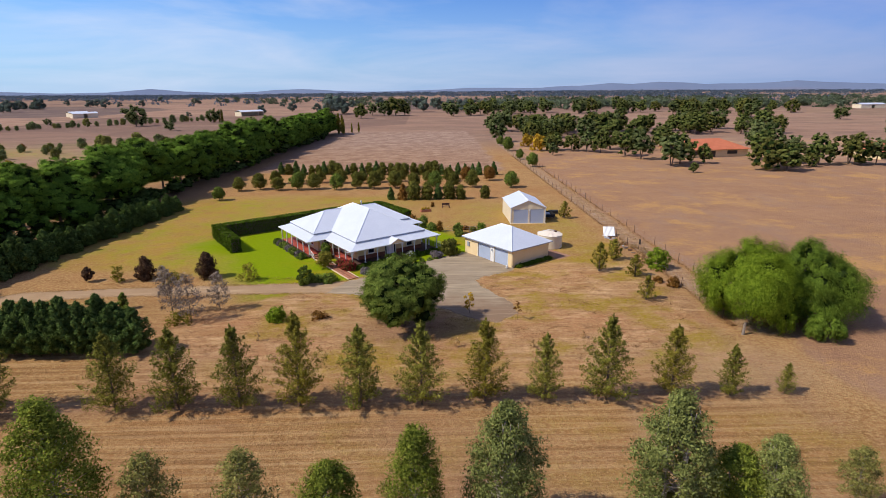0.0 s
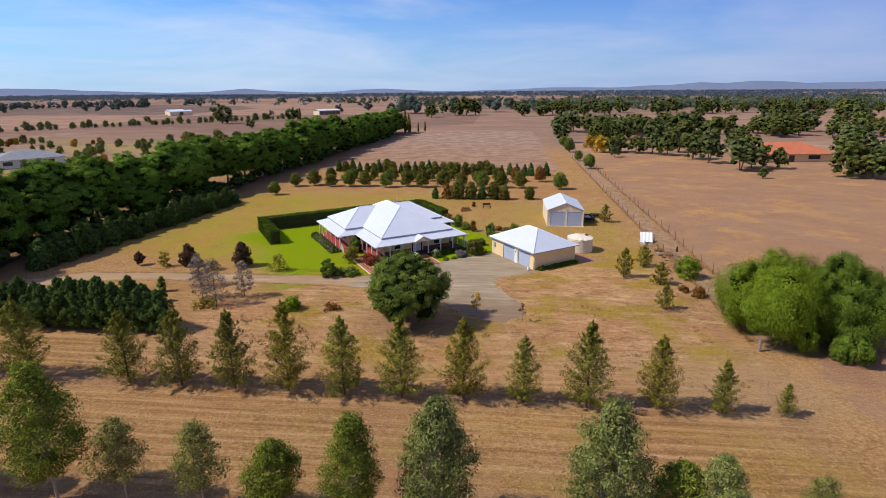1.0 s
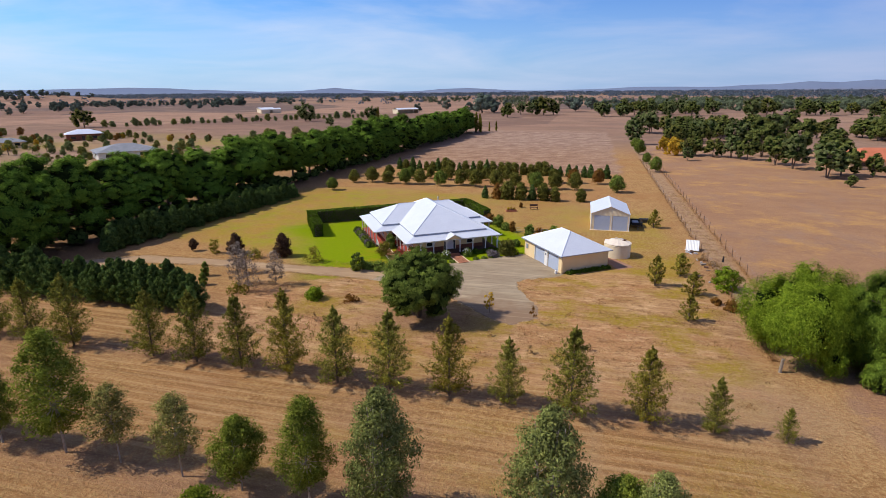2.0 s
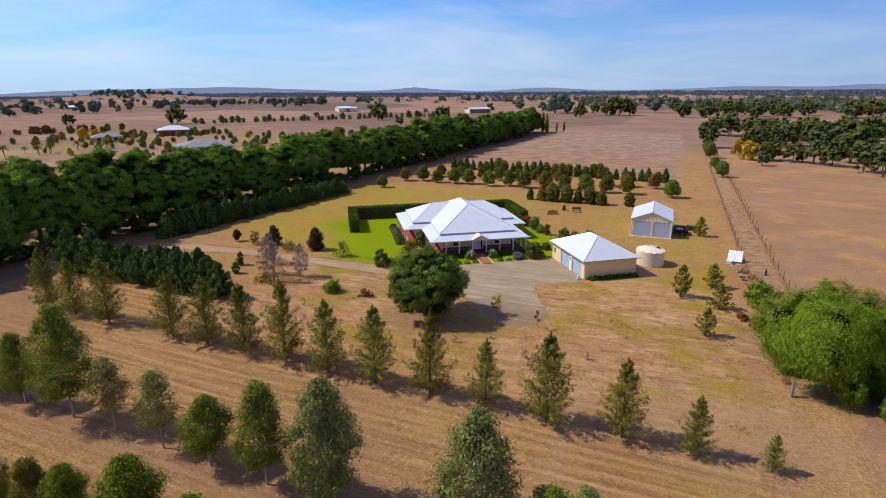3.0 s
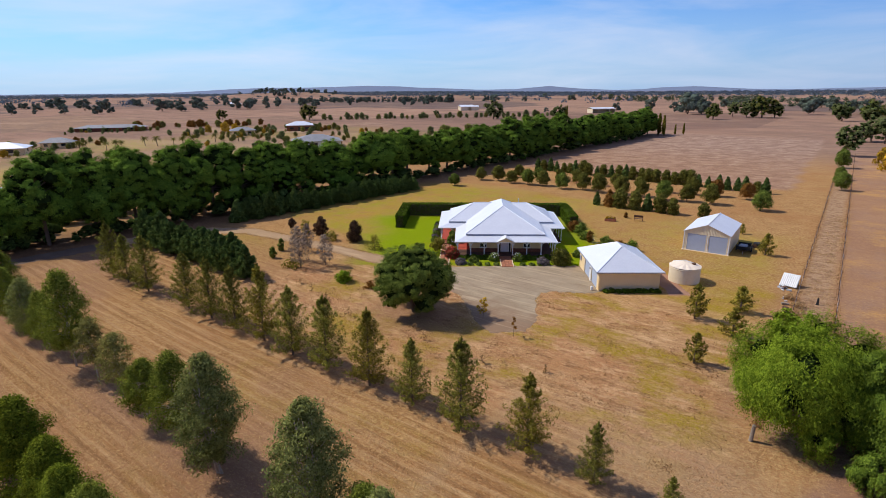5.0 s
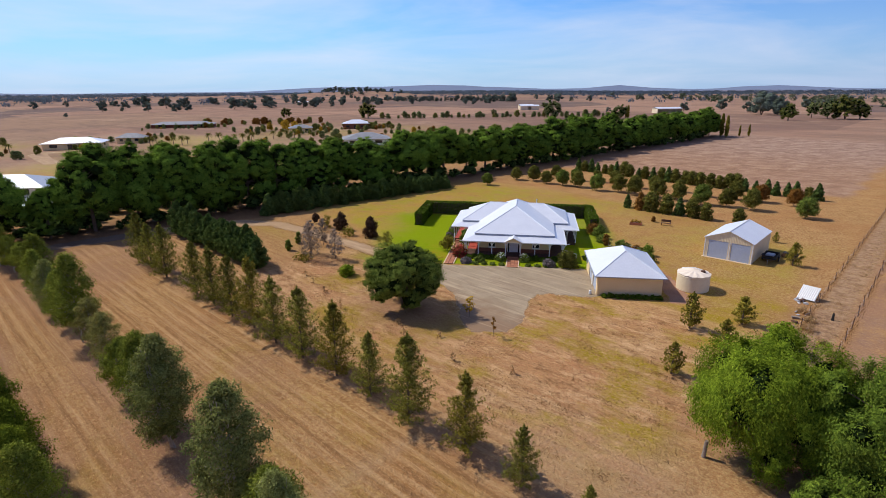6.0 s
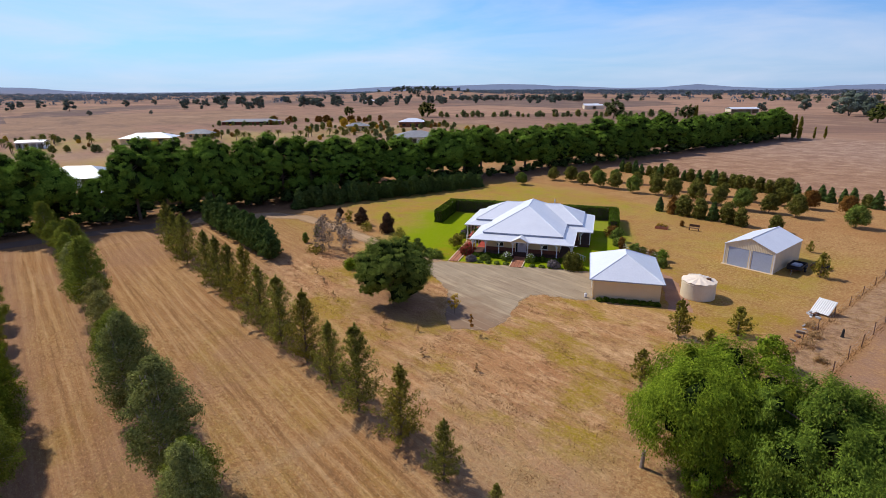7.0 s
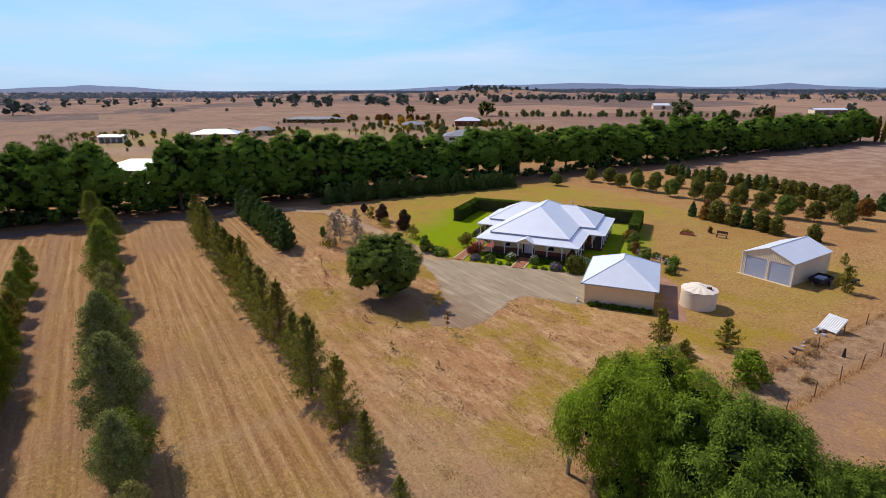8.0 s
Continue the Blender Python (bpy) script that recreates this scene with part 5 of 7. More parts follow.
# ---- steel shed ----
def build_shed():
    s = thing("farm_shed", pose(14.75, 91.4, 0, 0, 0, 0.8), "cream steel farm shed with two roller doors", "shed")
    W, D, H, R = 6.15, 9.2, 2.85, 4.05
    bm = bmesh.new()
    for a, b, z0 in ((0, 0.5, 0), (3.05, 3.45, 0), (5.85, W, 0), (0.5, 3.05, 2.5), (3.45, 5.85, 2.5)):
        top = lambda x: H + (R - H) * (1 - abs(x - W / 2) / (W / 2))
        cut = [a] + ([W / 2] if a < W / 2 < b else []) + [b]
        for p, q in zip(cut, cut[1:]):
            v = [bm.verts.new((x, y, z)) for y in (0, 0.08) for x, z in ((p, z0), (q, z0), (q, top(q)), (p, top(p)))]
            for f in ((0, 1, 2, 3), (7, 6, 5, 4), (0, 4, 5, 1), (1, 5, 6, 2), (2, 6, 7, 3), (3, 7, 4, 0)):
                bm.faces.new([v[k] for k in f])
    bmesh.ops.remove_doubles(bm, verts=bm.verts[:], dist=0.0005)
    part("front_wall", bm, CREAM_RIB, s)
    bm = bmesh.new()
    v = [bm.verts.new((x, y, z)) for y in (D - 0.08, D) for x, z in ((0, 0), (W, 0), (W, H), (W / 2, R), (0, H))]
    bm.faces.new(v[:5])
    bm.faces.new(v[5:][::-1])
    for k in range(5):
        bm.faces.new((v[k], v[k + 5], v[(k + 1) % 5 + 5], v[(k + 1) % 5]))
    part("back_wall", bm, CREAM_RIB, s)
    part("side_wall", boxed((0, 0.08, 0, 0.08, D - 0.08, H)), CREAM_RIB_Y, s)
    part("side_wall", boxed((W - 0.08, 0.08, 0, W, D - 0.08, H)), CREAM_RIB_Y, s)
    for a, b in ((0.5, 3.05), (3.45, 5.85)):
        part("roller_door", boxed((a + 0.01, 0.03, 0.01, b - 0.01, 0.07, 2.5)), DOOR_GREY, s, "blue-grey roller door")
    for a, b, z in ((-0.02, 0.12, H), (W - 0.12, W + 0.02, H), (3.2, 3.32, 2.5)):
        part("corner_trim", boxed((a, -0.03, 0, b, -0.002, z)), WHITE, s)
    bm = bmesh.new()
    sheet(bm, ((-0.12, -0.15, H - 0.03), (-0.12, D + 0.15, H - 0.03), (W / 2, D + 0.15, R + 0.06), (W / 2, -0.15, R + 0.06)), 0.04)
    sheet(bm, ((W + 0.12, -0.15, H - 0.03), (W / 2, -0.15, R + 0.06), (W / 2, D + 0.15, R + 0.06), (W + 0.12, D + 0.15, H - 0.03)), 0.04)
    part("roof", bm, ROOF_Y, s, "white corrugated gable roof")
    bm = bmesh.new()
    tube(bm, (W / 2, -0.16, R + 0.06), (W / 2, D + 0.16, R + 0.06), 0.07, 0.07, 6)
    part("ridge_capping", bm, WHITE, s)
    part("slab", boxed((-0.15, -0.4, 0.0, W + 0.1, -0.035, 0.05)), EDGING, s, "concrete apron")


build_shed()


# ---- water tank ----
TANK_LID = material("pinkish_tank_lid", (0.74, 0.63, 0.50), (0.82, 0.71, 0.58), 0.8, 0.6, 0.05, 6)


def build_tank():
    t = thing("water_tank", pose(18.4, 77.0, 0), "round cream water tank with a fluted lid", "water tank")
    n, r, hgt = 48, 1.8, 1.95
    bm = bmesh.new()
    rings = []
    for z, k in ((0, 1.0), (0.05, 1.01), (hgt - 0.25, 1.0), (hgt - 0.22, 1.02), (hgt - 0.16, 1.02), (hgt - 0.12, 1.0), (hgt, 1.0)):
        rings.append([bm.verts.new((r * k * math.cos(a * math.tau / n), r * k * math.sin(a * math.tau / n), z)) for a in range(n)])
    for lo, hi in zip(rings, rings[1:]):
        for a in range(n):
            bm.faces.new((lo[a], lo[(a + 1) % n], hi[(a + 1) % n], hi[a]))
    part("body", bm, TANK, t)
    bm = bmesh.new()
    top = [bm.verts.new((0.3 * math.cos(a * math.tau / n), 0.3 * math.sin(a * math.tau / n), hgt + 0.34)) for a in range(n)]
    mid, rim = [], []
    for a in range(n):
        f = 0.035 * math.cos(a * math.tau / n * 12)
        mid.append(bm.verts.new(((1.2) * math.cos(a * math.tau / n), 1.2 * math.sin(a * math.tau / n), hgt + 0.2 + f)))
        rim.append(bm.verts.new(((r + 0.06) * math.cos(a * math.tau / n), (r + 0.06) * math.sin(a * math.tau / n), hgt + 0.03 + f)))
    bm.faces.new(top)
    for lo, hi in ((rim, mid), (mid, top)):
        for a in range(n):
            bm.faces.new((lo[a], lo[(a + 1) % n], hi[(a + 1) % n], hi[a]))
    part("lid", bm, TANK_LID, t, "fluted cream lid")
    bm = bmesh.new()
    tube(bm, (0.9, 0.3, hgt + 0.15), (0.9, 0.3, hgt + 0.42), 0.28, 0.24, 12)
    part("strainer", bm, RUST, t, "brown inlet strainer")
    bm = bmesh.new()
    tube(bm, (-1.7, 0.9, hgt + 0.05), (-0.2, 0.2, hgt + 0.6), 0.05, 0.05, 6)
    tube(bm, (-0.2, 0.2, hgt + 0.6), (0.8, 0.3, hgt + 0.45), 0.05, 0.05, 6)
    part("inlet_pipe", bm, WHITE, t)


build_tank()


# ---- trees of the near rows ----
rs = random.Random(7)
SHE = [grow_plume("she_oak", 20 + k, L_SHEOAK_Y if k == 2 else L_SHEOAK, "slender olive-green she-oak in a mown row", 7.1, 2.0, 92, 22, 0.062, "trees of the middle row") for k in range(5)]
row = [(-42.0, 1.0), (-37.5, 0.9), (-32.3, 1.05), (-28.0, 0.9), (-23.4, 0.95), (-18.8, 0.98), (-14.2, 0.92), (-9.75, 1.03), (-5.15, 0.96), (-0.6, 0.98), (4.2, 0.95), (8.8, 0.78), (13.45, 1.02), (18.6, 0.86), (23.2, 0.62), (27.6, 0.38)]
for k, (x, s) in enumerate(row):
    if x == -28.0:
        continue
    plant(SHE[(k * 3 + k // 4) % 5], x, 35.75 + rs.uniform(-0.2, 0.2), rs.uniform(0, 6.28), s, rs.uniform(0.95, 1.05))
retire(*SHE)

GUM = [grow("gum_tree", 40, L_GUM, "leafy green gum tree with a pale stem", "tree", 8.2, 2.0, 1.6, 80, 260, 0.064, "tall", BARK_PALE, 1, 2.2, 0.5, 0.42, group="gums of the near row", through=0.2),
       grow("gum_tree", 41, L_GUM_GREY, "sparse grey-green gum tree with a pale stem", "tree", 6.0, 1.6, 2.0, 48, 140, 0.064, "tall", BARK_PALE, 1, 2.2, 0.5, 0.40, group="gums of the near row", through=0.2),
       grow("gum_tree", 42, L_GUM_MID, "broad grey-green gum with many stems", "tree", 7.6, 2.1, 0.9, 84, 290, 0.064, "tall", BARK_PALE, 4, 2.2, 0.5, 0.40, group="gums of the near row", through=0.2),
       grow("gum_tree", 43, L_GUM, "rounded green gum tree", "tree", 5.2, 1.7, 1.4, 54, 290, 0.066, "tall", BARK_PALE, 2, 2.0, 0.5, 0.42, group="gums of the near row", through=0.2)]
GUM_ROUND = GUM[3]
for k, x, y, s, st in ((0, -18.8, 22.95, 1.12, 1.0), (1, -14.4, 23.0, 0.98, 1.0), (1, -9.6, 22.9, 1.0, 1.0), (3, -5.3, 22.85, 1.0, 1.0), (0, -0.8, 22.8, 0.88, 1.0), (2, 3.8, 22.7, 1.1, 1.03),
                       (2, 12.6, 23.0, 1.15, 1.0), (3, 16.3, 23.4, 0.98, 1.0), (2, 18.0, 22.8, 0.8, 1.0), (1, 23.1, 23.4, 0.78, 1.0), (0, -24.0, 22.7, 0.75, 1.0), (2, -28.6, 22.7, 0.85, 1.0), (0, -33.5, 22.6, 0.8, 1.0), (0, -38.5, 23.6, 0.98, 0.9), (3, -44.0, 23.0, 1.0, 1.0), (0, -54.0, 21.6, 0.95, 0.95), (3, -49.0, 22.4, 1.0, 1.0)):
    plant(GUM[k], x, y, rs.uniform(0, 6.28), s, st)
WAT = grow("wattle", 47, L_WATTLE, "bright yellow-green wattle in a mown row", "tree", 7.4, 1.95, 0.8, 110, 330, 0.055, "tall", BARK, 2, 2.2, 0.4, 0.36, 0.9, "wattles in a row", 0.2)
WAT_B = grow("wattle", 48, L_BRONZE, "olive-bronze wattle in a mown row", "tree", 7.0, 1.8, 1.0, 90, 260, 0.055, "tall", BARK, 2, 2.2, 0.4, 0.36, 0.9, "wattles in a row", 0.2)
GUM[3] = WAT
for k, x, y, s in ((3, -8.6, 14.7, 0.79), (3, -6.0, 14.8, 0.79), (3, -0.8, 14.6, 1.09), (3, 2.6, 14.8, 0.94), (3, 4.7, 14.6, 0.85), (0, 8.1, 14.7, 0.85), (3, -13.0, 14.8, 0.67), (0, -18.0, 14.7, 0.65), (3, -23.0, 14.9, 0.67), (0, -28.5, 14.7, 0.65), (3, 12.0, 14.2, 0.67)):
    plant(WAT_B if x in (-8.6, -13.0) else GUM[k], x, y, rs.uniform(0, 6.28), s)
retire(*GUM[:3], WAT, WAT_B, GUM_ROUND)

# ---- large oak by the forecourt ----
oak = billow("oak_tree", 61, L_OAK, "dense dark green oak beside the gravel forecourt", 8.0, 4.3, 0.5, 52, 74000, 0.1, "", 1.5, 0.0, 36, 2, BARK, L_CROWN_SHADE, 0.24, 1.0, -0.92, 0.05, 0.24, 0.6, 0.72, 0.8)
oak.matrix_basis = pose(-2.6, 49.8, 0, 0, 0, 40) @ Matrix.Scale(0.93, 4)

# ---- pepper trees by the fence ----
for k, (x, y, high, wide, n, bright) in enumerate(((33.0, 49.7, 8.1, 4.9, 125000, True), (38.9, 49.9, 8.2, 4.5, 110000, False), (42.2, 54.6, 4.4, 2.9, 36000, False), (37.2, 44.6, 2.6, 1.7, 14000, False))):
    # trees after the first get darker leaves, in place of its shade on them
    p = billow("pepper_tree", 70 + k, L_PEPPER if bright else L_PEPPER_DARK, ("weeping bright green pepper tree by the fence", "weeping dark green pepper tree by the fence", "weeping dark green pepper tree by the fence", "small weeping pepper tree at the larger one's foot")[k],
               high, wide, 0.15, 28 if k < 3 else 12, n, 0.058, "pepper trees by the fence", 3.0, 0.9, 34, 3, BARK, L_CROWN_SHADE, 0.2 if k < 3 else 0.06, 1.0, -0.9, 0.0, 0.36, 0.7, 0.42)
    p.matrix_basis = pose(x, y, 0, 0, 0, k * 75)

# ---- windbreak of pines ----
PINE = [billow("pine_tree", 80 + k, L_PINE, "tall pine with a billowing green crown in a windbreak", 14.2, (5.0, 5.4, 4.7, 5.2)[k], (1.6, 1.0, 2.2, 1.3)[k], (30, 36, 28, 33)[k], 100000, 0.105, "pines of the windbreak", 2.3, -0.15, 34, 1, BARK, L_CROWN_SHADE, 0.3, 1.0, -0.96, 0.1, 0.42, 0.75) for k in range(4)]
stand = [(3.5, 13.0), (9.0, 12.5), (16.3, 13.6), (22.6, 14.2), (29.9, 8.6), (36.1, 14.7), (43.4, 13.4), (49.7, 14.5), (56.4, 13.1), (63.5, 14.3), (69.9, 13.2), (77.2, 12.3), (84.2, 13.2), (91.5, 11.6), (97.6, 9.4), (105.0, 13.4), (112.4, 13.2)]
y = 119.0
while y < 296:
    stand.append((y, rs.uniform(10.4, 13.8)))
    y += rs.uniform(5.6, 9.4)
stand += [(-5.0, 13.0), (-13.0, 12.5)]
for k, (y, h) in enumerate(stand):
    w = rs.uniform(0.94, 1.12) if y < 60 else rs.uniform(1.06, 1.28)
    plant(PINE[rs.randrange(4)], -67.5 + 0.058 * (y - 20) + rs.uniform(-1.2, 1.2), y, rs.uniform(0, 6.28), h / 14.2 * w, 1 / w)
for k, (x, y) in enumerate(((-77, 2), (-78, 11), (-77, -12))):
    plant(PINE[k], x, y, rs.uniform(0, 6.28), 0.9)
retire(*PINE)

# ---- dark conifers: a screen along the drive and a hedge under the pines ----
CON = [grow("conifer", 100 + k, L_CONIFER, "dark green bushy conifer in a close screen", "tree", 5.0, 1.55, 0.05, 40, 130, 0.2, "cone", BARK, 1, 1.9, 0.0, 0.5, 0.9, "conifers of the screen", 0.3) for k in range(3)]
SPK = [grow_plume("conifer", 104 + k, L_CONIFER, "dark green spiky conifer in a close screen", 5.0, 1.75, 96, 36, 0.085, "conifers of the screen") for k in range(3)]
for k in range(18):
    x = -52.5 + 1.52 * k
    plant(SPK[k % 3], x, 45.6 + rs.uniform(-0.5, 0.5), rs.uniform(0, 6.28), rs.uniform(0.92, 1.12), rs.uniform(0.9, 1.1))
for k in range(34):
    f = k / 33
    plant(SPK[k % 3] if k % 3 else CON[k % 3], -55.0 + 5.4 * f + rs.uniform(-0.4, 0.4), 62.6 + 43.4 * f, rs.uniform(0, 6.28), rs.uniform(0.72, 0.98) * (1.0 - 0.16 * f), rs.uniform(0.85, 1.1))
for k in range(22):
    f = k / 21
    plant(CON[k % 3], -56.2 + 5.4 * f + rs.uniform(-0.4, 0.4), 62.9 + 43.4 * f, rs.uniform(0, 6.28), rs.uniform(0.55, 0.7), rs.uniform(0.85, 1.1))
retire(*CON, *SPK)
UND = [billow("understorey_shrub", 112 + k, L_CONIFER, "dark green understorey shrub under the pines", 2.4, 2.0, 0.05, 9, 4200, 0.13, "shrubs under the pines", 2.0, 0.2, 16, 2, BARK, L_CROWN_SHADE, 0.04, 1.0, -0.6, 0.1, 0.5, 0.6) for k in range(2)]
for k in range(40):
    y = -16 + 2.0 * k + rs.uniform(-0.9, 0.9)
    plant(UND[k % 2], -68.6 + 0.05 * y + rs.uniform(-2.6, 1.6), y, rs.uniform(0, 6.28), rs.uniform(0.55, 1.15), rs.uniform(0.7, 1.1))
for k in range(58):
    y = 64 + 3.95 * k + rs.uniform(-1.5, 1.5)
    plant(UND[k % 2], -66.2 + 0.05 * y + rs.uniform(-1.0, 2.6), y, rs.uniform(0, 6.28), rs.uniform(0.7, 1.5), rs.uniform(0.7, 1.1))
# extra shrubs behind the pines, added to darken the gaps as garden shade
for k in range(46):
    y = -14 + 2.4 * k + rs.uniform(-1.5, 1.5)
    plant(UND[k % 2], -78.5 + 0.05 * y + rs.uniform(-5, 4), y, rs.uniform(0, 6.28), rs.uniform(0.9, 1.7), rs.uniform(0.8, 1.2))
retire(*UND)


# ---- clipped hedge round the back lawn ----
def hedge_run(name, a, b, wide, high, seed):
    """A clipped hedge between two plan points: a dark body with leaves over every face."""
    a, b = Vector((*a, 0)), Vector((*b, 0))
    d = (b - a)
    n = d.length
    t = thing(name, Matrix.Translation(HOUSE @ a) @ pose(0, 0, 0, 0, 0, 34.2 + math.degrees(math.atan2(d.y, d.x))), "clipped dark green hedge edging the lawn", "hedge", "hedges round the lawn")
    part("core", boxed((0.08, -wide / 2 + 0.08, 0, n - 0.08, wide / 2 - 0.08, high - 0.08)), BARK, t)
    rng = np.random.default_rng(seed)
    pts = []
    step = 0.32
    for i in range(int(n / step) + 1):
        x = min(n, i * step)
        for j in range(int(high / step) + 1):
            for s in (-1, 1):
                pts.append((x, s * wide / 2, min(high, j * step + 0.1), 0.22, 0.1, 0.22))
        for j in range(int(wide / step) + 1):
            pts.append((x, -wide / 2 + j * step, high, 0.22, 0.22, 0.09))
    for s in (0, n):
        for j in range(int(high / step) + 1):
            for i in range(int(wide / step) + 1):
                pts.append((s, -wide / 2 + i * step, min(high, j * step + 0.1), 0.1, 0.22, 0.22))
    crown("leaves", leaves_mesh("leaves", pts, 7, 0.17, rng, 1.4, 0.1), L_HEDGE, t)
    return t


hedge_run("hedge", (-10.0, 17.4), (-10.0, 26.6), 1.35, 2.15, 1)
hedge_run("hedge", (-10.6, 27.4), (20.4, 27.4), 1.35, 2.2, 2)
hedge_run("hedge", (19.7, 17.2), (19.7, 26.6), 1.35, 2.2, 3)

# ---- orchard behind the house ----
ORC = [grow("orchard_tree", 120 + k, m, lab, "tree", 4.5, 2.0, 1.0, 34, 190, 0.15, "round", BARK, 2, 1.6, 0.0, 0.36, 0.8, "orchard trees", 0.35) for k, (m, lab) in enumerate(
    ((L_ORCHARD, "round olive-green orchard tree in dry grass"), (L_ORCHARD, "olive-green bushy orchard tree in dry grass"), (L_OAK, "round dark green tree in dry grass"), (L_BROWN, "bronze-leaved orchard tree in dry grass")))]
OCN = [grow("small_conifer", 130 + k, m, lab, "tree", 3.5, 1.0 + 0.3 * (k == 1), 0.1, 24, 90, 0.2, "round" if k == 1 else "cone", BARK, 1, 1.8, 0.0, 0.5, 0.9, "small conifers by the orchard", 0.3) for k, (m, lab) in enumerate(
    ((L_CONIFER, "small dark green conifer behind the house"), (L_ORCHARD, "small rounded olive-green conifer behind the house"), (L_BROWN, "small bronze conifer behind the house")))]
ORR = grow("red_tree", 140, L_RED, "small tree in red autumn leaf", "tree", 3.6, 1.3, 0.5, 20, 90, 0.24, "round", BARK, 2, 1.5, 0.0, 0.4, 0.8, "orchard trees", 0.3)
for k, x in enumerate((-44.2, -39.8, -35.0, -30.7, -26.7, -21.2, -16.6, -12.4, -7.4, -3.0, 2.2, 6.6, 11.2, 20.4)):
    plant(ORC[(0, 0, 1, 2, 0, 2, 1, 0, 0, 1, 2, 0, 0, 2)[k]], x, 127.9 + rs.uniform(-1, 1), rs.uniform(0, 6.28), rs.uniform(0.8, 1.0), rs.uniform(0.85, 1.05))
for y in (137.0,):
    for k in range(11):
        x = -38 + 5.4 * k + rs.uniform(-0.8, 0.8)
        if x > 20:
            continue
        if rs.random() < 0.12:
            plant(ORR, x, y + rs.uniform(-1, 1), rs.uniform(0, 6.28), rs.uniform(0.9, 1.2))
        else:
            plant(ORC[rs.choice((0, 1, 2, 0, 2, 1, 3))], x, y + rs.uniform(-1, 1), rs.uniform(0, 6.28), rs.uniform(0.62, 0.84))
for k in range(30):
    x = -40.5 + 2.05 * k + rs.uniform(-0.3, 0.3)
    plant(OCN[rs.choice((0, 1, 1, 0))], x, 152.5 - 0.09 * (x + 40) + rs.uniform(-0.5, 0.5), rs.uniform(0, 6.28), rs.uniform(0.75, 1.15))
for k, x in enumerate((-7.6, -5.0, -2.6, 0.2, 2.6, 5.0, 7.4, 12.8)):
    plant(OCN[(0, 2, 1, 1, 0, 1, 1, 1)[k]], x, 114.3 + rs.uniform(-0.3, 0.3), rs.uniform(0, 6.28), (0.75, 0.95, 1.05, 1.0, 0.95, 1.0, 0.85, 0.75)[k] * 1.08)
plant(ORC[2], -44.8, 116.0, 1.0, 0.72, 0.95)
for x, y, s in ((31.5, 179.8, 0.7), (32.2, 161.5, 0.9), (31.2, 205.0, 1.1), (31.0, 225.0, 0.8)):
    plant(ORC[2], x, y, rs.uniform(0, 6.28), s, 1.1)
retire(*ORC, *OCN, ORR)

# ---- garden trees and shrubs ----
def shrub(x, y, h, r, mat, label, name="shrub", seed=0, shape="round", clumps=18, per=80, leaf=0.14, base=0.05, cl=0.45, long=1.6, category="shrub"):
    s = grow(name, seed + int(x * 10) % 97 + 200, mat, label, category, h, r, base, clumps, per, leaf, shape, BARK, 1, long, 0.0, cl, 0.85, "", 0.3)
    s.matrix_basis = pose(x, y, 0, 0, 0, (x * 37) % 360)
    return s


shrub(-42.6, 64.8, 2.0, 0.75, L_PURPLE, "small purple-leaved tree beside the drive", "plum_tree", shape="tall", base=0.3, category="tree")
shrub(-38.7, 64.5, 2.3, 0.9, L_SHEOAK_Y, "thin yellow-green shrub beside the drive", clumps=10, per=50)
shrub(-35.6, 65.2, 3.2, 1.15, L_PURPLE, "rounded purple-leaved tree beside the drive", "plum_tree", shape="tall", base=0.05, clumps=46, cl=0.5, per=110, category="tree")
shrub(-28.0, 65.6, 3.5, 1.25, L_PURPLE, "rounded purple-black tree beside the drive", "plum_tree", shape="tall", base=0.05, clumps=46, cl=0.5, per=110, category="tree")
shrub(-22.5, 64.3, 2.4, 1.3, L_SHEOAK_Y, "airy yellow-green shrub beside the lawn", clumps=12, per=50)
shrub(-31.6, 63.9, 1.6, 1.3, L_SHEOAK_Y, "low olive shrub beside the drive", clumps=10, per=50)
for x, y, h, r in ((-27.3, 54.0, 5.3, 1.6), (-24.6, 52.1, 5.5, 1.8), (-22.6, 54.8, 4.6, 1.3), (-29.6, 57.6, 4.5, 1.2)):
    shrub(x, y, h, r, L_GREYPINK, "sparse tree with grey-mauve leaves and bare twigs", "smoke_tree", shape="tall", base=0.6, clumps=36, per=52, leaf=0.095, cl=0.34, category="tree")
shrub(-25.6, 51.6, 1.3, 1.5, L_SHEOAK_Y, "low yellow-green undergrowth at the tree's foot", clumps=10, per=50)
shrub(-15.0, 62.2, 2.6, 1.15, L_OAK, "upright dark green shrub beside the lawn", shape="tall", per=120)
shrub(-12.4, 63.2, 1.1, 1.3, L_OAK, "low dark green shrub beside the drive")
shrub(-14.0, 63.4, 0.9, 1.0, L_OAK, "low dark green shrub beside the drive")
shrub(-15.7, 51.7, 1.5, 1.0, L_PEPPER, "small round green shrub in dry grass", per=100)
shrub(-11.4, 52.1, 0.9, 1.0, L_BROWN, "small dry brown shrub in the grass", clumps=10, per=40)
shrub(-31.3, 52.6, 1.7, 0.55, L_OAK, "small upright green shrub", shape="tall")
shrub(-33.3, 55.6, 2.0, 0.6, L_OAK, "small upright green shrub", shape="tall")
SAP = [grow_plume("sapling", 260 + k, L_SHEOAK_Y, "young olive-green she-oak sapling in dry grass", 3.0, 1.15, 34, 8, 0.09, "saplings by the fence") for k in range(3)]
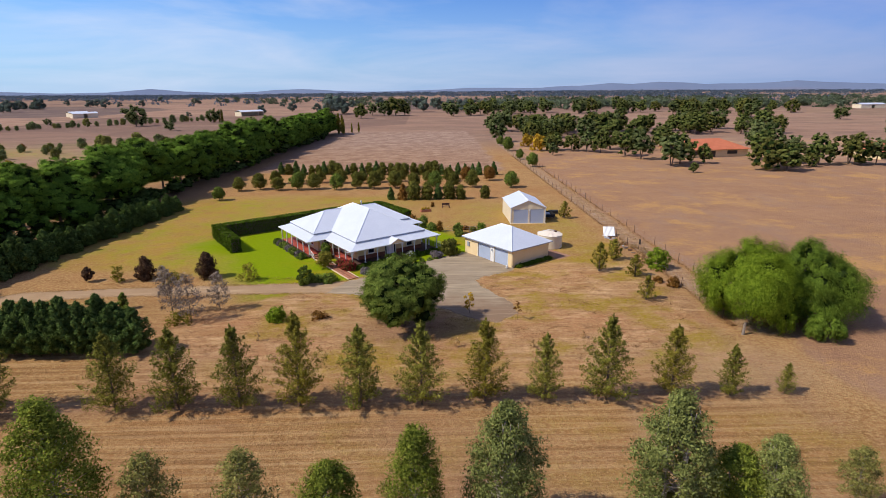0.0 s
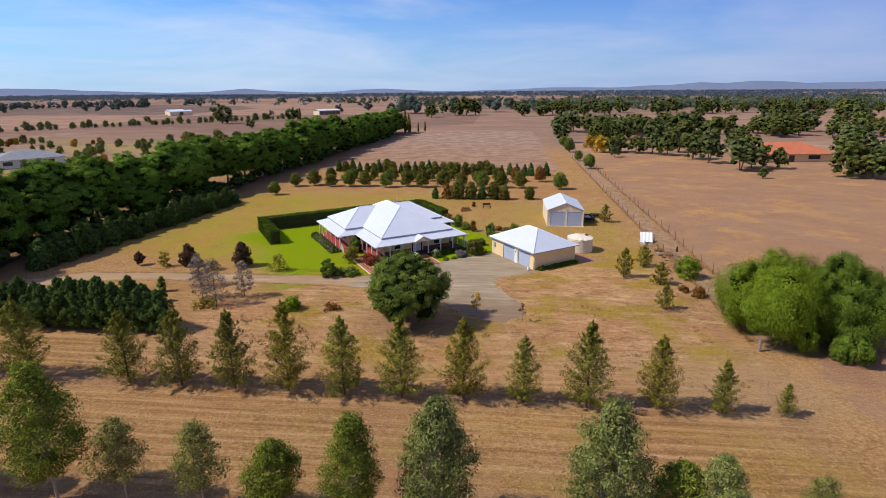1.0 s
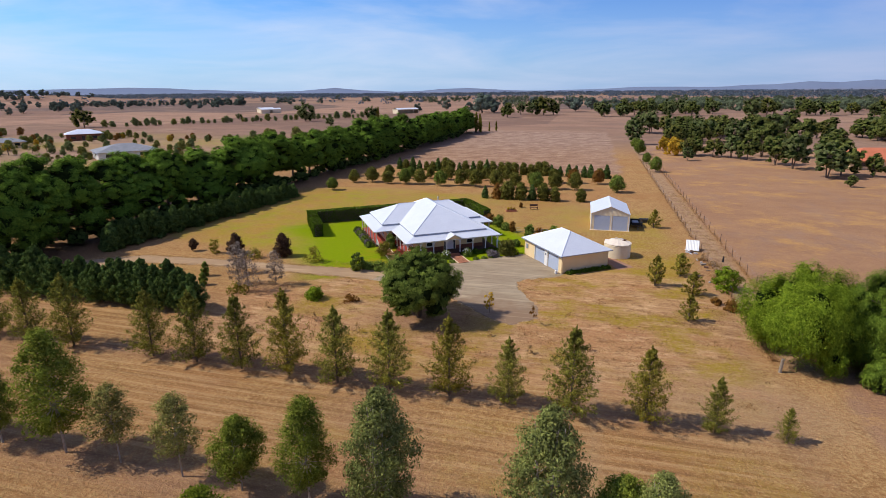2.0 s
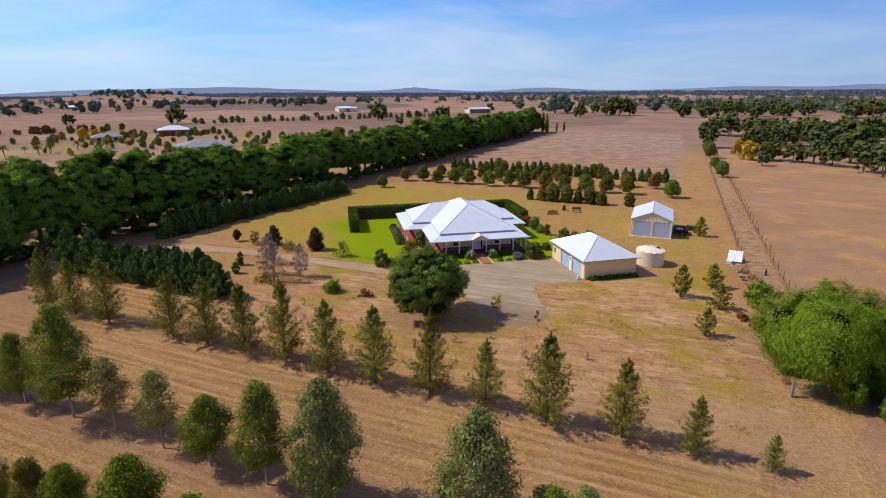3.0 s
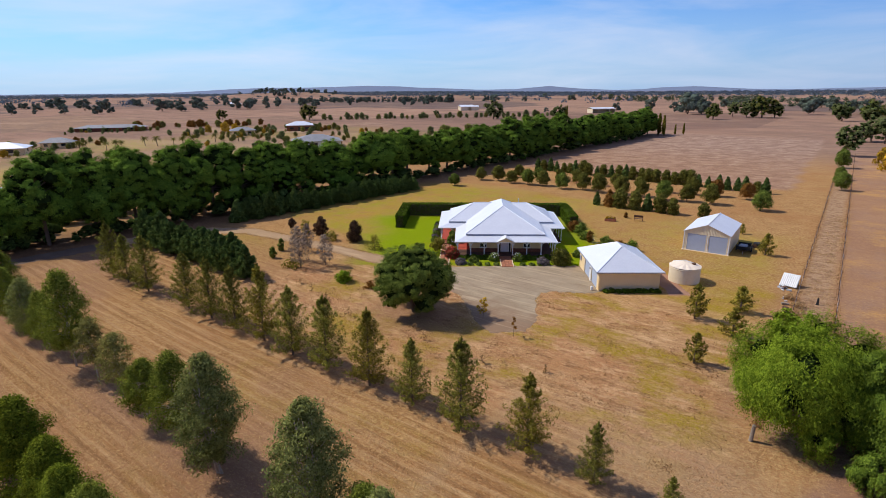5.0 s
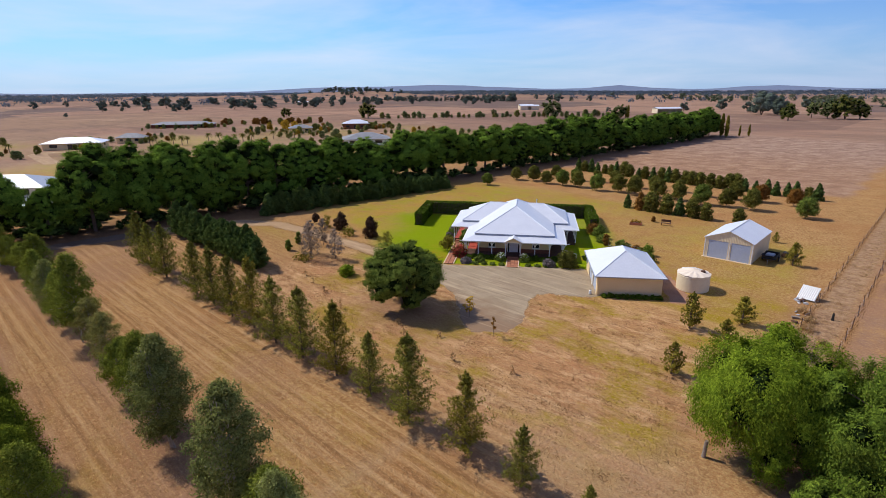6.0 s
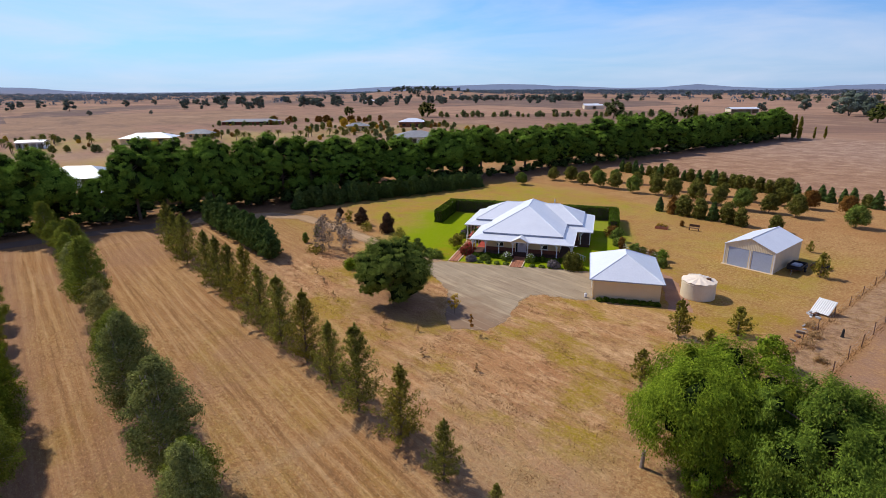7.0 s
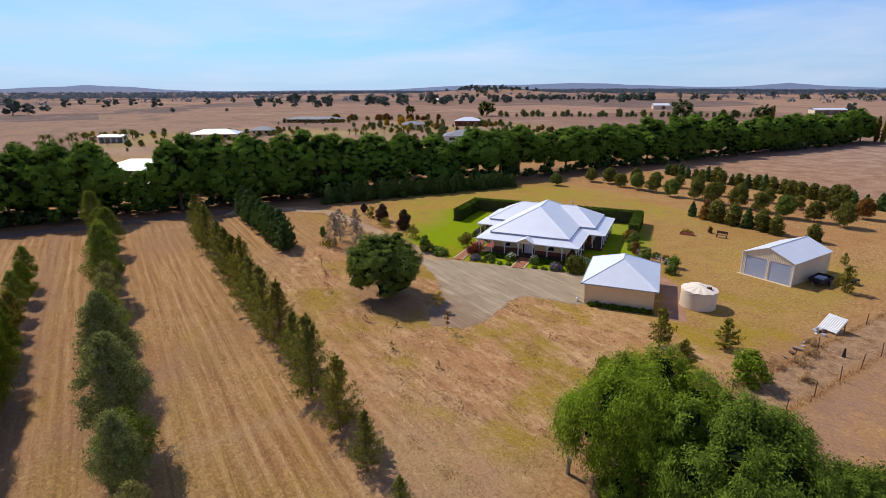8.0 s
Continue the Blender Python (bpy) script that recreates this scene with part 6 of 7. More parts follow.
for k, (x, y, s, st) in enumerate(((25.1, 94.8, 1.05, 1.0), (22.3, 65.4, 1.05, 1.2), (25.8, 70.0, 1.15, 0.85), (26.2, 63.2, 1.1, 0.85), (24.5, 55.3, 0.95, 1.0), (20.5, 105.9, 0.55, 1.0))):
    plant(SAP[k % 3], x, y, rs.uniform(0, 6.28), s, st)
retire(*SAP)
shrub(30.2, 66.0, 2.9, 1.5, L_PEPPER, "round bright green shrub by the fence", per=150)
shrub(29.4, 59.3, 1.2, 0.8, L_BROWN, "rusty brown dead shrub by the fence", clumps=10)
shrub(28.2, 60.9, 0.8, 0.6, L_BROWN, "low dry shrub by the fence", clumps=8)
shrub(4.4, 52.6, 2.4, 0.9, L_YELLOW, "thin sapling with yellowing leaves", "sapling", shape="tall", clumps=8, per=26, base=0.7, category="tree")
shrub(9.2, 50.6, 2.2, 0.5, L_BROWN, "bare thin sapling with few leaves", "sapling", shape="tall", clumps=5, per=10, base=0.9, category="tree")


def by_house(u, v, *rest, **more):
    p = HOUSE @ Vector((u, v, 0))
    return shrub(p.x, p.y, *rest, **more)


for u, v in ((5.5, -0.9), (8.7, -0.85)):
    rose = by_house(u, v, 1.15, 0.75, L_OAK, "green rose bush covered in white flowers by the steps", "rose_bush", per=110, leaf=0.11)
    blooms = [(0.62 * math.cos(k * 2.4) * math.sqrt((k + 1) / 16), 0.62 * math.sin(k * 2.4) * math.sqrt((k + 1) / 16), 1.12 - 0.028 * k, 0.11, 0.11, 0.09) for k in range(16)]
    crown("flowers", leaves_mesh("flowers", blooms, 12, 0.12, np.random.default_rng(9), 1.1), L_WHITE, rose, "white flowers")
by_house(0.8, -2.4, 0.75, 0.8, L_LAVENDER, "rounded mauve lavender bush", per=110)
by_house(12.0, -2.4, 0.95, 0.9, L_LAVENDER, "rounded mauve lavender bush", per=110)
by_house(14.4, -2.2, 2.2, 1.35, L_ORCHARD, "large rounded green shrub by the forecourt", per=130, clumps=26)
by_house(-0.4, 0.2, 1.3, 1.0, L_PINKRED, "red flowering shrub by the verandah", per=110)
by_house(-0.5, 1.8, 1.2, 0.9, L_PINKRED, "red flowering shrub by the verandah", per=110)
by_house(2.6, -1.7, 0.8, 0.7, L_OAK, "low green garden shrub")
by_house(-2.6, 2.6, 2.4, 1.2, L_SHEOAK_Y, "small yellow-green garden tree", "garden_tree", clumps=16, base=0.6, category="tree")
by_house(-0.6, 7.0, 2.3, 0.8, L_OAK, "green climber beside the verandah", per=110)
for k in range(16):
    u = 0.9 + 0.85 * k
    if 5.9 < u < 8.3:
        continue
    by_house(u, -0.25, 0.5 + 0.12 * (k % 3), 0.5, L_HEDGE, "low dark green shrub along the verandah's foot")
for k in range(9):
    u = 1.7 + 1.2 * k
    if 5.8 < u < 8.4:
        continue
    by_house(u + 0.4, -2.9, 0.34, 0.36, L_OAK, "low clipped green border plant")
for k in range(9):
    by_house(-3.4, 8.8 + 1.2 * k, 0.85, 0.65, L_LAVENDER if k % 3 == 1 else L_OAK, "low green-grey shrub along the verandah")
for u, v, h, r in ((19.5, 15.5, 1.9, 1.1), (20.2, 13.0, 2.2, 1.0), (20.4, 10.6, 1.3, 0.9), (22.5, 6.2, 1.8, 0.8), (21.5, 4.6, 1.0, 0.7), (17.5, 1.2, 1.0, 0.8)):
    by_house(u, v, h, r, L_OAK if v != 15.5 else L_BROWN, "garden shrub beside the lawn")


for x, y, h, r, m, lab in ((2.2, 86.8, 1.9, 0.6, L_BROWN, "upright bronze shrub in the kitchen garden"), (5.0, 87.6, 0.8, 0.7, L_ORCHARD, "low green bush in the kitchen garden"), (6.5, 87.8, 0.7, 0.6, L_BROWN, "low bronze bush in the kitchen garden"),
                           (7.7, 86.6, 0.8, 0.7, L_ORCHARD, "low green bush in the kitchen garden"), (9.0, 86.1, 1.7, 0.8, L_PEPPER_DARK, "green leafy shrub beside the garden path"), (10.4, 83.6, 1.2, 0.8, L_OAK, "dark green shrub beside the garden path")):
    shrub(x, y, h, r, m, lab, per=90, leaf=0.1)


# ---- fences ----
def fence(name, x_at, y0, y1, step, high, mat, label, seed, sway=0.0):
    r = random.Random(seed)
    t = thing(name, Matrix.Translation((x_at(y0), y0, 0)), label, "fence")
    bm = bmesh.new()
    box(bm, -0.027, -0.027, -0.1, 0.027, 0.027, high)
    box(bm, -0.038, -0.038, high, 0.038, 0.038, high + 0.03)
    pm = bpy.data.meshes.new("post")
    bm.to_mesh(pm)
    bm.free()
    pm.materials.append(mat)
    y, at = y0, []
    while y <= y1:
        p = new("post", pm)
        p.parent = t
        p.matrix_basis = Matrix.Translation((x_at(y) - x_at(y0), y - y0, 0)) @ pose(0, 0, 0, r.uniform(-4, 4), r.uniform(-4, 4), r.uniform(0, 90))
        at.append((x_at(y) - x_at(y0), y - y0))
        y += step * r.uniform(0.9, 1.1)
    for z in (0.3, 0.6, 0.9, 1.1):
        bm = bmesh.new()
        for a, b in zip(at, at[1:]):
            tube(bm, (*a, z * high / 1.2), (*b, z * high / 1.2), 0.004, 0.004, 3, False)
        bmesh.ops.remove_doubles(bm, verts=bm.verts[:], dist=0.002)
        part("wire", bm, STEEL, t)
    return t


fence("inner_fence", lambda y: 30.33, 50, 190, 4.5, 1.1, RUST, "wire fence with rusty steel posts", 5)
fence("outer_fence", lambda y: 34.05, 56, 240, 4.0, 1.3, RUST, "wire fence with dark steel posts along the paddock", 6)
garden = thing("garden_fence", pose(3.0, 86.0, 0, 0, 0, -2), "low wire fence round the kitchen garden", "fence")
for k in range(5):
    bm = bmesh.new()
    tube(bm, (1.35 * k, 0, -0.1), (1.35 * k, 0, 1.05), 0.045, 0.04, 6)
    part("post", bm, TIMBER, garden)
for z in (0.35, 0.7, 1.0):
    bm = bmesh.new()
    tube(bm, (0, 0, z), (5.4, 0, z), 0.006, 0.006, 4)
    part("wire", bm, STEEL, garden)
bm = bmesh.new()
tube(bm, (0, 0, -0.2), (0, 0, 1.25), 0.14, 0.12, 10)
bmesh.ops.bevel(bm, geom=[e for e in bm.edges if e.calc_face_angle(0) > 1], offset=0.02, segments=1, affect="EDGES")
tagged(part("gate_post", bm, TIMBER, None), "weathered grey timber post in dry grass", "post").matrix_basis = pose(30.2, 46.1, 0, 0, 3, 0)


# ---- brick paths ----
def brick_path(name, u0, v0, u1, v1, label):
    t = thing(name, HOUSE @ Matrix.Translation((u0, v0, 0.0)), label, "path", kind="structure")
    w, d = u1 - u0, v1 - v0
    part("bed", boxed((0, 0, 0, w, d, 0.07)), BRICK_DARK, t)
    part("edging", boxed((-0.14, 0, 0, -0.002, d, 0.12)), EDGING, t, "pale edging strip")
    part("edging", boxed((w + 0.002, 0, 0, w + 0.14, d, 0.12)), EDGING, t)
    bm = boxed((0.01, 0.01, 0.0, 0.45, 0.22, 0.03), soft=0.006)
    bm_me = bpy.data.meshes.new("paver")
    bm.to_mesh(bm_me)
    bm.free()
    bm_me.materials.append(BRICK)
    nx_, ny_ = int(w / 0.46), int(d / 0.23)
    for i in range(nx_):
        for j in range(ny_):
            o = new("paver", bm_me)
            o.parent = t
            o.location = (i * w / nx_ + 0.01, j * d / ny_, 0.065)
    return t


# ---- far places ----
def far_house(x, y, turn, w, d, h, roof, wall, label, name="farmhouse", rise=2.2):
    t = thing(name, pose(x, y, 0, 0, 0, turn), label, "house")
    bm = bmesh.new()
    holes = [(w * 0.12, w * 0.25, 0.9, 2.1), (w * 0.42, w * 0.5, 0.05, 2.1), (w * 0.68, w * 0.84, 0.9, 2.1)]
    wall_run(bm, "u", -w / 2, w / 2, -d / 2, 0.25, 0, h, [(a - w / 2, b - w / 2, s, e) for a, b, s, e in holes])
    wall_run(bm, "u", -w / 2, w / 2, d / 2 - 0.25, 0.25, 0, h, [])
    wall_run(bm, "v", -d / 2 + 0.25, d / 2 - 0.25, -w / 2, 0.25, 0, h, [(-1.5, 0.5, 0.9, 2.1)])
    wall_run(bm, "v", -d / 2 + 0.25, d / 2 - 0.25, w / 2 - 0.25, 0.25, 0, h, [(-1.5, 0.5, 0.9, 2.1)])
    part("wall", bm, wall, t)
    for a, b, s, e in holes:
        part("window_pane", boxed((a - w / 2, -d / 2 + 0.1, s, b - w / 2, -d / 2 + 0.14, e)), GLASS, t)
    for s in (-1, 1):
        part("window_pane", boxed((s * (w / 2 - 0.12) - 0.02, -1.5, 0.9, s * (w / 2 - 0.12) + 0.02, 0.5, 2.1)), GLASS, t)
    bm = bmesh.new()
    e = 0.7
    run = min(w, d) / 2
    if w > d:
        hip(bm, (-w / 2 - e, -d / 2 - e, w / 2 + e, d / 2 + e), h - 0.05, (-w / 2 + run, 0, h + rise), (w / 2 - run, 0, h + rise), 0.1)
    else:
        hip(bm, (-w / 2 - e, -d / 2 - e, w / 2 + e, d / 2 + e), h - 0.05, (0, -d / 2 + run, h + rise), (0, d / 2 - run, h + rise), 0.1)
    part("roof", bm, roof, t)
    return t


def far_shed(x, y, turn, w, d, h, wall, roof, label, open_front=False):
    t = thing("farm_shed", pose(x, y, 0, 0, 0, turn), label, "shed")
    bm = bmesh.new()
    holes = [(k * w / 4 + 0.3 - w / 2, (k + 1) * w / 4 - 0.3 - w / 2, 0, h - 0.6) for k in range(4)] if open_front else [(-1.5, 1.5, 0, h - 0.5)]
    wall_run(bm, "u", -w / 2, w / 2, -d / 2, 0.15, 0, h, holes)
    wall_run(bm, "u", -w / 2, w / 2, d / 2 - 0.15, 0.15, 0, h, [])
    wall_run(bm, "v", -d / 2 + 0.15, d / 2 - 0.15, -w / 2, 0.15, 0, h, [])
    wall_run(bm, "v", -d / 2 + 0.15, d / 2 - 0.15, w / 2 - 0.15, 0.15, 0, h, [])
    part("wall", bm, wall, t)
    bm = bmesh.new()
    sheet(bm, ((-w / 2 - 0.3, -d / 2 - 0.3, h), (w / 2 + 0.3, -d / 2 - 0.3, h), (w / 2 + 0.3, 0, h + d * 0.12), (-w / 2 - 0.3, 0, h + d * 0.12)), 0.08)
    sheet(bm, ((-w / 2 - 0.3, d / 2 + 0.3, h), (-w / 2 - 0.3, 0, h + d * 0.12), (w / 2 + 0.3, 0, h + d * 0.12), (w / 2 + 0.3, d / 2 + 0.3, h)), 0.08)
    part("roof", bm, roof, t)
    return t


far_house(97, 186, 8, 24, 13, 2.6, TILE_ORANGE, CREAM, "brick farmhouse with an orange tiled hip roof", rise=3.0)
far_house(152, 176, 20, 18, 11, 2.6, TILE_ORANGE, CREAM, "farmhouse with an orange tiled roof among trees", rise=2.6)
far_house(-118, 33, 56, 18, 12, 2.5, ROOF_DULL, WHITE, "white-roofed house close behind the windbreak", rise=2.2)
far_house(-227, 71, 62, 21, 11, 2.6, ROOF_X, CREAM, "large white-roofed house among palms", rise=1.9)
far_house(-236, 95, 56, 11, 7, 2.5, GREY_ROOF, CREAM, "low grey-roofed house among palms", rise=1.8)
far_house(-149, 161, 54, 19, 14, 2.7, GREY_ROOF, WHITE, "house with a grey tiled hip roof", rise=2.3)
far_house(-229, 217, 50, 15, 10, 3.2, ROOF_X, BRICK_DARK, "house with a bright pale roof among gardens", rise=2.0)
far_house(-228, 178, 60, 12, 8, 2.6, GREY_ROOF, CREAM, "grey-roofed house among gardens", rise=1.6)
far_shed(-163, 520, 52, 24, 10, 4.0, CREAM_RIB, ROOF_X, "long pale hay shed on a dry paddock", True)
far_shed(-308, 510, 45, 20, 10, 4.0, CREAM_RIB, ROOF_X, "pale farm shed on a dry paddock")
far_shed(-326, 530, 50, 16, 9, 4.0, CREAM_RIB, ROOF_X, "pale farm shed beside trees on a paddock")
far_house(-322, 152, 54, 36, 11, 2.2, GREY_ROOF, BRICK_DARK, "long low homestead with a wide grey roof", rise=1.5)
far_shed(-234, 29, 65, 10, 6, 2.8, WHITE, ROOF_X, "white carport beside the palms", True)
far_shed(-88, 38, 80, 16, 7, 2.6, WHITE, ROOF_X, "white open carport behind the windbreak", True)
far_shed(-92, 20, 70, 10, 6, 2.6, WHITE, ROOF_X, "white garden shed behind the windbreak")
far_house(-730, 496, 40, 18, 10, 3.0, ROOF_X, CREAM, "pale-roofed farmhouse far over the paddocks", rise=2.0)
far_shed(460, 560, 0, 26, 12, 4.0, CREAM_RIB, ROOF_X, "pale shed on a far paddock")

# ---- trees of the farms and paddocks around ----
BUSH = [billow("paddock_tree", 300 + k, (L_FAR, L_FARBLUE, L_BUSH_OLIVE, L_FARBLUE, L_FAR)[k], "dark green gum tree on a dry paddock", (11.0, 11.4, 10.6, 11.2, 12.0)[k], (5.0, 5.6, 6.0, 4.6, 5.2)[k], (0.8, 0.3, 1.2, 1.6, 0.5)[k], 26 + k, 16000, 0.24, "trees of the paddocks", 1.7, 0.0, 16, 2, BARK, L_CROWN_SHADE, 0.22, 1.0, -0.95, 0.12, 0.5, 0.6, 0.66, 0.8) for k in range(5)]
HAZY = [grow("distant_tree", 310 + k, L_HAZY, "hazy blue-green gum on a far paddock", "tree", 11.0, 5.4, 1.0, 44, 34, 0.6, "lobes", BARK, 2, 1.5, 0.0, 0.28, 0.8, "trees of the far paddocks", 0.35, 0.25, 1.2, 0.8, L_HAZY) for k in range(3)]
GARD = [grow("garden_tree", 320 + k, m, lab, "tree", 6.0, 2.6, 0.8, 18, 50, 0.5, "round", BARK, 1, 1.5, 0.0, 0.4, 0.8, "garden trees of the houses beyond", 0.35) for k, (m, lab) in enumerate(
    ((L_BUSH_OLIVE, "olive-green garden tree among the houses"), (L_YELLOW, "yellow autumn garden tree among the houses"), (L_FARBLUE, "grey-green garden tree among the houses"), (L_BROWN, "bronze garden shrub among the houses")))]
rt = random.Random(23)


def wood(kinds, x0, y0, x1, y1, n, lo, hi, keep=lambda x, y: True):
    k = 0
    while k < n:
        x, y = rt.uniform(x0, x1), rt.uniform(y0, y1)
        if keep(x, y):
            plant(rt.choice(kinds), x, y, rt.uniform(0, 6.28), rt.uniform(lo, hi), rt.uniform(0.85, 1.1), float(land_height(np.array(x), np.array(y))))
        k += 1


# round the orange-roofed farmhouse and along the lane
for x, y, s in ((46, 204, 0.75), (50, 206, 0.7), (55, 203, 0.72), (60, 200, 0.75), (64, 196, 0.8), (71, 176, 0.95), (74, 160, 1.1), (79, 165, 1.0), (69, 185, 0.9), (74, 146, 0.32), (86, 164, 0.55), (108, 172, 1.0), (112, 162, 0.9), (104, 155, 0.9), (97, 150, 0.95),
                (101, 147, 0.9), (118, 158, 0.9), (113, 155, 0.45), (128, 159, 1.0), (134, 156, 0.9), (140, 154, 0.85), (120, 185, 1.1), (88, 200, 0.9), (80, 205, 0.95), (45, 190, 0.5), (128, 205, 1.1)):
    plant(BUSH[rt.randrange(5)], x, y, rt.uniform(0, 6.28), 0.84 * s, rt.uniform(0.85, 1.15))
plant(GARD[1], 42.5, 204, 0, 1.1)
plant(GARD[1], 41.0, 220, 0, 0.9)
wood(BUSH, 34, 268, 150, 312, 32, 0.7, 1.0)
wood(BUSH, 30, 240, 62, 262, 7, 0.6, 0.9)
wood(BUSH, 130, 265, 200, 318, 8, 0.75, 1.05)
wood(BUSH, 66, 206, 100, 240, 6, 0.8, 1.0)
wood(BUSH, 10, 470, 330, 540, 44, 0.9, 1.25)
wood(BUSH, 180, 360, 300, 430, 6, 0.9, 1.2)
wood(BUSH, 200, 215, 330, 330, 7, 0.7, 1.0)
# single trees and clumps over the western paddocks: place and height
FAR_WEST = ((-582, -41, 16), (-590, -30, 11), (-691, -26, 6), (-668, -20, 7), (-805, -9, 12), (-1034, 28, 7), (-821, 67, 11), (-700, 86, 13), (-550, 87, 5), (-542, 136, 4), (-655, 195, 11), (-642, 211, 5), (-828, 297, 16), (-697, 278, 15), (-685, 292, 12),
            (-596, 265, 8), (-710, 380, 11), (-635, 383, 16), (-374, 256, 8), (-310, 291, 12), (-264, 394, 5), (-195, 378, 14), (-446, 790, 14), (-157, 415, 10), (-165, 566, 9))
FAR_NORTH = ((-592, 941, 10), (-507, 747, 16), (-520, 760, 12), (-477, 654, 14), (-490, 660, 10), (-534, 1146, 13), (-393, 977, 12), (-211, 501, 5), (-196, 773, 8), (-144, 609, 12), (-110, 573, 10), (-98, 566, 12), (-88, 530, 20), (-80, 545, 15), (-76, 528, 11),
             (-52, 452, 12), (-47, 499, 11), (-36, 492, 13), (-26, 495, 16), (-18, 500, 13), (-1, 576, 13), (15, 618, 14), (26, 590, 12), (38, 575, 13), (-152, 332, 6), (44, 600, 12))
for x, y, h in FAR_WEST + FAR_NORTH:
    # trees beyond about half a kilometre take the haze-coloured leaves
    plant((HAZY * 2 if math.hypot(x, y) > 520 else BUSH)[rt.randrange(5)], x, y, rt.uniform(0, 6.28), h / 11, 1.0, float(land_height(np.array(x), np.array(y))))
wood(HAZY, -1450, 900, -1130, 1140, 60, 0.8, 1.2)
wood(HAZY, -800, 620, -470, 800, 14, 0.6, 1.0)
wood(HAZY, -900, 300, -560, 560, 34, 0.7, 1.2)
wood(HAZY, -150, 600, 160, 800, 16, 0.9, 1.2)
wood(HAZY, -1050, 480, -420, 900, 36, 0.7, 1.2)
wood(HAZY, -950, 0, -560, 300, 12, 0.7, 1.1)
for k in range(26):
    plant(HAZY[k % 3], -760 + 9 * k, 690 + 3.5 * k + rt.uniform(-4, 4), rt.uniform(0, 6.28), rt.uniform(0.6, 1.0))
# gardens of the houses to the west
GREENS = [GARD[0], GARD[2], GARD[0], GARD[2], GARD[0], GARD[2], GARD[0], GARD[2], GARD[0], GARD[3], GARD[1]]
wood(GREENS, -150, 55, -90, 235, 44, 0.3, 0.65)
wood(GREENS, -215, 130, -140, 240, 60, 0.28, 0.65)
wood(GREENS, -262, 150, -215, 240, 44, 0.3, 0.7)
for x, y, n, wide in ((-243, 78, 8, 6), (-216, 64, 5, 5), (-246, 104, 9, 7), (-226, 97, 5, 5), (-238, 184, 12, 8), (-218, 176, 6, 6), (-229, 206, 10, 8), (-218, 222, 8, 7), (-330, 140, 8, 7), (-312, 146, 16, 9), (-308, 160, 9, 6), (-128, 24, 6, 7), (-110, 40, 6, 6), (-160, 152, 8, 7), (-140, 170, 8, 7), (-205, 40, 7, 8), (-268, 22, 9, 9), (-256, 36, 6, 7)):
    for _ in range(n):
        plant(rt.choice(GREENS), x + rt.gauss(0, wide), y + rt.gauss(0, wide), rt.uniform(0, 6.28), rt.uniform(0.2, 0.6), rt.uniform(0.8, 1.2))
for k in range(34):
    f = k / 33
    plant(GARD[3 if k % 4 else 0], -332 + 40 * f + rt.gauss(0, 5), 168 + 62 * f + rt.gauss(0, 5), rt.uniform(0, 6.28), rt.uniform(0.4, 0.85))
for x, y, size in ((-258, 176, 0.75), (-254, 184, 1.0), (-250, 188, 0.85), (-246, 181, 0.5), (-262, 196, 0.5)):
    plant(GARD[1], x, y, size * 5, size)
for k in range(46):
    plant(GARD[2 if k % 5 else 0], -300 + 2.95 * k + rt.uniform(-2.5, 2.5), 296 + 3.3 * k + rt.uniform(-2, 2), rt.uniform(0, 6.28), rt.uniform(0.35, 1.0))
for k in range(14):
    plant(GARD[0 if k % 3 else 2], -142 + 4.6 * k + rt.uniform(-1.5, 1.5), 232 + 0.8 * k + rt.uniform(-1.5, 1.5), rt.uniform(0, 6.28), rt.uniform(0.6, 1.1))


def poplar(seed):
    return grow("poplar", seed, L_SHEOAK_Y, "slim yellowing poplar beyond the windbreak", "tree", 10.5, 1.1, 0.2, 44, 50, 0.4, "tall", BARK, 1, 1.5, -0.5, 0.5, 1.3, "poplars beyond the windbreak", 0.3)


pop = poplar(351)
for x, y, s in ((-45.8, 293, 1.05), (-44.4, 296, 0.95), (-43.2, 292, 0.8), (-40.0, 301, 0.5), (-36.5, 303, 0.55), (-157, 417, 0.95), (-154, 419, 0.9), (-151, 416, 0.95)):
    plant(pop, x, y, rt.uniform(0, 6.28), s)
retire(pop)


def palm(seed):
    """A palm: a slim trunk with a crown of arching fronds."""
    r = np.random.default_rng(seed)
    t = thing("palm_tree", Matrix(), "slim palm tree among the western gardens", "palm", "palms of the western gardens")
    stems(t, [((0, 0, -0.1), (0.1, 0, 4.6), 0.22, 0.16)], BARK)
    bm = bmesh.new()
    for k in range(22):
        a = k * 2.39996
        up = 0.9 - 1.5 * (k / 22)
        last = None
        for j in range(6):
            f = j / 5
            d = 2.4 * f
            z = 4.6 + d * up - 1.0 * f * f * 1.4
            w = 0.28 * math.sin(math.pi * (0.12 + 0.86 * f))
            c, s = math.cos(a), math.sin(a)
            row = [bm.verts.new((c * d - s * w, s * d + c * w, z - 0.12)), bm.verts.new((c * d, s * d, z)), bm.verts.new((c * d + s * w, s * d - c * w, z - 0.12))]
            if last:
                bm.faces.new((last[0], row[0], row[1], last[1]))
                bm.faces.new((last[1], row[1], row[2], last[2]))
            last = row
    part("crown", bm, L_ORCHARD, t, "arching palm fronds")
    return t


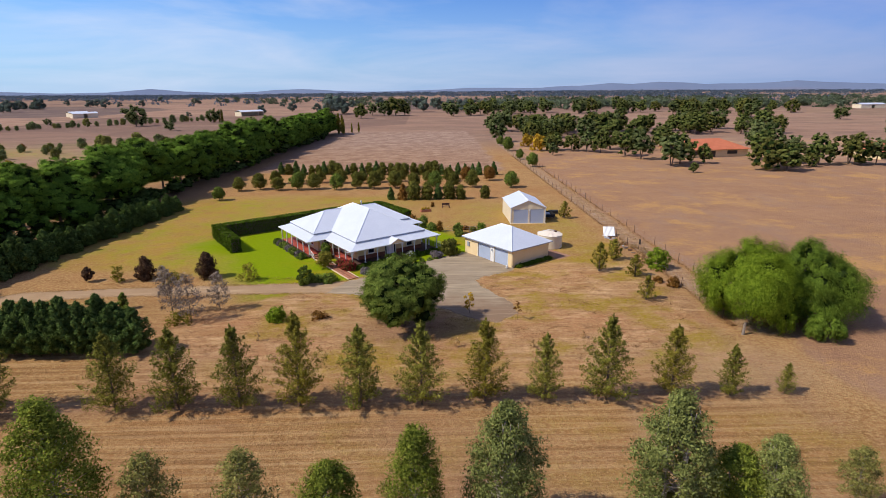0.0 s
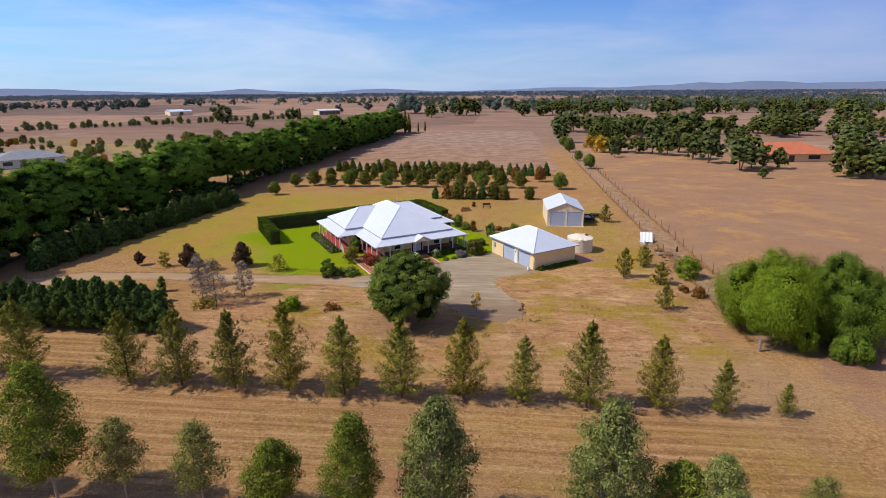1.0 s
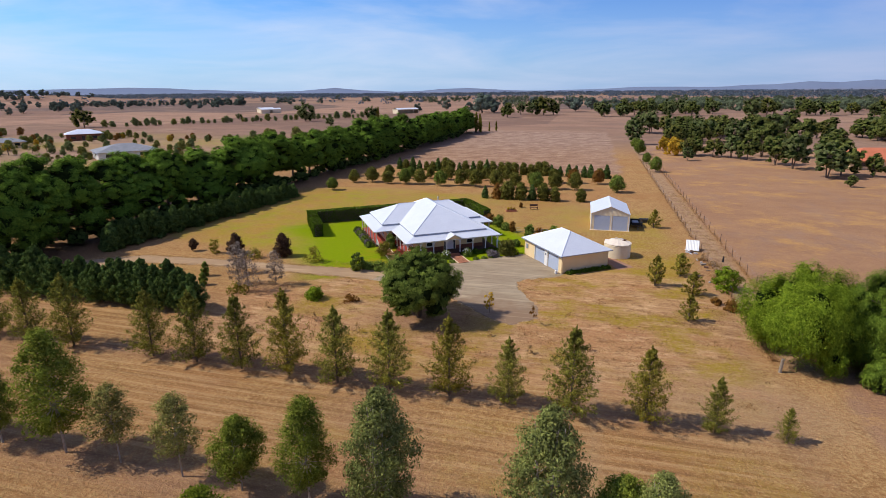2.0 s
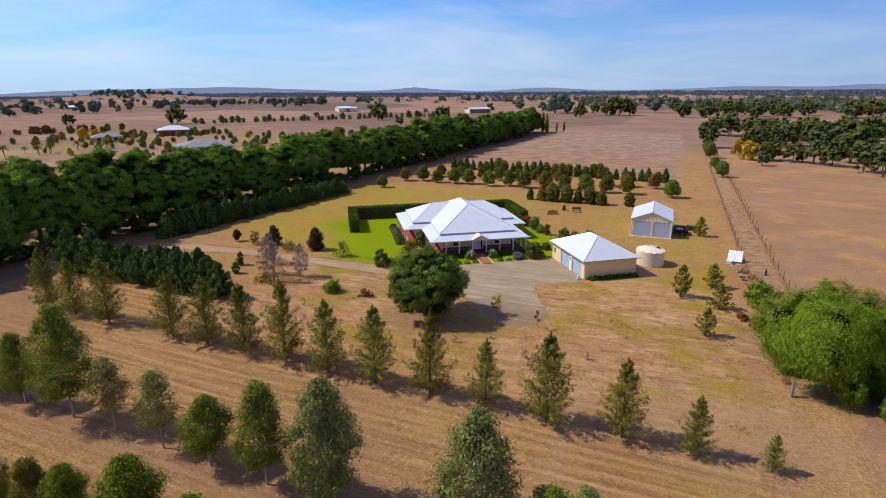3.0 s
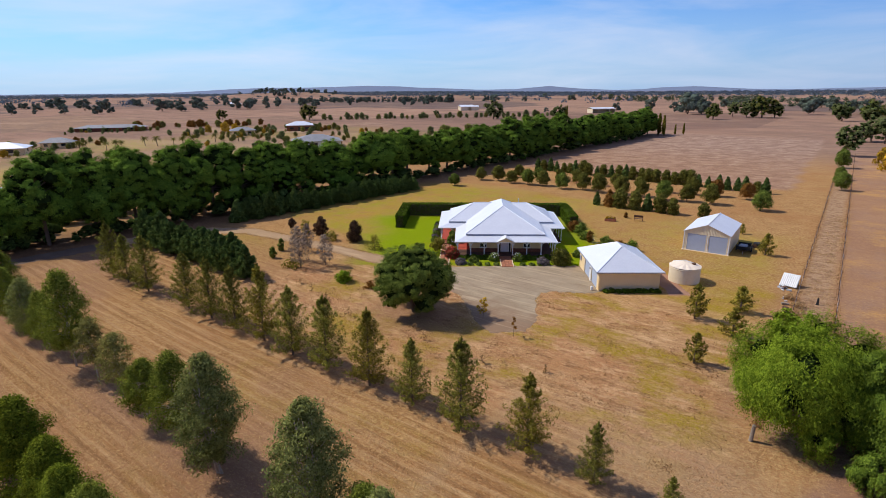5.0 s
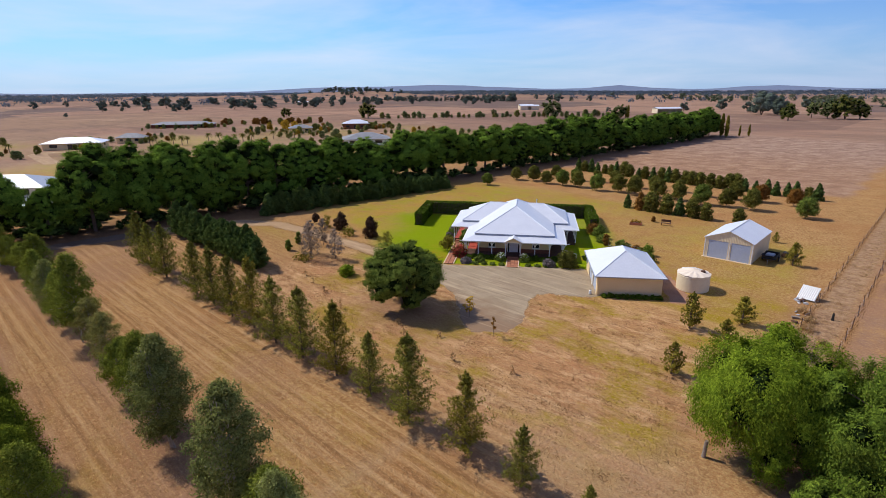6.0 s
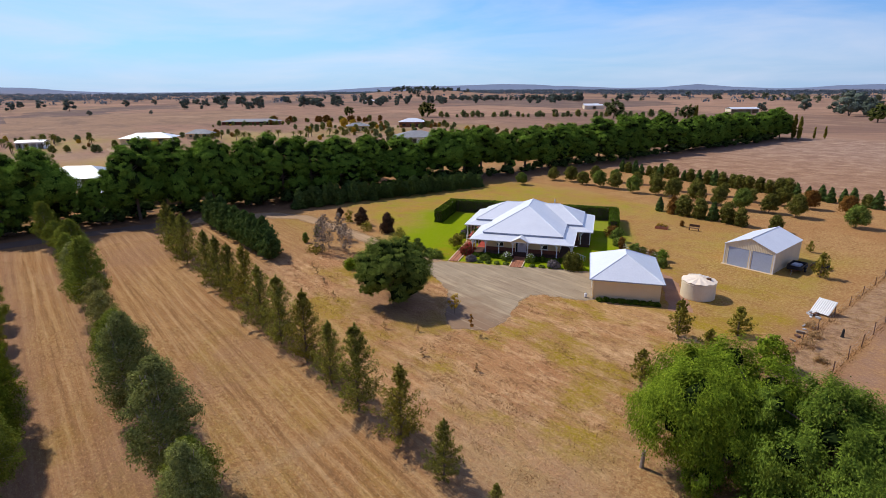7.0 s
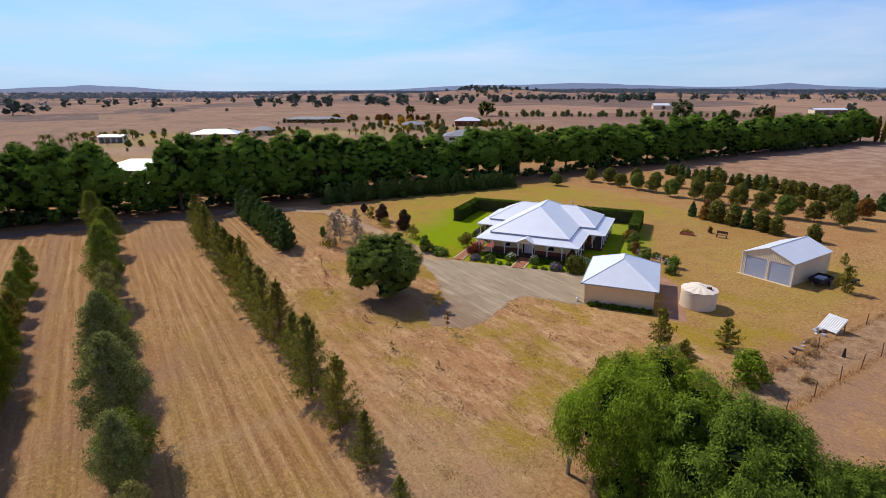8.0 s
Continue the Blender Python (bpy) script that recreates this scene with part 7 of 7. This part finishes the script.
pal = palm(5)
for k in range(46):
    x, y = (-214 + 0.9 * k + rt.gauss(0, 4), 92 + 4.2 * k + rt.gauss(0, 3)) if k < 18 else (rt.uniform(-260, -215), rt.uniform(0, 50))
    plant(pal, x, y, rt.uniform(0, 6.28), rt.uniform(0.5, 0.85))
retire(pal)
retire(*BUSH, *GARD, *HAZY)


# ---- woods towards the horizon ----
def distant_woods():
    r = np.random.default_rng(31)
    cl = []
    for _ in range(11000):
        a = radians(r.uniform(-115, 52))
        d = 880 + 2100 * r.random() ** 0.8
        x, y = d * math.sin(a), d * math.cos(a)
        dense = math.sin(a * 7 + d / 330) + math.sin(d / 210 + a * 3) + (d - 1750) / 300
        if dense < 0.1 and r.random() < 0.93:
            continue
        z = float(land_height(np.array(x), np.array(y)))
        s = r.uniform(4, 7.5)
        cl.append((x, y, z + s * 0.6, s * 1.6, s * 1.6, s * 0.8))
    me = leaves_mesh("leaves", cl, 24, 2.4, r, 1.3, 0.2)
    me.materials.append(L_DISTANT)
    tagged(new("distant_woods", me), "belts of trees towards the horizon in haze-blue leaves", "woods", kind="stuff")


distant_woods()


def far_belts():
    """Belts of gums beyond the home farms, too far off to count."""
    r = np.random.default_rng(37)
    cl = []
    for x0, y0, x1, y1, n in ((60, 590, 620, 700, 190), (100, 800, 760, 960, 120), (-420, 900, 200, 1150, 60), (-120, 700, 420, 860, 44)):
        for _ in range(n):
            x, y, s = r.uniform(x0, x1), r.uniform(y0, y1), r.uniform(0.8, 1.3)
            z = float(land_height(np.array(x), np.array(y)))
            for j in range(9):
                a, e, w = r.random() * math.tau, 4.2 * s * r.random() ** 0.5, s * r.uniform(1.6, 2.8)
                cl.append((x + e * math.cos(a), y + e * math.sin(a), z + s * r.uniform(1.4, 8.6) - 0.25 * e, w, w, w * 0.8))
    me = leaves_mesh("leaves", cl, 34, 1.0, r, 1.4, 0.5)
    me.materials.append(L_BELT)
    tagged(new("far_belts", me), "belts of gum trees between the far paddocks", "woods", kind="stuff")


far_belts()
brick_path("front_path", 6.4, -3.75, 7.9, -0.56, "red brick path to the front steps")
brick_path("side_path", -2.1, -3.4, -0.9, 7.0, "red brick path to the side verandah")


# ---- odds and ends about the yard ----
def lean_to():
    t = thing("iron_lean_to", pose(29.2, 82.4, 0, 0, 0, -8) @ Matrix.Scale(0.78, 4), "white corrugated iron lean-to by the fence", "lean-to")
    bm = bmesh.new()
    n = 18
    lo, hi = [], []
    for k in range(n + 1):
        x = -1.15 + 2.3 * k / n
        w = 0.045 * (1 if k % 2 else -1)
        lo.append((bm.verts.new((x, -1.15 - w * 0.6, 0.25 + w * 0.6)), bm.verts.new((x, 0.75 - w * 0.6, 1.75 + w * 0.6))))
        hi.append((bm.verts.new((x, -1.16 - w * 0.6, 0.265 + w * 0.6)), bm.verts.new((x, 0.74 - w * 0.6, 1.765 + w * 0.6))))
    for k in range(n):
        bm.faces.new((hi[k][0], hi[k + 1][0], hi[k + 1][1], hi[k][1]))
        bm.faces.new((lo[k][1], lo[k + 1][1], lo[k + 1][0], lo[k][0]))
    part("roof_sheet", bm, WHITE, t, "white corrugated iron sheet")
    for x in (-1.0, 1.0):
        bm = bmesh.new()
        tube(bm, (x, 0.7, -0.1), (x, 0.7, 1.68), 0.06, 0.05, 6)
        part("post", bm, TIMBER, t)
        bm = bmesh.new()
        tube(bm, (x, -1.05, -0.1), (x, -1.05, 0.3), 0.06, 0.05, 6)
        part("post", bm, TIMBER, t)


lean_to()
SCRAP = [material("scrap_grey", (0.30, 0.31, 0.33), (0.5, 0.51, 0.54), 3.0, 0.7), TIMBER, RUST, BLUE_TARP, WHITE]
rj = random.Random(51)
for k in range(26):
    x, y = rj.uniform(28.2, 29.4), rj.uniform(80.2, 82.2)
    if k > 18:
        x, y = rj.uniform(28.8, 30.0), rj.uniform(68, 78)
    a, b, c = rj.uniform(0.15, 0.9), rj.uniform(0.06, 0.3), rj.uniform(0.04, 0.25)
    o = part("scrap_piece", boxed((-a / 2, -b / 2, 0, a / 2, b / 2, c), soft=0.012), SCRAP[rj.choice((0, 0, 1, 4, 4, 2)) if k <= 18 else rj.choice((0, 1, 2, 1))], None)
    tagged(o, "weathered scrap offcut lying in dry grass", "scrap", "scrap by the fence").matrix_basis = pose(x, y, 0.02, 0, rj.uniform(0, 6), rj.uniform(0, 180))


def trailer():
    t = thing("box_trailer", pose(22.3, 95.4, 0, 0, 0, 4), "dark box trailer parked beside the shed", "trailer")
    part("tray", boxed((-0.85, -1.4, 0.5, 0.85, 1.4, 0.56), (-0.85, -1.4, 0.56, -0.81, 1.4, 0.95), (0.81, -1.4, 0.56, 0.85, 1.4, 0.95), (-0.81, -1.4, 0.56, 0.81, -1.36, 0.95), (-0.81, 1.36, 0.56, 0.81, 1.4, 0.95)), BLACK, t)
    for s in (-1, 1):
        w = new("wheel")
        w.parent = t
        w.matrix_basis = pose(s * 0.97, 0, 0.32, 0, 90, 0)
        bm = bmesh.new()
        tube(bm, (0, 0, -0.09), (0, 0, 0.09), 0.32, 0.32, 18)
        bmesh.ops.bevel(bm, geom=[e for e in bm.edges if e.calc_face_angle(0) > 1], offset=0.04, segments=2, affect="EDGES")
        part("tyre", bm, BLACK, w)
        bm = bmesh.new()
        tube(bm, (0, 0, -0.1), (0, 0, 0.1), 0.17, 0.17, 12)
        part("rim", bm, STEEL, w)
        part("mudguard", boxed((s * 0.86 if s > 0 else -1.1, -0.45, 0.7, 1.1 if s > 0 else -0.86, 0.45, 0.74)), BLACK, t)
    bm = bmesh.new()
    tube(bm, (-0.5, -1.4, 0.5), (0, -2.5, 0.5), 0.04, 0.04, 6)
    tube(bm, (0.5, -1.4, 0.5), (0, -2.5, 0.5), 0.04, 0.04, 6)
    part("drawbar", bm, RUST, t)
    bm = bmesh.new()
    tube(bm, (0, -2.4, 0.0), (0, -2.4, 0.6), 0.04, 0.04, 6)
    part("jockey_stand", bm, STEEL, t)
    o = thing("tarpaulin_bundle", pose(22.2, 95.7, 0.56), "folded blue-grey tarpaulin lying in the trailer", "tarpaulin")
    part("cloth", boxed((-0.6, -0.7, 0, 0.5, 0.6, 0.3), soft=0.12), FASCIA, o)
    o = thing("scrap_heap", pose(24.0, 98.6, 0), "dark heap of old machinery beside the shed", "machinery")
    part("frame", boxed((-0.9, -0.5, 0.25, 0.9, 0.5, 0.7), soft=0.08), BLACK, o)
    bm = bmesh.new()
    tube(bm, (-0.7, -0.55, 0.3), (-0.7, 0.55, 0.3), 0.3, 0.3, 14)
    part("roller", bm, RUST, o)
    bm = bmesh.new()
    tube(bm, (0.7, -0.5, 0.0), (0.7, -0.5, 0.3), 0.05, 0.05, 6)
    tube(bm, (0.7, 0.5, 0.0), (0.7, 0.5, 0.3), 0.05, 0.05, 6)
    part("leg", bm, RUST, o)


trailer()

# gas bottle by the garage corner
for x, y in ((10.5, 66.95),):
    bm = bmesh.new()
    tube(bm, (0, 0, 0.03), (0, 0, 0.42), 0.17, 0.17, 14)
    tube(bm, (0, 0, 0.42), (0, 0, 0.5), 0.17, 0.08, 14)
    o = thing("gas_bottle", pose(x, y, 0.06), "white gas bottle beside the garage", "gas bottle")
    part("body", bm, WHITE, o)
    bm = bmesh.new()
    tube(bm, (0, 0, 0.5), (0, 0, 0.58), 0.05, 0.05, 8)
    part("valve", bm, STEEL, o)


def planter(x, y):
    t = thing("planter_box", pose(x, y, 0, 0, 0, 20), "timber planter box with yellow flowers", "planter")
    part("box", boxed((-1.0, -0.5, 0, 1.0, -0.45, 0.45), (-1.0, 0.45, 0, 1.0, 0.5, 0.45), (-1.0, -0.45, 0, -0.95, 0.45, 0.45), (0.95, -0.45, 0, 1.0, 0.45, 0.45)), BRICK, t)
    part("soil", boxed((-0.95, -0.45, 0.0, 0.95, 0.45, 0.38)), SOIL, t)
    crown("flowers", leaves_mesh("leaves", [(-0.6, 0, 0.6, 0.3, 0.3, 0.3), (0, 0, 0.7, 0.35, 0.3, 0.35), (0.6, 0, 0.55, 0.3, 0.3, 0.25)], 60, 0.13, np.random.default_rng(3)), L_YELLOW, t)


planter(-0.2, 102.2)


def bench(x, y):
    t = thing("garden_bench", pose(x, y, 0, 0, 0, 15), "dark timber garden bench on the grass", "bench")
    part("seat", boxed((-0.8, -0.25, 0.42, 0.8, 0.25, 0.47)), RUST, t)
    part("backrest", boxed((-0.8, 0.25, 0.6, 0.8, 0.29, 1.0)), RUST, t)
    for sx in (-0.7, 0.7):
        part("leg", boxed((sx - 0.04, -0.22, 0, sx + 0.04, -0.14, 0.42)), RUST, t)
        part("leg", boxed((sx - 0.04, 0.2, 0, sx + 0.04, 0.28, 0.6)), RUST, t)


bench(3.9, 105.0)
shrub(1.2, 106.2, 1.1, 0.45, L_BROWN, "small bronze garden shrub on grass", clumps=8)


# ---- dry grass ----
def dry_grass(name, spots, tall, label, mat, seed, slim=1.0, lean=0.5):
    """Loose upright blades at plan points, one mesh."""
    r = np.random.default_rng(seed)
    p = np.array(spots)
    n = len(p)
    a = r.random(n) * math.tau
    w = (0.35 + 0.5 * r.random(n)) * tall * slim
    h = tall * (0.5 + 0.8 * r.random(n))
    dx, dy = np.cos(a) * w, np.sin(a) * w
    lx, ly = r.normal(size=n) * h * lean, r.normal(size=n) * h * lean
    z0 = np.full(n, 0.0)
    v = np.stack([np.stack([p[:, 0] - dx * 0.5, p[:, 1] - dy * 0.5, z0], 1), np.stack([p[:, 0] + dx * 0.5, p[:, 1] + dy * 0.5, z0], 1), np.stack([p[:, 0] + lx, p[:, 1] + ly, h], 1)], 1).reshape(-1, 3)
    g = bpy.data.meshes.new(name)
    g.vertices.add(3 * n)
    g.vertices.foreach_set("co", v.ravel())
    g.loops.add(3 * n)
    g.loops.foreach_set("vertex_index", np.arange(3 * n))
    g.polygons.add(n)
    g.polygons.foreach_set("loop_start", np.arange(0, 3 * n, 3))
    g.update(calc_edges=True)
    g.materials.append(mat)
    tagged(new(name, g), label, "grass", kind="stuff")


rg = np.random.default_rng(77)
n = 240000
sx, sy = rg.uniform(-50, 31, n), 12 + 52 * rg.random(n) ** 1.2
wavy = sy + 0.25 * np.sin(sx / 7) + 0.2 * np.sin(sx / 2.6 + 1)
sy = np.where((rg.random(n) < 0.3) & (sy < 46), np.round(wavy / 1.15) * 1.15 + rg.normal(size=n) * 0.2 + sy - wavy, sy)


def off_gravel(p, outline):
    """Which plan points lie outside an outline."""
    o = np.array(outline, float)
    q = np.roll(o, -1, 0)
    inside = np.zeros(len(p), bool)
    for (x0, y0), (x1, y1) in zip(o, q):
        if y0 != y1:
            inside ^= ((y0 > p[:, 1]) != (y1 > p[:, 1])) & (p[:, 0] < (x1 - x0) * (p[:, 1] - y0) / (y1 - y0) + x0)
    return ~inside


grass_at = np.stack([sx, sy], 1)
grass_at = grass_at[off_gravel(grass_at, court) & off_gravel(grass_at, track) & (sy < 62)]
dry_grass("stubble", grass_at, 0.055, "short dry straw stubble over the mown ground", L_DRY, 1, 1.0, 1.3)
fn = 8000
fy_ = 48 + 142 * rg.random(fn) ** 1.5
fence_x = np.where(rg.random(fn) < 0.55, 30.33, 34.05)
dry_grass("fence_grass", np.stack([fence_x + rg.normal(size=fn) * 0.2, fy_], 1), 0.2, "rusty dead grass along the fence lines", L_RUSTY, 2, 0.35)


# ---- low plants added for the strip of shaded grass at the garage wall ----
gm = pose(11.15, 67.2, 0, 0, 0, 36.0)
for k in range(9):
    p = gm @ Vector((0.9 + 0.75 * k, -0.42, 0))
    shrub(p.x, p.y, 0.38 + 0.1 * (k % 2), 0.5, L_HEDGE, "low dark plant standing in for shaded grass by the garage", clumps=10, per=70, leaf=0.1)


# ---- rail gate, stump and stakes ----
def rail_gate(x, y, turn, wide):
    t = thing("rail_gate", pose(x, y, 0, 0, 0, turn), "low rusty steel rail gate by the pepper trees", "gate")
    for z in (0.25, 0.5, 0.75, 1.0, 1.25):
        bm = bmesh.new()
        tube(bm, (0.1, 0, z), (wide - 0.1, 0, z), 0.022, 0.022, 6)
        part("rail", bm, RUST, t)
    for u in (0.1, wide * 0.36, wide * 0.68, wide - 0.1):
        bm = bmesh.new()
        tube(bm, (u, 0, 0.2), (u, 0, 1.27), 0.025, 0.025, 6)
        part("upright", bm, RUST, t)
    for u in (-0.08, wide + 0.08):
        bm = bmesh.new()
        tube(bm, (u, 0, -0.1), (u, 0, 1.45), 0.11, 0.1, 8)
        part("post", bm, RUST, t)


rail_gate(37.6, 58.2, 12, 3.7)


def stump(x, y):
    """A charred stump: a tapered, broken bole with flared roots."""
    r = random.Random(3)
    bm = bmesh.new()
    rings = []
    for z, k in ((-0.05, 0.62), (0.12, 0.45), (0.4, 0.36), (0.7, 0.33), (0.9, 0.27)):
        rings.append([bm.verts.new((k * math.cos(a * math.tau / 12) * r.uniform(0.8, 1.2), k * math.sin(a * math.tau / 12) * r.uniform(0.8, 1.2), z + (r.uniform(-0.2, 0.12) if z > 0.8 else 0))) for a in range(12)])
    for lo, hi in zip(rings, rings[1:]):
        for a in range(12):
            bm.faces.new((lo[a], lo[(a + 1) % 12], hi[(a + 1) % 12], hi[a]))
    bm.faces.new(rings[-1])
    tagged(part("tree_stump", bm, BLACK, None), "charred dark tree stump in rough grass", "stump").matrix_basis = pose(x, y, 0, 0, 0, 40) @ Matrix.LocRotScale(None, None, (0.3, 0.3, 0.85))


stump(32.3, 77.3)

# ---- rough litter and weeds ----
def along(points, n, spread, r):
    """Random plan points scattered along a line of corners."""
    p = np.array(points, float)
    seg = np.hypot(*(p[1:] - p[:-1]).T)
    at = r.random(n) * seg.sum()
    k = np.searchsorted(np.cumsum(seg), at)
    f = (at - np.concatenate([[0], np.cumsum(seg)])[k]) / seg[k]
    q = p[k] + (p[k + 1] - p[k]) * f[:, None]
    return q + r.normal(size=(n, 2)) * spread


verge = along([(-3.6, 57.6), (-0.6, 56.2), (1.4, 54.2), (4.2, 51.6), (7.0, 50.2), (9.6, 52.4), (9.3, 55.0), (8.2, 57.0), (6.3, 60.6), (5.7, 62.6), (6.6, 63.9), (10.9, 66.4)], 2400, 0.3, rg)
dry_grass("verge_litter", verge, 0.035, "pale straw litter raked along the gravel's edge", L_STRAW, 3, 2.5, 5.0)
drive = np.concatenate([along(track[:7], 4200, 0.25, rg), along(track[7:13], 4200, 0.25, rg)])
dry_grass("drive_verge", drive, 0.09, "dry grass along the verges of the driveway", L_DRY, 4, 1.2, 1.5)
centre = rg.uniform((-24, 39.5), (29, 66), (520, 2))
spots = np.repeat(centre, 26, 0) + rg.normal(size=(520 * 26, 2)) * np.array((0.55, 0.3))
keep = off_gravel(spots, court) & off_gravel(spots, track)
dry_grass("tussocks", spots[keep], 0.13, "brown tussocks scattered over the dry home paddock", L_RUSTY, 5, 0.7, 1.0)
strip_c = rg.uniform((30.6, 48), (33.8, 130), (260, 2))
dry_grass("fence_tussocks", np.repeat(strip_c, 22, 0) + rg.normal(size=(260 * 22, 2)) * 0.25, 0.13, "rough mauve-brown clumps of grass between the fences", L_DRY, 6, 0.6, 1.0)
for k, (x, y, h) in enumerate(((-16.2, 47.0, 1.1), (-12.8, 46.3, 0.9), (-7.4, 44.6, 1.2), (2.6, 44.9, 1.0), (0.4, 46.2, 0.8), (5.4, 47.0, 0.7), (9.6, 44.4, 0.9), (-19.5, 48.0, 0.9), (14.8, 46.2, 0.8))):
    shrub(x, y, h, 0.32, L_DRY, "tall dry weed standing in the grass", "weed", shape="tall", clumps=6, per=16, leaf=0.09, category="weed")


# ---- dead brush between the fences ----
for x, y, h, r in ((30.9, 72.6, 0.9, 0.9), (29.9, 70.4, 0.8, 0.8), (30.6, 75.3, 0.6, 0.8), (29.6, 77.4, 0.7, 0.7), (32.6, 70.2, 0.5, 0.6)):
    shrub(x, y, h, r, L_DRY, "pile of bleached dead branches by the fence", "dead_brush", clumps=14, per=22, leaf=0.07, long=4.0, category="brush")
